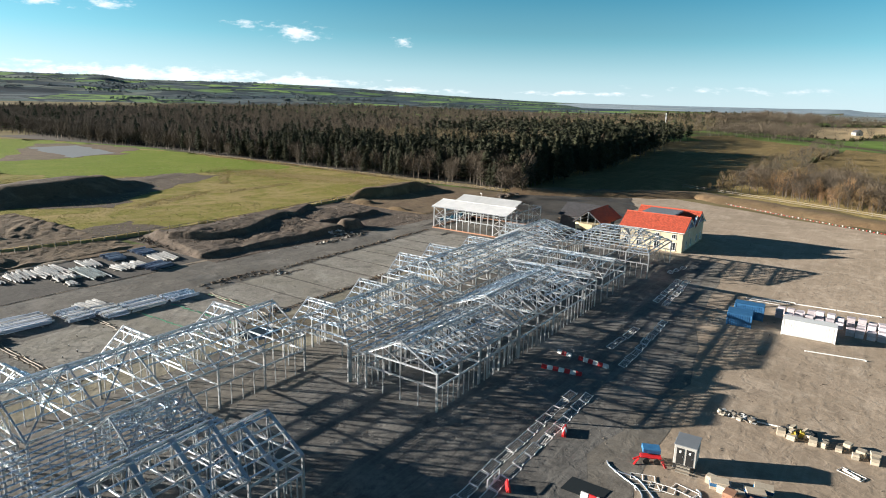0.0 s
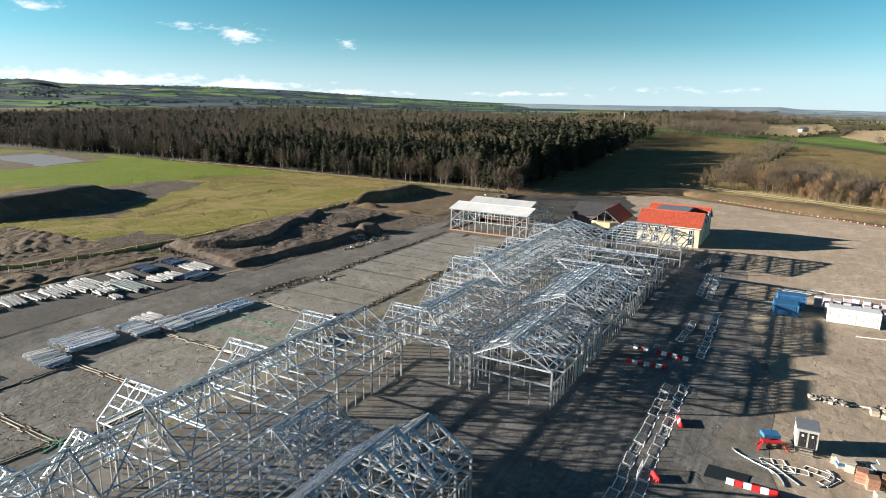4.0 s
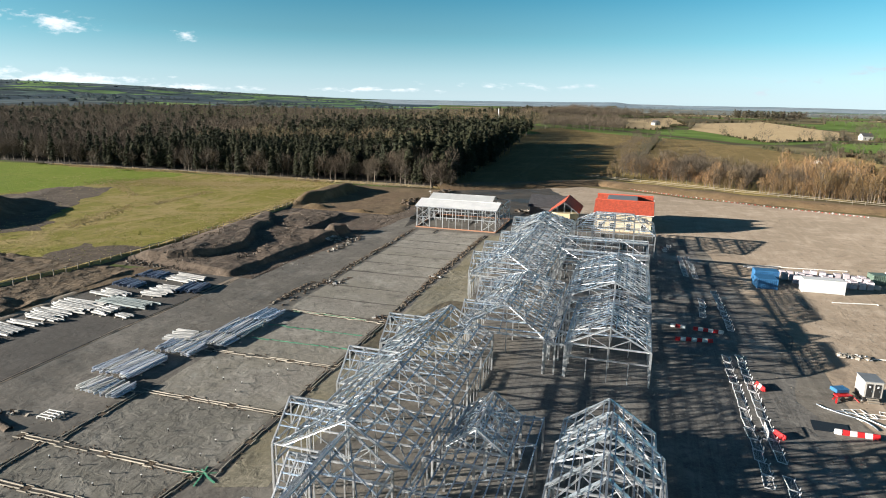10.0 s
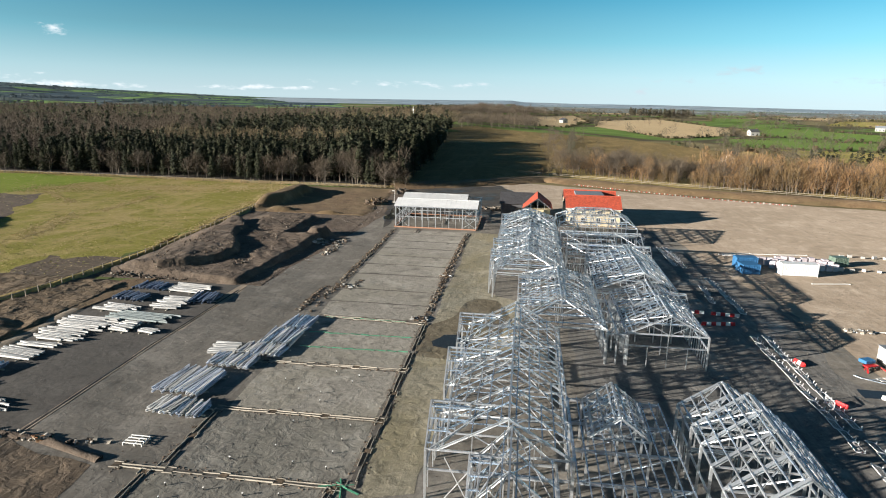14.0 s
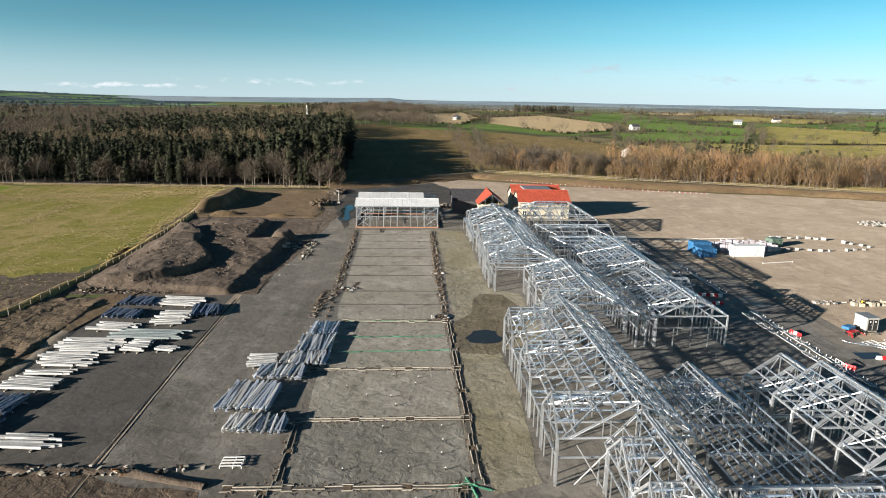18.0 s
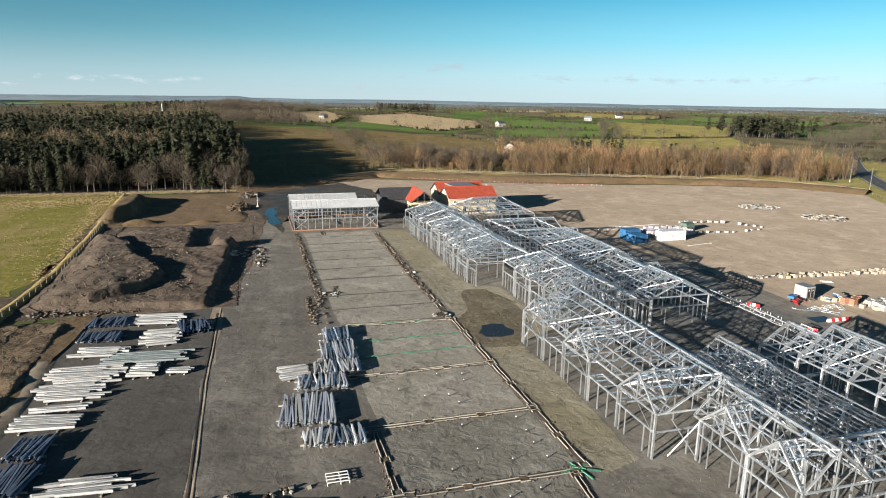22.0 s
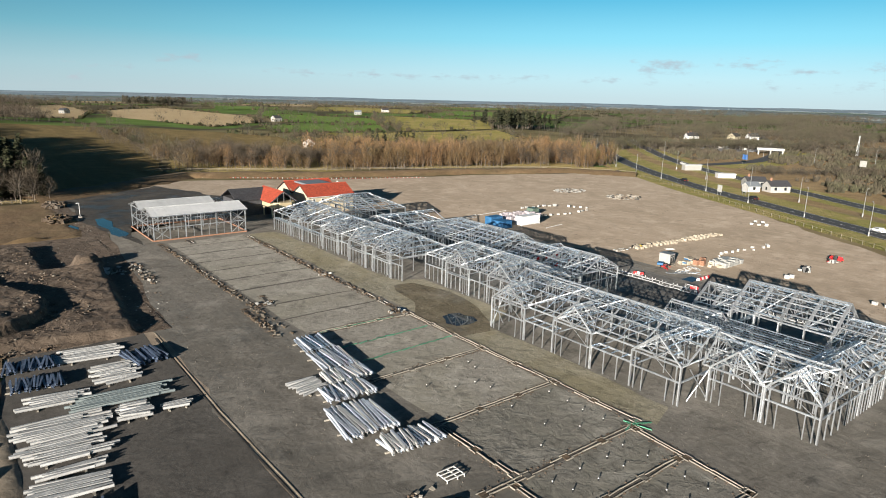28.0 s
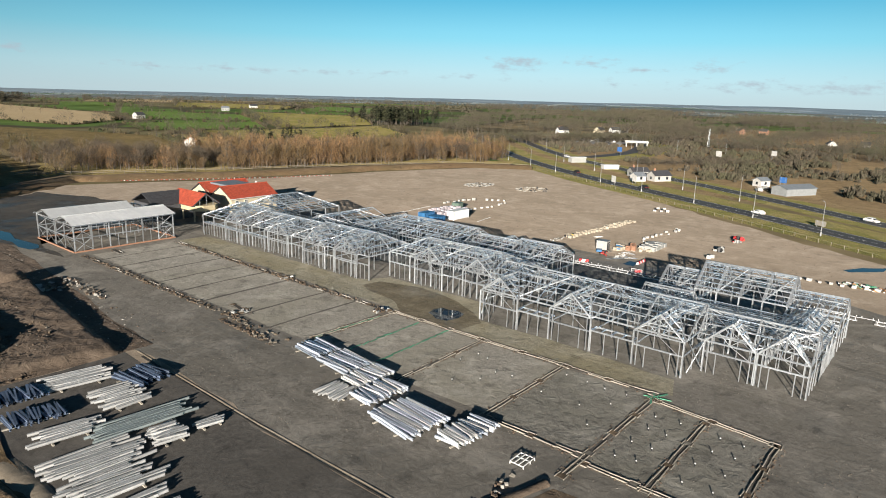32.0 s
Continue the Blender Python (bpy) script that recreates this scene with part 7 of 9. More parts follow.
# ---- stacked steel ----
def bundle(x0, x1, y0, y1, n, along, tone, turn=0.0, layers=1, ragged=0.8, label="", seed=1, sec="I"):
    """Steel beams laid side by side on timber bearers. along: the way the beams lie."""
    rng = random.Random(seed)
    n = int(n * (1.35 if sec == "I" else 1.75))
    cx, cy = (x0 + x1) / 2, (y0 + y1) / 2
    t = thing("steel_bundle", cx, cy, 0, turn, label, "steel stack", "stacks of steel on the ground")
    w, h = (x1 - x0, y1 - y0)
    m = t.matrix_basis
    length, span = (w, h) if along == "x" else (h, w)

    def at(u, v, z):
        return m @ Vector((u, v, z) if along == "x" else (v, u, z))

    for f in (-0.28, 0.28):
        member("bearer", at(length * f, -span / 2 - 0.35, 0.10), at(length * f + rng.uniform(-.2, .2), span / 2 + 0.35, 0.10), "B", 0.18, 0.16, t, "timber")
    pitch = span / n
    for k in range(layers):
        for i in range(n - k):
            v = -span / 2 + pitch * (i + 0.5 + 0.5 * k) + rng.uniform(-.08, .08)
            a, b = -length / 2 + rng.uniform(-1.3 * ragged, ragged), length / 2 + rng.uniform(-ragged, 1.3 * ragged)
            if k and rng.random() < 0.25:
                continue
            skew = rng.uniform(-.28, .28)
            mat = tone if isinstance(tone, str) else rng.choice(tone)
            member("steel_beam", at(a, v - skew, 0.33 + 0.26 * k), at(b, v + skew, 0.33 + 0.26 * k), sec, pitch * rng.uniform(0.5, 0.78), 0.27, t, mat)
    return t


WHITE_LABEL, BLUE_LABEL, GREY_LABEL = "white primed steel beams laid out on bearers", "blue-grey steel members strapped in a stack", "long grey-green steel beams laid in a stack"
bundle(-122.6, -115.6, 72.3, 76.6, 11, "x", "beam", -8, 1, 1.1, WHITE_LABEL, 1)
bundle(-128.4, -122.4, 72.6, 76.0, 14, "y", "deepblue", -6, 2, 0.3, BLUE_LABEL, 2)
bundle(-128.3, -122.9, 66.4, 69.6, 13, "y", "deepblue", -8, 2, 0.3, BLUE_LABEL, 3)
bundle(-127.4, -121.9, 61.0, 64.0, 7, "x", "beam", -6, 1, 0.9, WHITE_LABEL, 4)
bundle(-119.6, -115.6, 63.4, 69.4, 14, "x", "beam", -4, 1, 0.7, WHITE_LABEL, 5)
bundle(-123.0, -113.8, 57.6, 61.0, 9, "x", "greysteel", -6, 1, 1.0, GREY_LABEL, 6)
bundle(-119.6, -116.6, 53.0, 56.8, 8, "x", "beam", -6, 2, 0.3, WHITE_LABEL, 7)
bundle(-115.6, -112.6, 53.2, 54.6, 4, "x", "beam", -6, 1, 0.3, WHITE_LABEL, 8)
bundle(-128.2, -122.0, 48.3, 57.6, 22, "x", "beam", -4, 1, 1.3, WHITE_LABEL, 9)
bundle(-127.6, -123.4, 45.7, 47.1, 4, "x", "beam", -6, 1, 0.8, WHITE_LABEL, 10)
bundle(-129.2, -122.9, 41.6, 44.8, 8, "x", "beam", -6, 1, 0.2, WHITE_LABEL, 11)
bundle(-127.6, -124.3, 35.9, 39.6, 10, "y", ("deepblue", "deepblue", "galv"), -10, 2, 0.4, BLUE_LABEL, 12)
bundle(-127.6, -124.2, 29.8, 34.6, 9, "y", "deepblue", -8, 2, 0.4, BLUE_LABEL, 13)
bundle(-122.6, -116.5, 28.6, 31.3, 8, "x", "beam", -2, 1, 1.2, WHITE_LABEL, 14)
bundle(-115.6, -111.2, 67.4, 71.8, 9, "y", "deepblue", 8, 2, 0.6, BLUE_LABEL, 15)
MIX = ("bluesteel", "beam", "bluesteel", "white", "galv")
bundle(-95.8, -91.7, 58.9, 63.6, 9, "y", ("bluesteel", "galv", "bluesteel"), -4, 2, 0.3, BLUE_LABEL, 16, "C")
bundle(-96.6, -91.8, 52.2, 57.8, 10, "y", MIX, -4, 2, 0.3, "silver and blue steel sections in a stack", 17, "C")
bundle(-97.9, -91.8, 48.2, 51.6, 13, "y", ("bluesteel", "beam", "white"), -4, 2, 0.2, "silver steel sections in a stack", 18, "C")
bundle(-102.0, -98.4, 47.9, 51.6, 9, "x", "beam", 4, 1, 0.3, "white beams laid beside a silver stack", 19)
bundle(-100.2, -94.2, 44.2, 47.6, 11, "y", MIX, -6, 2, 0.3, "silver and blue steel sections in a stack", 20, "C")
bundle(-102.4, -96.4, 36.2, 42.4, 13, "y", ("bluesteel", "bluesteel", "beam", "white"), -6, 2, 0.6, "long silver and blue steel sections in a stack", 21, "C")
bundle(-100.4, -94.2, 31.2, 34.4, 12, "y", MIX, -6, 2, 0.3, "silver and blue steel sections in a stack", 22, "C")


def trestle(x, y, turn):
    t = thing("steel_trestle", x, y, 0, turn, "small white tubular trestle lying on the ground", "trestle")
    m = t.matrix_basis
    for v in (-0.75, -0.25, 0.25, 0.75):
        member("rail", m @ Vector((-1.0, v, 0.35)), m @ Vector((1.0, v, 0.35)), "B", 0.08, 0.08, t, "white")
    for u in (-1.0, 0.2, 1.0):
        member("crossbar", m @ Vector((u, -0.75, 0.28)), m @ Vector((u, 0.75, 0.28)), "B", 0.08, 0.08, t, "white")
        for v in (-0.75, 0.75):
            member("leg", m @ Vector((u, v, 0)), m @ Vector((u, v, 0.3)), "B", 0.07, 0.07, t, "white")


trestle(-98.0, 25.6, 0)


# ---- fences ----
def fence(name, line, spacing, h, rails, material, label, group="", w=0.12):
    t = thing(name, line[0][0], line[0][1], 0, 0, label, "fence", group)
    for (xa, ya), (xb, yb) in zip(line, line[1:]):
        n = max(1, round(math.hypot(xb - xa, yb - ya) / spacing))
        for i in range(n):
            p, q = (xa + (xb - xa) * i / n, ya + (yb - ya) * i / n), (xa + (xb - xa) * (i + 1) / n, ya + (yb - ya) * (i + 1) / n)
            member("post", (*p, 0), (*p, h), "B", w, w, t, material)
            for z, rw in rails:
                member("rail", (*p, z), (*q, z), "B", rw, rw * 1.6, t, material)
    return t


fence("post_fence", [(-144.6, 205), (-141.0, 143), (-139.6, 106), (-140.8, 88), (-142.2, 70), (-146, 40)], 2.6, 1.5, ((1.25, 0.06),), "wood", "weathered post and wire fence along the meadow")
fence("post_fence", [(-144.6, 206.5), (-128, 207.5), (-113, 208.5)], 2.6, 1.2, ((1.1, 0.07), (0.6, 0.07)), "wood", "weathered post and rail fence below the wood")
fence("post_fence", [(-146, 207), (-230, 211), (-300, 209)], 4.0, 1.2, ((1.0, 0.06),), "wood", "thin post fence below the wood")
fence("rail_fence", [(-64, 272), (-30, 257), (5, 242), (60, 222), (104, 204), (124, 178), (128, 168)], 3.8, 1.5, ((1.4, 0.09), (0.8, 0.09)), "wood", "pale timber rail fence along the earth bank")
fence("rail_fence", [(122, 160), (104, 128), (84, 97), (69, 73), (54, 50), (43, 31), (30, 12), (16, -8)], 3.8, 1.2, ((1.0, 0.03),), "wood", "post fence between the yard and the road verge", "", 0.09)


def crowd_barrier():
    t = thing("crowd_barrier", -24.4, 46, 0, 90, "galvanised crowd control barrier standing in a line", "barrier", "crowd barriers beside the access road")
    bm = bmesh.new()
    for z in (0.12, 1.05):
        cyl(bm, (-1.1, 0, z), (1.1, 0, z), 0.05, sides=6)
    for x in (-1.1, 1.1):
        cyl(bm, (x, 0, 0.1), (x, 0, 1.07), 0.05, sides=6)
    part("frame", bm, M_BARRIER, t)
    bm = bmesh.new()
    for i in range(9):
        x = -0.9 + i * 0.225
        cyl(bm, (x, 0, 0.12), (x, 0, 1.05), 0.012, sides=4)
    tagged(part("infill", bm, M_BARRIER, t), kind="stuff")
    for x in (-0.8, 0.8):
        bm = bmesh.new()
        box(bm, (x, 0, 0.06), (0.09, 0.7, 0.07), bevel=0.01)
        part("foot", bm, M_BARRIER, t)
    return t


def barrier_rows():
    base = crowd_barrier()
    rng = random.Random(9)
    rows = [((-25.0, 3.0), (-25.3, 68.0)), ((-23.1, 3.0), (-23.5, 68.6)), ((-26.7, 84.0), (-26.2, 95.0)), ((-23.1, 79.0), (-23.6, 101.0)), ((-27.7, 110.0), (-28.1, 127.2)), ((-25.9, 109.0), (-26.5, 127.6)), ((-31.5, 131.0), (-29.5, 139.0))]
    for (xa, ya), (xb, yb) in rows:
        n = int(math.hypot(xb - xa, yb - ya) / 2.3)
        for i in range(n):
            f = (i + 0.5) / n
            if rng.random() < 0.04 or (i == 0 and ya == 3.0 and xa == -24.6):
                continue
            copy_thing(base, pose(xa + (xb - xa) * f + rng.uniform(-.12, .12), ya + (yb - ya) * f, 0, rng.uniform(-84, -72), 0, 90 + rng.uniform(-4, 4)))


barrier_rows()


def water_barrier(red):
    t = thing("water_barrier", 0, 0, 0, 0, "red plastic road barrier block" if red else "white plastic road barrier block", "barrier", "red and white road barriers")
    bm = bmesh.new()
    prof = [(-0.24, 0.0), (0.24, 0.0), (0.24, 0.22), (0.11, 0.42), (0.08, 0.66), (-0.08, 0.66), (-0.11, 0.42), (-0.24, 0.22)]
    ends = [[bm.verts.new((x, y * 0.9, z * 0.85)) for y, z in prof] for x in (-0.34, 0.34)]
    bm.faces.new(ends[0]), bm.faces.new(ends[1][::-1])
    for i in range(8):
        bm.faces.new((ends[0][i], ends[1][i], ends[1][(i + 1) % 8], ends[0][(i + 1) % 8]))
    bmesh.ops.recalc_face_normals(bm, faces=bm.faces[:])
    part("body", bm, M_REDPLASTIC if red else M_PAINT, t)
    bm = bmesh.new()
    cyl(bm, (0.36, 0, 0.1), (0.36, 0, 0.52), 0.05, sides=6)
    part("hinge_pin", bm, M_REDPLASTIC if red else M_PAINT, t)
    return t


def barrier_chains():
    pair = [water_barrier(True), water_barrier(False)]
    used = [False, False]
    rng = random.Random(4)

    def put(k, m):
        if not used[k]:
            used[k] = True
            pair[k].matrix_basis = m
        else:
            copy_thing(pair[k], m)

    chains = [((-32.2, 72.4), (-26.9, 73.1), 0), ((-29.3, 77.9), (-25.0, 77.4), 0), ((-17.2, 49.0), (-12.9, 49.0), 1), ((-23.2, 59.4), (-22.6, 57.6), 0), ((-23.4, 46.8), (-22.6, 45.6), 0), ((-32.6, 78.4), (-30.4, 78.0), 1)]
    for (xa, ya), (xb, yb), k in chains:
        d = math.hypot(xb - xa, yb - ya)
        n = max(1, round(d / 0.74))
        a = math.degrees(math.atan2(yb - ya, xb - xa))
        for i in range(n):
            f = (i + 0.5) / n
            put(k % 2, pose(xa + (xb - xa) * f, ya + (yb - ya) * f, 0, 0, 0, a + rng.uniform(-6, 6)))
            if n > 2:
                k += 1


def marker_blocks():
    """Small red and white blocks in a long line below the bank."""
    pair = []
    for mt, lb in ((M_REDPLASTIC, "small red plastic marker block"), (M_PAINT, "small white plastic marker block")):
        t = thing("marker_block", 0, 0, 0, 0, lb, "marker", "red and white markers below the bank")
        bm = bmesh.new()
        box(bm, (0, 0, 0.17), (0.26, 0.22, 0.34), bevel=0.04)
        part("body", bm, mt, t)
        pair.append(Stack(t))
    line = [(-50, 243), (-20, 226), (5, 213), (32, 203)]
    for (xa, ya), (xb, yb) in zip(line, line[1:]):
        n = int(math.hypot(xb - xa, yb - ya) / 0.95)
        a = math.degrees(math.atan2(yb - ya, xb - xa))
        for i in range(n):
            pair[i % 2].put(xa + (xb - xa) * i / n, ya + (yb - ya) * i / n, 0, a)



barrier_chains()


# ---- yard clutter ----
def cabin():
    t = thing("site_cabin", -10.9, 60.0, 0, 4, "small white site cabin with two dark doors on a dark base", "cabin")
    bm = bmesh.new()
    box(bm, (0, 0, 0.38), (2.3, 2.9, 0.55), bevel=0.03)
    part("base", bm, M_BLACK, t)
    bm = bmesh.new()
    box(bm, (0, 0, 1.85), (2.4, 3.0, 2.35), bevel=0.04)
    part("body", bm, M_DULLWHITE, t)
    bm = bmesh.new()
    box(bm, (0, 0, 3.06), (2.55, 3.15, 0.1), bevel=0.02)
    part("roof", bm, M_LEAD, t)
    for x in (-0.52, 0.52):
        bm = bmesh.new()
        box(bm, (x, -1.52, 1.72), (0.78, 0.06, 1.95), bevel=0.015)
        d = part("door", bm, M_BLACK, t, "dark door")
        bm = bmesh.new()
        box(bm, (x + 0.28, -1.57, 1.7), (0.05, 0.05, 0.16))
        part("handle", bm, M_GALV, d)
        bm = bmesh.new()
        box(bm, (x, -1.555, 2.3), (0.22, 0.02, 0.3))
        part("vent", bm, M_PAINT, d)
    for i in range(3):
        bm = bmesh.new()
        box(bm, (0, -1.75 - 0.28 * i, 0.58 - 0.19 * i), (1.5, 0.28, 0.07))
        part("step", bm, M_TIMBER, t)
    for x in (-1.1, 1.1):
        for y in (-1.3, 1.3):
            bm = bmesh.new()
            cyl(bm, (x, y, 0), (x, y, 0.2), 0.09)
            part("foot", bm, M_GALV, t)
    t.scale = (0.84, 0.84, 0.84)


def trailer():
    t = thing("plant_trailer", -13.9, 58.6, 0, 24, "low red trailer with a blue tray", "trailer")
    bm = bmesh.new()
    box(bm, (0, 0, 0.5), (2.0, 0.8, 0.14), bevel=0.03)
    part("chassis", bm, M_REDPLASTIC, t)
    bm = bmesh.new()
    box(bm, (0.1, 0.75, 0.9), (1.7, 1.2, 0.45), bevel=0.05)
    part("tray", bm, M_BLUE, t, "blue tray")
    for x in (-0.5, 0.5):
        for y in (-0.6, 0.62):
            bm = bmesh.new()
            cyl(bm, (x, y - .09, 0.3), (x, y + .09, 0.3), 0.3, sides=14)
            part("wheel", bm, M_BLACK, t)
    m = t.matrix_basis
    member("drawbar", m @ Vector((-0.9, 0, 0.45)), m @ Vector((-1.7, -0.5, 0.3)), "B", 0.12, 0.12, t, "red")
    member("ramp", m @ Vector((-1.2, -0.5, 0.45)), m @ Vector((-1.7, -1.1, 0.08)), "B", 0.2, 0.06, t, "red")
    member("ramp", m @ Vector((1.0, -0.6, 0.45)), m @ Vector((1.3, -1.2, 0.08)), "B", 0.25, 0.06, t, "red")


def pallet_stack(name, material, label, group, courses=3, w=1.05, d=1.05, h=1.05, split=2):
    t = thing(name, 0, 0, 0, 0, label, "pallet", group)
    bm = bmesh.new()
    box(bm, (0, 0, 0.06), (w * 0.97, d * 0.94, 0.12), bevel=0.02)
    part("pallet", bm, M_TIMBER, t)
    for k in range(courses):
        for i in range(split):
            bm = bmesh.new()
            z = 0.13 + h * (k + 0.5) / courses
            box(bm, (w * ((i + 0.5) / split - 0.5), 0, z), (w / split - 0.02, d - 0.03 * (k % 2), h / courses - 0.02), bevel=0.015)
            part("block", bm, material, t)
    return t


class Stack:
    """One built thing and its copies."""
    def __init__(self, ob):
        self.ob, self.fresh = ob, True

    def put(self, x, y, z=0.0, turn=0.0, s=1.0):
        m = pose(x, y, z, 0, 0, turn) @ Matrix.Diagonal((s, s * (0.8 + 0.4 * ((x * 7.3) % 1)), s * (0.75 + 0.45 * ((y * 5.1) % 1)), 1))
        if self.fresh:
            self.fresh = False
            self.ob.matrix_basis = m
            return self.ob
        return copy_thing(self.ob, m)


def yard():
    rng = random.Random(12)
    cabin()
    trailer()
    blocks = Stack(pallet_stack("block_pallet", M_BLOCK, "pallet of pale yellow building blocks", "pallets of blocks in the yard", 2, 1.1, 1.1, 1.15, 1))
    for i in range(24):
        f = i / 23
        for r in range(2 if i > 1 else 1):
            blocks.put(-4.0 + 32.5 * f + rng.uniform(-.4, .4), 72.0 - 2.2 * f + 1.2 * r + rng.uniform(-.5, .5), 0, rng.uniform(-22, 22), rng.uniform(0.7, 1.05))
    for x, y in ((-7.0, 57.4), (-5.6, 57.0), (-4.9, 53.4), (-3.6, 52.0), (-2.9, 54.2), (-8.2, 58.2)):
        blocks.put(x, y, 0, rng.uniform(-20, 20))
    greys = Stack(pallet_stack("block_pallet", M_CLEAR, "pallet of grey concrete blocks", "pallets of blocks in the yard", 3, 1.15, 1.15, 1.25, 1))
    for i in range(6):
        for r in range(3):
            greys.put(-2.6 + 1.25 * i + rng.uniform(-.1, .1), 51.4 + 1.3 * r + rng.uniform(-.1, .1), 0, rng.uniform(-5, 5))
    bricks = Stack(pallet_stack("block_pallet", M_BRICK, "pallet of orange-red bricks", "pallets of blocks in the yard", 3, 1.0, 1.0, 0.9, 1))
    for x, y in ((-5.4, 54.9), (-4.2, 55.6), (-3.0, 56.2), (-6.2, 55.8)):
        bricks.put(x, y, 0, rng.uniform(-12, 12))
    wraps = Stack(pallet_stack("wrapped_pallet", M_PINK, "tall pallet wrapped in pale pinkish film", "wrapped pallets beside the containers", 2, 1.15, 1.0, 1.6, 1))
    for i in range(11):
        for r in range(3):
            if rng.random() < 0.9:
                wraps.put(-9.4 + 1.42 * i + rng.uniform(-.1, .1), 112.4 + 2.6 * r + rng.uniform(-.2, .2), 0, rng.uniform(-6, 6))
    white = Stack(pallet_stack("white_block", M_DULLWHITE, "dull white concrete block resting on a pallet", "white blocks in the yard", 1, 1.1, 0.75, 0.6, 1))
    ring = [(2.5, 112.6), (10, 113.4), (19.4, 112.0), (31, 114.4), (31, 117.5), (22.5, 126), (10.8, 126.5)]
    for (xa, ya), (xb, yb) in zip(ring, ring[1:]):
        n = max(1, int(math.hypot(xb - xa, yb - ya) / 2.0))
        a = math.degrees(math.atan2(yb - ya, xb - xa))
        for i in range(n):
            if rng.random() < 0.85:
                white.put(xa + (xb - xa) * (i + .5) / n + rng.uniform(-.3, .3), ya + (yb - ya) * (i + .5) / n + rng.uniform(-.3, .3), 0, a + rng.uniform(-35, 35), rng.uniform(0.65, 1.15))
    for i in range(11):
        f = i / 10
        white.put(6 + 22 * f, 57.6 - 1.4 * f + rng.uniform(-.9, .9), 0, rng.uniform(-60, 60), rng.uniform(0.5, 1.1))
    for i in range(9):
        white.put(-4.6 + rng.uniform(-.5, .5) + 0.14 * i, 22.5 - 1.9 * i, 0, 95 + rng.uniform(-40, 40), rng.uniform(0.6, 1.1))
    for x, y, z in ((51.6, 72.8, 0), (52.4, 71.0, 0), (53.0, 69.2, 0), (52.0, 72.0, 0.9), (52.7, 70.2, 0.9), (0, 39.6, 0), (1.2, 39.2, 0)):
        white.put(x, y, z, -70 + rng.uniform(-6, 6))


yard()
marker_blocks()


def container(x, y, w, d, h, turn, material, label):
    t = thing("container", x, y, 0, turn, label, "container", "site containers")
    bm = bmesh.new()
    box(bm, (0, 0, h / 2 + 0.08), (w - 0.12, d - 0.12, h - 0.1))
    part("shell", bm, material, t)
    for side in (-1, 1):
        n = int(w / 0.32)
        bm = bmesh.new()
        for i in range(n):
            box(bm, (-w / 2 + (i + 0.5) * w / n, side * (d / 2 - 0.04), h / 2 + 0.08), (w / n * 0.5, 0.07, h - 0.3))
        tagged(part("corrugation", bm, material, t), kind="stuff")
    for sx in (-1, 1):
        for sy in (-1, 1):
            bm = bmesh.new()
            box(bm, (sx * (w / 2 - 0.06), sy * (d / 2 - 0.06), h / 2 + 0.02), (0.14, 0.14, h + 0.04), bevel=0.02)
            part("corner_post", bm, material, t)
    bm = bmesh.new()
    box(bm, (0, 0, h + 0.06), (w, d, 0.06), bevel=0.02)
    part("roof", bm, material, t)
    for s in (-1, 1):
        bm = bmesh.new()
        box(bm, (-w / 2 + 0.0, s * d * 0.235, h / 2 + 0.05), (0.06, d * 0.44, h - 0.25), bevel=0.01)
        part("door", bm, material, t)
    return t


container(-14.3, 107.6, 3.6, 3.6, 2.0, 6, M_BLUE, "blue steel container in the yard")
container(-13.6, 111.8, 4.4, 2.4, 2.4, 4, M_BLUE, "blue steel container with a yellow edge")
container(-4.6, 107.7, 7.2, 2.5, 2.5, 2, M_WHITE, "white corrugated container in the yard")
container(7.6, 117.6, 3.0, 2.4, 2.0, 10, M_GREENBOX, "dark green steel box in the yard")


def tubes(name, spots, material, label, r=0.09):
    rng = random.Random(len(spots))
    for (xa, ya), (xb, yb) in spots:
        t = thing(name, xa, ya, 0, 0, label, "pipe", "loose pipes and posts on the ground")
        bm = bmesh.new()
        cyl(bm, (0, 0, r), (xb - xa, yb - ya, r * rng.uniform(1, 2)), r, sides=8)
        part("pipe", bm, material, t)
        for f in (0.0, 1.0):
            bm = bmesh.new()
            c = Vector(((xb - xa) * f, (yb - ya) * f, r))
            d = Vector((xb - xa, yb - ya, 0)).normalized() * 0.12
            cyl(bm, c - d, c + d, r * 1.35, sides=8)
            part("collar", bm, material, t)


tubes("pipe", [((-15.7, 123.2), (-9.0, 124.4)), ((-14.8, 124.4), (-8.2, 125.4)), ((-8.0, 125.0), (-2.0, 125.6)), ((-1.6, 125.6), (4.6, 126.2)), ((-15.0, 122.4), (-10.4, 122.6)), ((-7.6, 73.5), (-4.4, 73.8)), ((-4.3, 100.9), (3.0, 102.0)), ((2.0, 68.2), (3.2, 67.3))], M_PAINT, "long white pipe lying on the gravel")


def hose(pts, label):
    cu = bpy.data.curves.new("hose", "CURVE")
    cu.dimensions, cu.bevel_depth, cu.bevel_resolution, cu.resolution_u = "3D", 0.07, 1, 6
    sp = cu.splines.new("NURBS")
    sp.points.add(len(pts) - 1)
    for p, q in zip(sp.points, pts):
        p.co = (*q, 0.09, 1)
    sp.use_endpoint_u, sp.order_u = True, 4
    cu.materials.append(M_GALV)
    ob = new("hose", cu)
    return tagged(ob, label, "hose", "hoses on the ground")


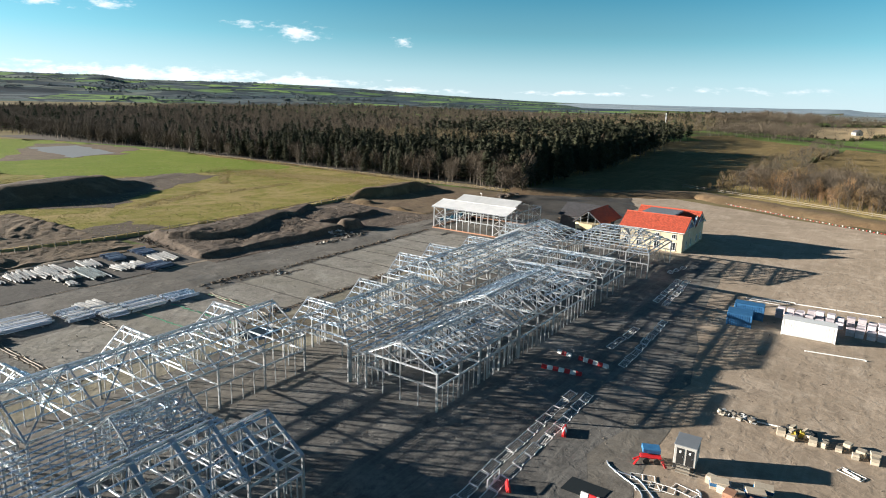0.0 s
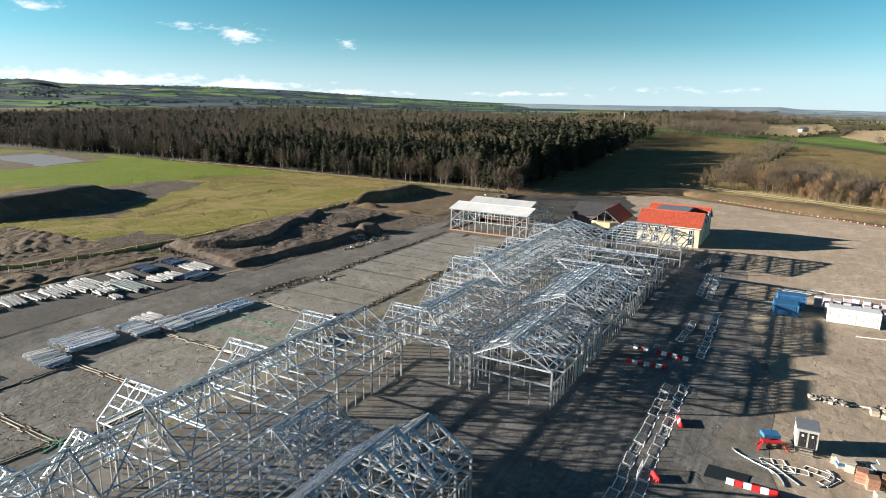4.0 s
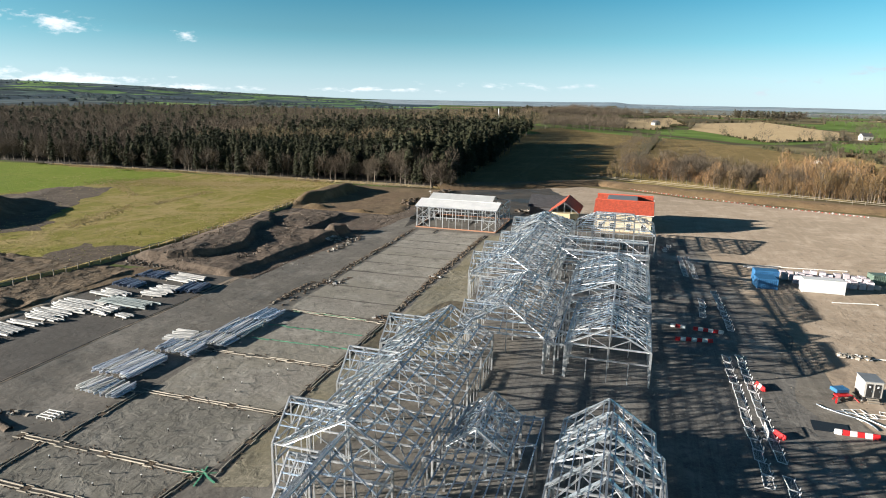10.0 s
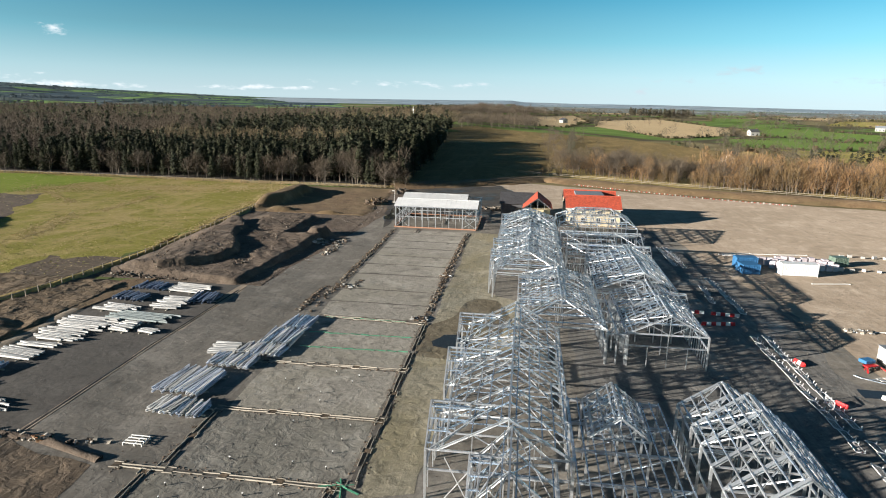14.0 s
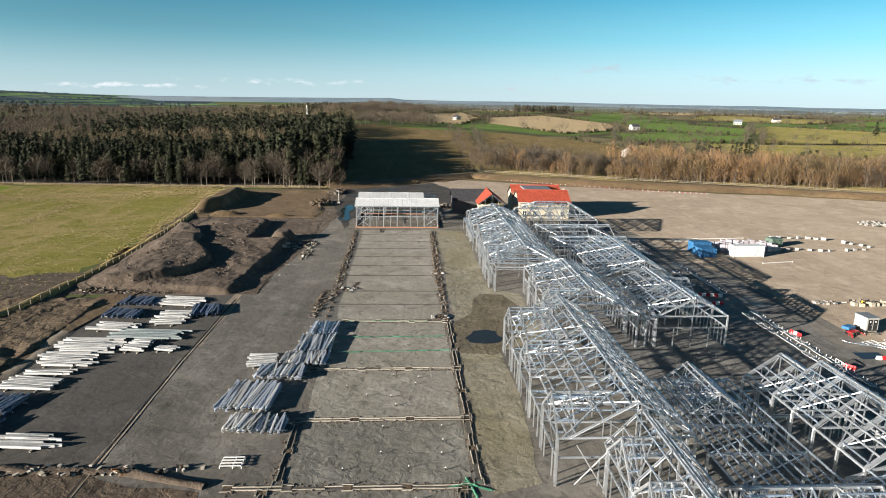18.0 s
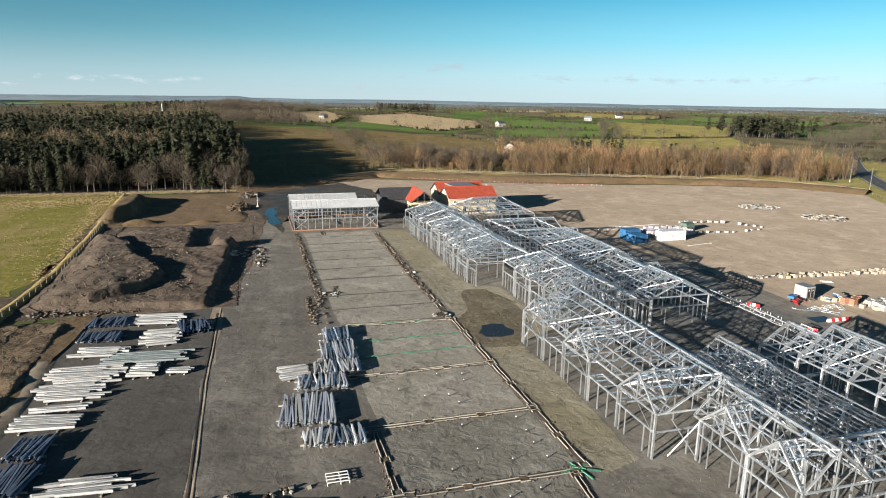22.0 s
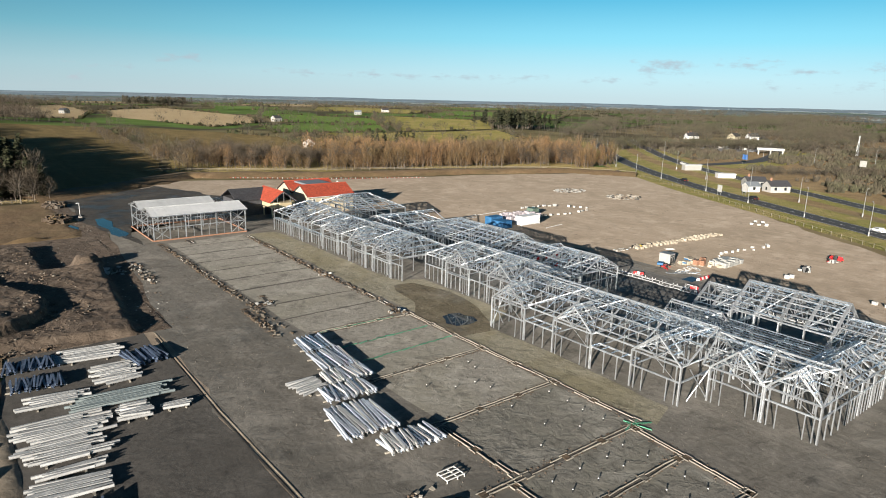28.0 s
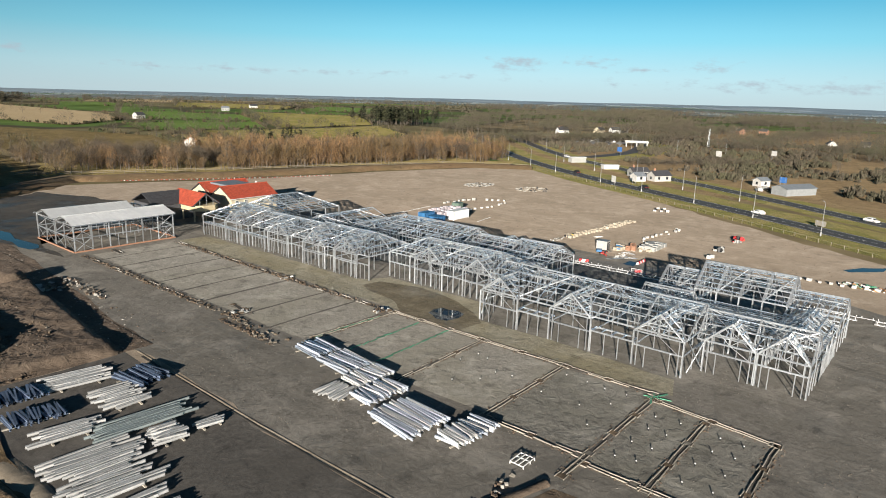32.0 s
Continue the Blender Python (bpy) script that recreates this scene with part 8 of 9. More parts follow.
hose([(-17.3, 55.9), (-16.4, 54.4), (-14.6, 55.2), (-13.2, 54.2), (-12.2, 53.0), (-11.2, 52.0)], "grey flexible hose lying in loops on the gravel")
hose([(-17.0, 55.4), (-15.2, 54.0), (-13.6, 53.6), (-12.6, 52.4), (-12.4, 51.0)], "grey flexible hose lying in loops on the gravel")
hose([(-9.0, 56.2), (-8.0, 55.8), (-8.2, 54.0), (-9.6, 52.6)], "grey flexible hose lying in loops on the gravel")


def loose_frames():
    base = thing("mesh_panel", -13.6, 55.2, 0.0, 20, "white tubular panel lying flat on the gravel", "panel", "tubular panels lying on the ground")
    for a, b in (((-1.1, -.5), (1.1, -.5)), ((-1.1, .5), (1.1, .5)), ((-1.1, -.5), (-1.1, .5)), ((1.1, -.5), (1.1, .5)), ((0, -.5), (0, .5))):
        bm = bmesh.new()
        cyl(bm, (*a, 0.08), (*b, 0.08), 0.035, sides=6)
        part("tube", bm, M_PAINT, base)
    for x, y, r in ((-11.6, 54.6, 5), (-9.8, 55.4, -12), (-12.8, 53.8, 30), (-8.8, 54.2, 60), (2.6, 67.8, -25), (-6.6, 59.0, 10)):
        copy_thing(base, pose(x, y, 0, 0, 0, r))
    blue = thing("insulation_board", -7.4, 57.8, 0, 12, "stack of blue and pale insulation boards", "boards", "stacks of boards")
    for k in range(5):
        bm = bmesh.new()
        box(bm, (random.uniform(-.05, .05), 0, 0.12 + 0.16 * k), (1.6, 1.1, 0.14), random.uniform(-3, 3), 0.01)
        part("board", bm, M_BLUE if k in (2, 3) else M_BLOCK, blue)
    copy_thing(blue, pose(-3.9, 59.2, 0, 0, 0, 8))
    copy_thing(blue, pose(-4.4, 58.0, 0, 0, 0, 20))


loose_frames()


def rubbish(name, x, y, rx, ry, n, materials, label, seed, size=(0.3, 1.4), hi=0.35, lift=None):
    """A spread of broken pieces, one heap."""
    rng = random.Random(seed)
    verts, faces, idx = [], [], []
    for i in range(n):
        a, r = rng.uniform(0, 6.28), math.sqrt(rng.random())
        c = Vector((x + rx * r * math.cos(a), y + ry * r * math.sin(a), 0))
        c.z = lift(c.x, c.y) if lift else 0.0
        s = Vector((rng.uniform(*size), rng.uniform(*size) * 0.6, rng.uniform(0.12, hi)))
        m = Matrix.Translation(c + Vector((0, 0, s.z / 2))) @ Euler((rng.uniform(-.3, .3), rng.uniform(-.3, .3), rng.uniform(0, 6.28))).to_matrix().to_4x4()
        k = len(verts)
        for sx in (-.5, .5):
            for sy in (-.5, .5):
                for sz in (-.5, .5):
                    verts.append(tuple(m @ Vector((s.x * sx * rng.uniform(.7, 1), s.y * sy * rng.uniform(.7, 1), s.z * sz))))
        faces += [(k, k + 1, k + 3, k + 2), (k + 4, k + 6, k + 7, k + 5), (k, k + 4, k + 5, k + 1), (k + 2, k + 3, k + 7, k + 6), (k, k + 2, k + 6, k + 4), (k + 1, k + 5, k + 7, k + 3)]
        idx += [rng.randrange(len(materials))] * 6
    return tagged(raw(name, verts, faces, materials, index=idx), label, "rubble", kind="stuff")


rubbish("rubble", 57, 146, 7, 5, 120, [M_DARKPAD, M_CONCRETE, M_CLEAR], "spread of grey rubble and broken slabs", 1)
rubbish("rubble", 62, 125, 7, 6, 110, [M_BLACK, M_CONCRETE, M_TIMBER], "dark heap of broken timber and rubble", 2)
rubbish("rubble", -8.6, 73.6, 2.2, 0.7, 40, [M_TIMBER, M_FENCE, M_PAINT], "heap of timber offcuts", 3)
rubbish("rubble", -2.4, 73.0, 1.6, 1.2, 22, [M_YELLOW, M_BLACK, M_BLOCK], "small pile of yellow and black packs", 4, (0.4, 1.0), 0.8)
rubbish("rubble", 9.6, 40.2, 1.4, 1.2, 24, [M_CLEAR, M_BLACK], "grey stack of broken blocks", 5, (0.5, 1.0), 1.2)
rubbish("rubble", 25, 40.4, 3.4, 1.2, 34, [M_BLACK, M_REDPLASTIC, M_CLEAR, M_ORANGE], "dark and red scrap pile", 6, (0.4, 1.2), 1.0)
rubbish("rubble", -1.5, 9, 2.2, 5.0, 60, [M_ORANGE, M_BANK, M_GREENMEMBRANE, M_PAINT], "orange-brown scrap and packaging", 7)
rubbish("rubble", -106, 200, 3, 6, 70, [M_BARK, M_SOIL, M_SPOIL], "heap of uprooted stumps and soil", 8, (0.5, 2.0), 1.0)
rubbish("rubble", -107, 116, 2.4, 3.4, 46, [M_STONE, M_SPOIL, M_CLEAR], "broken concrete at the foot of the spoil heap", 9)
rubbish("rubble", -128, 81, 11, 2.0, 150, [M_SPOIL, M_STONE, M_SOIL], "stones along the foot of the spoil heap", 10, (0.2, 0.7))
rubbish("rubble", -126, 100, 12, 18, 420, [M_SPOIL, M_STONE, M_SPOIL, M_SOIL], "stones lying on the soil mound", 13, (0.12, 0.5), 0.22, heap_south)
rubbish("rubble", -125, 133, 10, 13, 220, [M_SPOIL, M_STONE, M_SOIL], "stones lying on the low mound", 15, (0.12, 0.45), 0.2, heap_north)
rubbish("rubble", -66, 172, 8, 3, 80, [M_TIMBER, M_SPOIL, M_BARK], "untidy stacks of timber behind the shed", 11, (0.5, 2.2), 0.8)
rubbish("rubble", -114, 24.8, 14, 0.8, 90, [M_CONCRETE, M_SPOIL, M_TIMBER], "stones and scraps along the rubble edge", 12, (0.2, 0.7))
rubbish("rubble", -107.6, 24.6, 1.0, 0.6, 14, [M_GREENMEMBRANE, M_ORANGE, M_BLACK], "green and orange scraps", 14, (0.3, 0.8))
for sx, seed in ((-75.2, 21), (-94.2, 22), (-96.0, 23)):
    rubbish("rubble", sx, 100 if sx > -95.5 else 74, 0.7, 34 if sx > -95.5 else 7, 190 if sx > -95.5 else 60, [M_SOIL, M_SPOIL, M_SOIL, M_STONE, M_STONE, M_SPOIL], "clods and broken concrete along the trench", seed, (0.15, 0.6), 0.3)
for x, y in ((-75.4, 92), (-92, 82), (-76, 66.5)):
    rubbish("rubble", x, y, 1.6, 1.0, 20, [M_CLEAR, M_SOIL, M_SPOIL], "broken concrete round a trench corner", int(-x), (0.3, 0.9))


rubbish("rubble", -108.5, 174, 3.6, 5.0, 90, [M_BANK, M_SPOIL, M_SOIL], "broken lumps of earth at the end of the pit", 27, (0.5, 1.9), 1.3)
rubbish("rubble", -103.5, 112, 1.4, 9, 60, [M_STONE, M_SPOIL, M_CONCRETE], "stones fallen below the soil bench", 28, (0.2, 0.8), 0.4)
rubbish("rubble", -108.6, 115.5, 1.6, 2.0, 22, [M_CONCRETE, M_DULLWHITE, M_STONE], "broken pale concrete tipped beside the soil mound", 29, (0.5, 1.7), 0.8)


def puddle(outline, label, seed):
    sheet("puddle", outline, 0.085, M_WATER, step=0.8, rough=0.35, label=label, category="puddle", seed=seed)


sheet("wet_mud", [(-74, 52), (-69, 51), (-66.5, 55), (-64, 61), (-63, 70), (-65, 78), (-69, 80), (-71, 70), (-74, 64), (-75, 57)], 0.062, M_WETMUD, step=1.5, rough=0.9, label="wet brown mud round a puddle on the lane", category="mud", seed=57)
puddle([(-72.6, 56.0), (-70.6, 55.4), (-68.4, 55.8), (-67.6, 57.4), (-68.2, 59.2), (-68.0, 60.4), (-69.6, 61.2), (-71.6, 61.0), (-72.2, 59.6), (-73.2, 58.0)], "shallow blue puddle of still water on the lane", 51)
puddle([(-77.7, 66.3), (-75.6, 65.9), (-74.2, 66.8), (-75, 68.2), (-77, 67.8)], "shallow puddle of still water", 52)
puddle([(-100.6, 172), (-98.2, 172.4), (-97.4, 167), (-98.6, 160), (-97.6, 150), (-98.6, 146.6), (-100.2, 146.4), (-101.0, 150.5), (-100.2, 157), (-101.2, 165)], "long blue puddle beside the shed", 53)
puddle([(-112, 158.6), (-109.6, 165), (-107.2, 169), (-105.8, 163), (-106.4, 156), (-109, 153.8), (-111, 155.4)], "blue puddle on the muddy ground", 56)
puddle([(10, 13.5), (16, 8.5), (20, 8.0), (16, 12.5), (11, 15)], "wide shallow puddle on the yard", 54)
puddle([(-18.9, 48.9), (-15.6, 48.9), (-15.2, 51.4), (-18.6, 51.8)], "dark damp puddle beside a barrier", 55)


def clods(x0, x1, y0, y1, n, materials, label, seed, size=(0.12, 0.5)):
    """Small stones and clods strewn over the ground."""
    rng = random.Random(seed)
    verts, faces, idx = [], [], []
    while n:
        x, y = rng.uniform(x0, x1), rng.uniform(y0, y1)
        if smooth_noise(x, y, 0.11, seed) < rng.uniform(-0.5, 0.35):
            continue
        n -= 1
        s, h, a = rng.uniform(*size), rng.uniform(0.03, 0.1), rng.uniform(0, 6.28)
        k = len(verts)
        for i in range(4):
            t = a + i * 1.57 + rng.uniform(-.3, .3)
            verts.append((x + s * 0.5 * math.cos(t), y + s * 0.5 * math.sin(t), 0.0))
        verts.append((x + rng.uniform(-.1, .1) * s, y + rng.uniform(-.1, .1) * s, 0.05 + h))
        faces += [(k + i, k + (i + 1) % 4, k + 4) for i in range(4)]
        idx += [rng.randrange(len(materials))] * 4
    return tagged(raw("loose_stones", verts, faces, materials, index=idx), label, "stones", kind="stuff")


clods(-109, -69, -5, 134, 2200, [M_STONE, M_STONE, M_SPOIL], "loose stones and clods on the hardcore", 61, (0.06, 0.2))
clods(-69, -30, -8, 60, 900, [M_STONE, M_SPOIL, M_STONE], "loose stones and clods round the steel frames", 62, (0.06, 0.22))
clods(-30, 60, 10, 190, 1100, [M_STONE, M_SPOIL], "loose stones on the tan gravel yard", 63, (0.12, 0.4))
clods(-141, -104, 79, 205, 1800, [M_SPOIL, M_SOIL, M_CONCRETE], "stones and clods on the stripped soil", 64, (0.2, 0.8))

# ---- road, street furniture and buildings beyond the yard ----
def carriageway(name, line, width, material, z, label, category="road", offset=0.0):
    """A flat strip along a smooth line."""
    pts = []
    for i in range(len(line) - 1):
        p0, p1, p2, p3 = (Vector(line[max(0, min(len(line) - 1, k))]) for k in (i - 1, i, i + 1, i + 2))
        for j in range(10):
            t = j / 10
            pts.append(0.5 * ((2 * p1) + (p2 - p0) * t + (2 * p0 - 5 * p1 + 4 * p2 - p3) * t * t + (3 * p1 - p0 - 3 * p2 + p3) * t ** 3))
    pts.append(Vector(line[-1]))
    verts, faces = [], []
    for i, p in enumerate(pts):
        d = (pts[min(i + 1, len(pts) - 1)] - pts[max(0, i - 1)]).normalized()
        n = Vector((-d.y, d.x))
        for s in (-0.5, 0.5):
            q = p + n * (offset + s * width)
            verts.append((q.x, q.y, z))
    for i in range(len(pts) - 1):
        faces.append((2 * i + 1, 2 * i, 2 * i + 2, 2 * i + 3))
    ob = raw(name, verts, faces, material)
    return tagged(ob, label, category, kind="structure"), pts


NEAR_ROAD = [(10, -44), (33, -12), (52, 18), (69, 46), (90, 83), (117, 130), (156, 184), (206, 240), (300, 330), (420, 450)]
FAR_ROAD = [(40, -46), (62, -14), (84, 18), (105, 46), (131, 84), (158, 128), (193, 178), (240, 228), (330, 312), (450, 425)]
carriageway("verge", NEAR_ROAD, 30, M_VERGE, 0.07, "green and straw grass verge beside the road", "verge", 0)
carriageway("verge", FAR_ROAD, 20, M_VERGE, 0.075, "green grass verge beside the far carriageway", "verge", 0)
_, road_pts = carriageway("road", NEAR_ROAD, 8.5, M_ASPHALT, 0.10, "dark asphalt carriageway of a dual road")
_, far_pts = carriageway("road", FAR_ROAD, 8.0, M_ASPHALT, 0.105, "dark asphalt carriageway of a dual road")
for line in (NEAR_ROAD, FAR_ROAD):
    for off in (-3.7, 3.7):
        carriageway("road_marking", line, 0.22, M_PAINT, 0.115, "white edge line of the road", "marking", off)
carriageway("road", [(206, 178), (262, 176), (330, 196), (420, 238), (560, 320)], 9, M_ASPHALT, 0.10, "dark asphalt slip road")
carriageway("verge", [(206, 170), (262, 166), (330, 186), (420, 228)], 22, M_VERGE, 0.06, "grass verge beside the slip road", "verge")


def dashes():
    bm = bmesh.new()
    box(bm, (0, 0, 0.12), (2.0, 0.14, 0.012))
    me = bpy.data.meshes.new("lane_dash")
    bm.to_mesh(me)
    bm.free()
    me.materials.append(M_PAINT)
    for pts in (road_pts, far_pts):
        t = thing("lane_line", pts[0].x, pts[0].y, 0, 0, "broken white lane line on the road", "marking", kind="structure")
        places = []
        for i in range(0, 62):
            a, b = pts[i], pts[i + 1]
            d = (b - a)
            n = max(1, int(d.length / 6))
            for j in range(n):
                p = a + d * (j + 0.5) / n
                places.append(pose(p.x, p.y, 0, 0, 0, math.degrees(math.atan2(d.y, d.x))))
        copies("lane_dash", me, places, t)


dashes()


def street_lamp():
    t = thing("street_lamp", 131, 169, 0, 40, "tall grey street lamp beside the road", "street lamp", "street lamps along the road")
    bm = bmesh.new()
    cyl(bm, (0, 0, 0), (0, 0, 9.0), 0.10, 0.05, 8)
    part("column", bm, M_LAMP, t)
    bm = bmesh.new()
    cyl(bm, (0, 0, 8.9), (1.1, 0, 9.25), 0.06, 0.05, 6)
    part("arm", bm, M_LAMP, t)
    bm = bmesh.new()
    box(bm, (1.4, 0, 9.27), (0.8, 0.3, 0.14), bevel=0.04)
    part("lantern", bm, M_LAMP, t)
    bm = bmesh.new()
    box(bm, (0, 0, 0.6), (0.34, 0.34, 1.2), bevel=0.03)
    part("base", bm, M_LAMP, t)
    return t


lamp = street_lamp()
for x, y, r in ((123, 150, 30), (105, 118, 30), (91, 94, 30), (79, 70, 30), (64, 47, 30), (49, 26, 30), (34, 3, 30), (110, 85, 210), (97, 60, 210), (128, 112, 210), (143, 140, 210), (150, 195, 40), (172, 214, 40), (170, 172, 210), (200, 240, 40), (235, 222, 200), (262, 182, 0), (300, 190, 0), (338, 204, 0), (380, 230, 0), (225, 268, 40), (262, 300, 40), (280, 150, 0), (310, 128, 0)):
    copy_thing(lamp, pose(x, y, 0, 0, 0, r))


def road_sign(x, y, w, h, z, turn, face, label):
    t = thing("road_sign", x, y, 0, turn, label, "road sign", "road signs")
    for u in (-w * 0.3, w * 0.3):
        bm = bmesh.new()
        cyl(bm, (u, 0.06, 0), (u, 0.06, z + h / 2), 0.06, sides=6)
        part("post", bm, M_LAMP, t)
    bm = bmesh.new()
    box(bm, (0, 0, z), (w, 0.06, h), bevel=0.02)
    part("panel", bm, face, t)


road_sign(100.5, 110.0, 2.9, 2.6, 2.6, 62, M_DULLWHITE, "white blank road sign on two posts")
road_sign(109.5, 105.0, 2.9, 2.6, 2.6, 62, M_DULLWHITE, "white blank road sign on two posts")
road_sign(164, 208, 3.4, 3.0, 3.2, 50, M_DULLWHITE, "white road sign on two posts")
road_sign(151, 58, 3.2, 2.4, 3.4, 70, M_SIGNBLUE, "blue road sign on two posts")
road_sign(236, 170, 4.0, 2.8, 4.0, 70, M_SIGNBLUE, "blue road sign on two posts")
road_sign(262, 118, 4.0, 3.2, 4.0, 70, M_DULLWHITE, "back of a white road sign")
road_sign(300, 96, 3.6, 3.0, 4.0, 70, M_DULLWHITE, "white road sign on two posts")
road_sign(62.5, 28.5, 3.4, 1.5, 1.3, 62, M_TIMBER, "low pale board on two legs in the verge")


def car(x, y, turn, paint, label):
    t = thing("car", x, y, 0.11, turn, label, "car", "cars on the road")
    bm = bmesh.new()
    prof = [(-2.15, 0.35), (2.15, 0.35), (2.2, 0.7), (1.2, 0.92), (0.55, 1.42), (-1.1, 1.45), (-1.85, 1.0), (-2.2, 0.9)]
    ends = [[bm.verts.new((px, py * (0.86 if pz > 1.1 else 1.0), pz)) for px, pz in prof] for py in (-0.88, 0.88)]
    bm.faces.new(ends[0]), bm.faces.new(ends[1][::-1])
    for i in range(8):
        bm.faces.new((ends[0][i], ends[1][i], ends[1][(i + 1) % 8], ends[0][(i + 1) % 8]))
    bmesh.ops.recalc_face_normals(bm, faces=bm.faces[:])
    bmesh.ops.bevel(bm, geom=bm.edges[:], offset=0.06, segments=1, affect="EDGES")
    part("body", bm, paint, t)
    for s in (-1, 1):
        bm = bmesh.new()
        box(bm, (-0.3, s * 0.83, 1.2), (1.7, 0.05, 0.3), bevel=0.02)
        part("side_window", bm, M_GLASS, t)
        for wx in (-1.3, 1.3):
            bm = bmesh.new()
            cyl(bm, (wx, s * 0.72, 0.32), (wx, s * 0.92, 0.32), 0.32, sides=12)
            w = part("wheel", bm, M_BLACK, t)
            bm = bmesh.new()
            cyl(bm, (wx, s * 0.92, 0.32), (wx, s * 0.93, 0.32), 0.18, sides=10)
            part("rim", bm, M_GALV, w)
        for e, mt in ((2.17, M_PAINT), (-2.17, M_REDPLASTIC)):
            bm = bmesh.new()
            box(bm, (e, s * 0.6, 0.72), (0.08, 0.34, 0.14))
            part("headlight" if e > 0 else "tail_light", bm, mt, t)
    bm = bmesh.new()
    box(bm, (0.95, 0, 1.16), (0.5, 1.35, 0.05))
    bmesh.ops.rotate(bm, cent=(0.95, 0, 1.16), matrix=Matrix.Rotation(0.62, 3, "Y"), verts=bm.verts)
    part("windscreen", bm, M_GLASS, t)


car(72.2, 47.5, 60, M_PAINT, "white saloon car on the road")
car(84.5, 18.6, 238, M_PAINT, "white saloon car on the road")
car(100.5, 97.0, 58, M_BLACK, "black saloon car on the road")
car(126.0, 140.5, 54, M_BLACK, "dark saloon car on the road")
car(147.0, 112.0, 238, M_CLEAR, "grey saloon car on the road")
car(196.0, 184.5, 236, M_PAINT, "white saloon car on the road")
for i, (x, y) in enumerate(((131, 62), (134, 58), (138, 62), (142, 56), (150, 52))):
    car(x, y, 30 + 20 * i, (M_PAINT, M_BLACK, M_CLEAR)[i % 3], ("white parked car", "black parked car", "grey parked car")[i % 3] + " beside the long shed")


def house(x, y, w, d, eave, ridge, turn, wall, roof, label, windows=2, chimney=True):
    """A gabled house, its ridge along its width."""
    t = thing("house", x, y, gz(x, y), turn, label, "house", "houses beyond the road")
    bm = bmesh.new()
    out = [(-d / 2, 0), (d / 2, 0), (d / 2, eave), (0, ridge - 0.15), (-d / 2, eave)]
    ends = [[bm.verts.new((u, v, z)) for v, z in out] for u in (-w / 2, w / 2)]
    bm.faces.new(ends[0]), bm.faces.new(ends[1][::-1])
    for i in range(5):
        bm.faces.new((ends[0][i], ends[1][i], ends[1][(i + 1) % 5], ends[0][(i + 1) % 5]))
    bmesh.ops.recalc_face_normals(bm, faces=bm.faces[:])
    part("wall", bm, wall, t)
    for s in (-1, 1):
        bm = bmesh.new()
        a, b = Vector((0, s * (d / 2 + 0.35), eave - 0.15)), Vector((0, 0, ridge))
        vs = [bm.verts.new((u, p.y, p.z + k)) for u in (-w / 2 - 0.3, w / 2 + 0.3) for p in (a, b) for k in (0.0, 0.16)]
        for f in ((0, 1, 3, 2), (4, 6, 7, 5), (0, 2, 6, 4), (1, 5, 7, 3), (0, 4, 5, 1), (2, 3, 7, 6)):
            bm.faces.new([vs[i] for i in f])
        bmesh.ops.recalc_face_normals(bm, faces=bm.faces[:])
        part("roof", bm, roof, t)
        n = max(1, int(w / 3.2)) if windows else 0
        for i in range(n):
            for k in range(windows):
                bm = bmesh.new()
                box(bm, (-w / 2 + w * (i + 0.5) / n, s * (d / 2 + 0.02), 1.5 + 2.5 * k), (1.1, 0.08, 1.2), bevel=0.02)
                wd = part("window", bm, M_GLASS, t)
                bm = bmesh.new()
                box(bm, (-w / 2 + w * (i + 0.5) / n, s * (d / 2 + 0.06), 0.84 + 2.5 * k), (1.3, 0.2, 0.08))
                part("sill", bm, M_PAINT, wd)
    for s in (-1, 1):
        if windows:
            bm = bmesh.new()
            box(bm, (s * (w / 2 + 0.02), 0, eave * 0.55), (0.08, 1.0, 1.1), bevel=0.02)
            part("window", bm, M_GLASS, t)
    if chimney:
        bm = bmesh.new()
        box(bm, (w * 0.32, 0, ridge + 0.5), (0.7, 0.6, 1.4), bevel=0.03)
        part("chimney", bm, M_BRICK, t)


house(131, 103, 8.5, 5.5, 2.6, 4.5, 150, M_DULLWHITE, M_DARKROOF, "white rendered roadside house with grey slate roof", 1)
house(122.5, 109, 5, 4.5, 2.4, 3.8, 150, M_DULLWHITE, M_LEAD, "low white outbuilding with grey roof", 1, False)
house(139, 116, 8, 6, 2.6, 4.2, 140, M_CLEAR, M_DARKROOF, "grey roadside building with dark roof", 1)
house(158, 139, 8, 4, 2.0, 2.2, 140, M_DULLWHITE, M_WHITE, "white flat-roofed roadside building", 0, False)
house(174, 166, 9, 3.5, 2.8, 3.0, 150, M_CLEAR, M_WHITE, "white flat canopy of a filling station", 0, False)
house(133, 50, 16, 7, 2.8, 4.0, 152, M_SHEETGREY, M_LEAD, "long grey sheeted shed with ribbed roof", 0, False)
house(150, 66, 5, 4.5, 2.6, 3.8, 150, M_DULLWHITE, M_LEAD, "small white outbuilding beside the long shed", 1, False)
rngh = random.Random(77)
for i in range(4):
    house(430 + rngh.uniform(-40, 60), 292 + rngh.uniform(-25, 25), rngh.uniform(8, 13), 7, 4.4, 7.2, rngh.uniform(0, 180), rngh.choice([M_PAINT, M_CREAM, M_BRICK]), M_DARKROOF, "distant house among trees", 1)
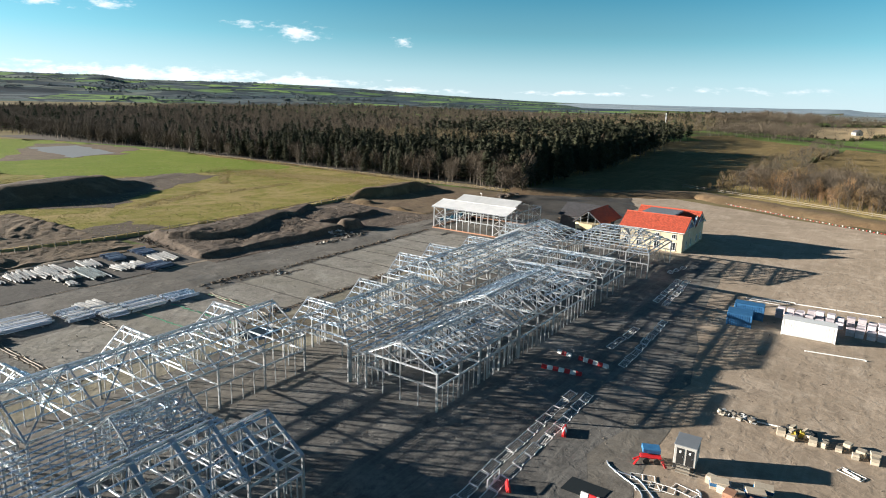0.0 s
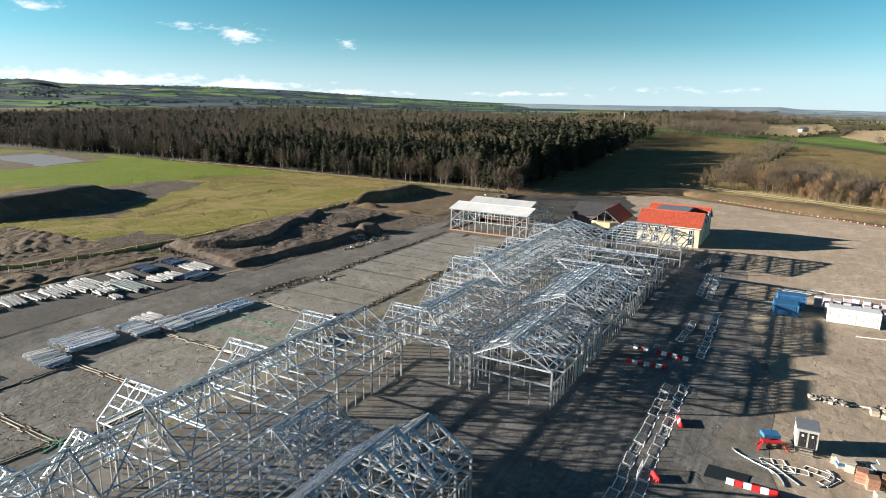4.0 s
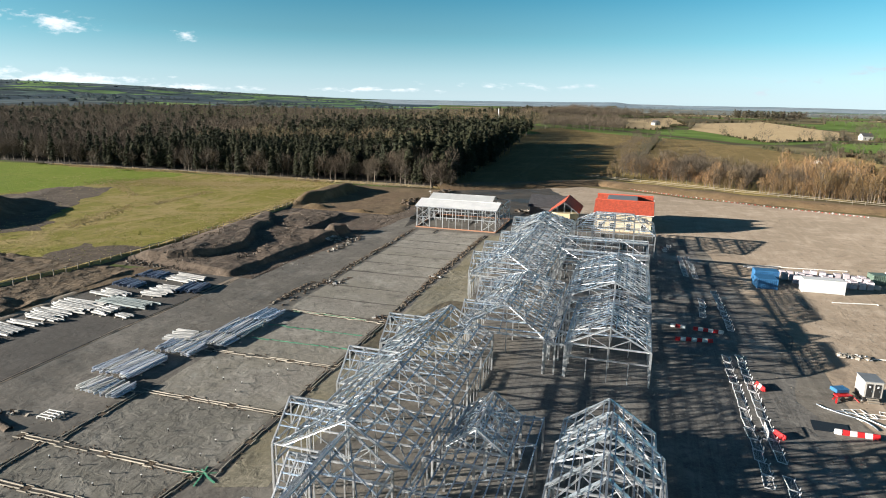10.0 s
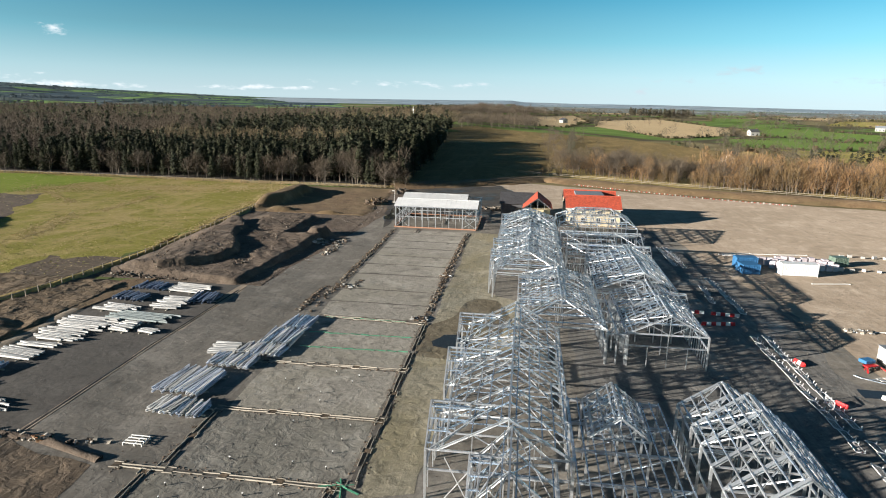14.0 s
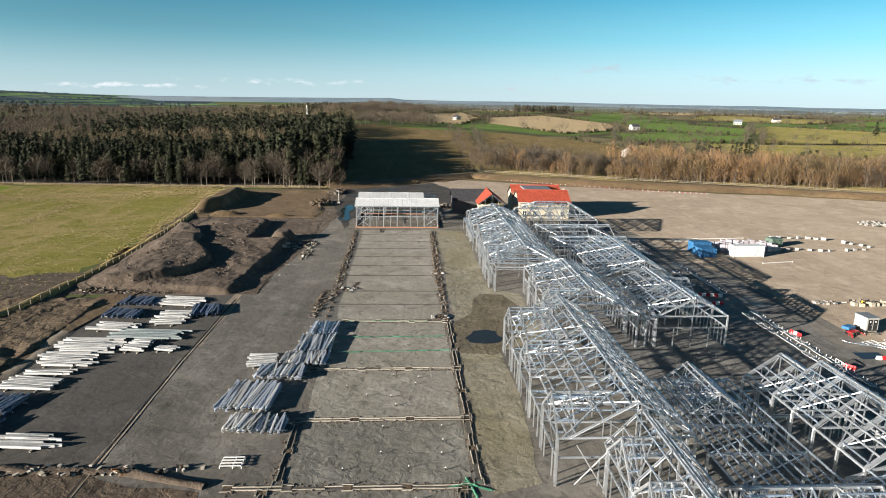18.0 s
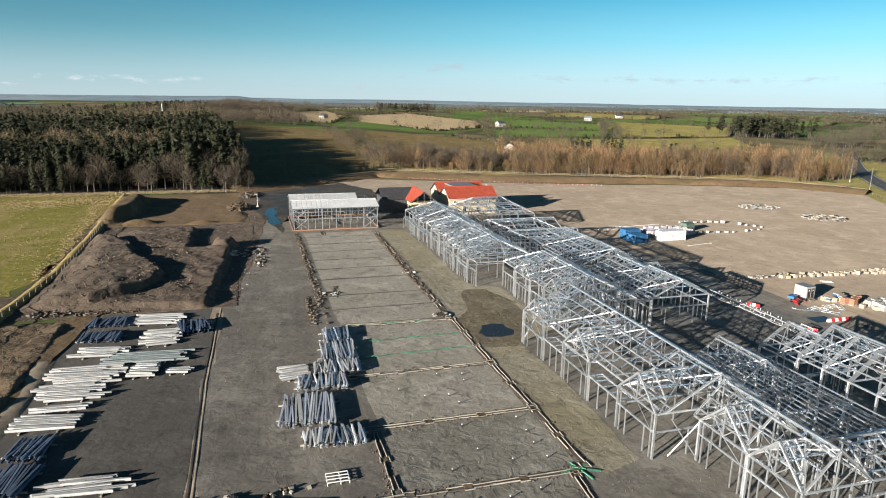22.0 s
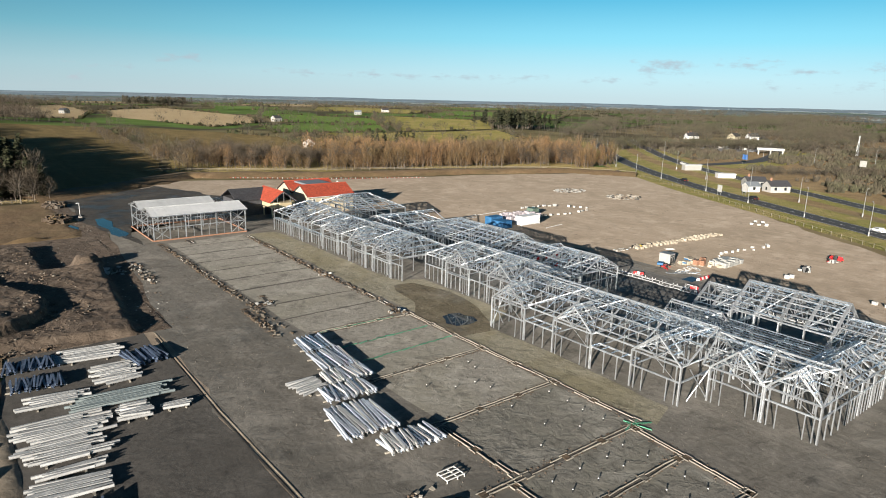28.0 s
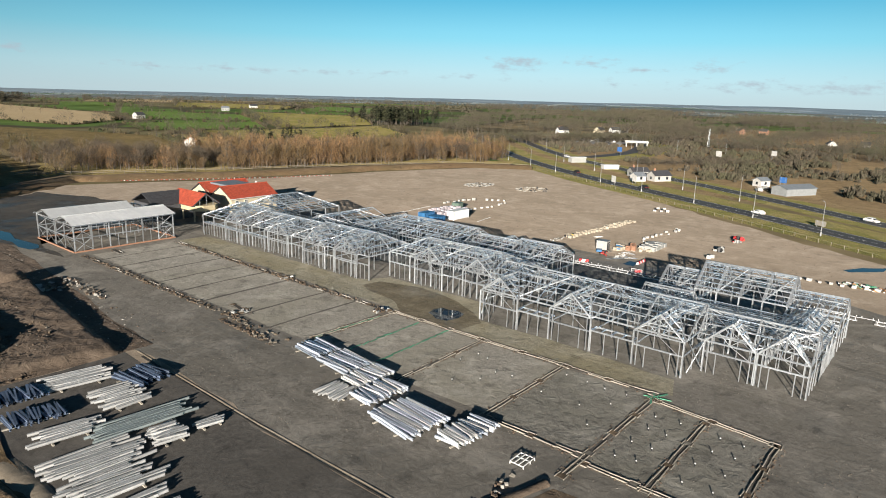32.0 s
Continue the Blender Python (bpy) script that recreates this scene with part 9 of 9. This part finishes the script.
for x, y, w, wall, roof, lb in ((52, 352, 9, M_DULLWHITE, M_BRICK, "white farmhouse among trees"), (470, 92, 11, M_DULLWHITE, M_DARKROOF, "white farmhouse in open country"), (484, 70, 9, M_DULLWHITE, M_DARKROOF, "white farmhouse in open country"), (640, 210, 11, M_BRICK, M_DARKROOF, "red brick house among trees"), (660, 190, 11, M_BRICK, M_DARKROOF, "red brick house among trees"), (690, 230, 10, M_CLEAR, M_BRICK, "grey house with brown roof among trees"), (150, 620, 11, M_DULLWHITE, M_DARKROOF, "white farmhouse in the fields"), (330, 760, 12, M_CLEAR, M_LEAD, "grey farm shed in the fields"), (-20, 760, 9, M_CLEAR, M_DARKROOF, "white farm building behind a hedge"), (420, 830, 13, M_DULLWHITE, M_DARKROOF, "white farmhouse in the fields")):
    house(x, y, w * 0.8, 7, 3.6, 6, rngh.uniform(0, 180), wall, roof, lb, 1)


def bridge():
    t = thing("road_bridge", 322, 196, 0, 118, "grey concrete bridge over the slip road", "bridge")
    bm = bmesh.new()
    box(bm, (0, 0, 3.4), (17, 6, 0.7), bevel=0.1)
    part("deck", bm, M_CLEAR, t)
    for s in (-1, 1):
        bm = bmesh.new()
        box(bm, (0, s * 2.9, 4.1), (17, 0.25, 0.7), bevel=0.05)
        part("parapet", bm, M_CLEAR, t)
    for x in (-7.5, 0, 7.5):
        bm = bmesh.new()
        box(bm, (x, 0, 1.55), (0.9, 5, 3.1), bevel=0.1)
        part("pier", bm, M_CLEAR, t)


bridge()


def mast(x, y, h):
    t = thing("radio_mast", x, y, 0, 0, "tall pale lattice mast", "mast")
    for a in range(3):
        c, s = math.cos(a * 2.094), math.sin(a * 2.094)
        member("leg", (x + 0.9 * c, y + 0.9 * s, 0), (x + 0.25 * c, y + 0.25 * s, h), "B", 0.2, 0.2, t)
    for i in range(9):
        f, g = i / 9, (i + 1) / 9
        for a in range(3):
            c, s, c2, s2 = math.cos(a * 2.094), math.sin(a * 2.094), math.cos((a + 1) * 2.094), math.sin((a + 1) * 2.094)
            r, q = 0.9 - 0.65 * f, 0.9 - 0.65 * g
            member("brace", (x + r * c, y + r * s, h * f), (x + q * c2, y + q * s2, h * g), "B", 0.1, 0.1, t)


def site_lamp(x, y):
    t = thing("site_lamp", x, y, 0, 0, "slim white lighting pole with a floodlight at the muddy corner", "lamp")
    bm = bmesh.new()
    box(bm, (0, 0, 0.2), (0.8, 0.8, 0.4), bevel=0.04)
    part("base", bm, M_CONCRETE, t)
    bm = bmesh.new()
    cyl(bm, (0, 0, 0.4), (0, 0, 3.9), 0.07, 0.05, 8)
    part("pole", bm, M_PAINT, t)
    bm = bmesh.new()
    box(bm, (-0.3, 0, 3.95), (0.8, 0.3, 0.2), bevel=0.04)
    part("floodlight", bm, M_PAINT, t)


site_lamp(-103.1, 176.5)
mast(355, 154, 15)
mast(-190, 700, 22)
rubbish("roadside_yard", 340, 235, 34, 22, 160, [M_PAINT, M_CLEAR, M_LEAD, M_DARKROOF], "crowded service yard with pale lorries and sheds", 31, (1.5, 5.0), 2.4)
rubbish("distant_town", 2100, 1300, 1100, 700, 130, [M_CLEAR, M_CONCRETE, M_BRICK], "pale roofs of far towns on the plain", 33, (8, 22), 5.0)
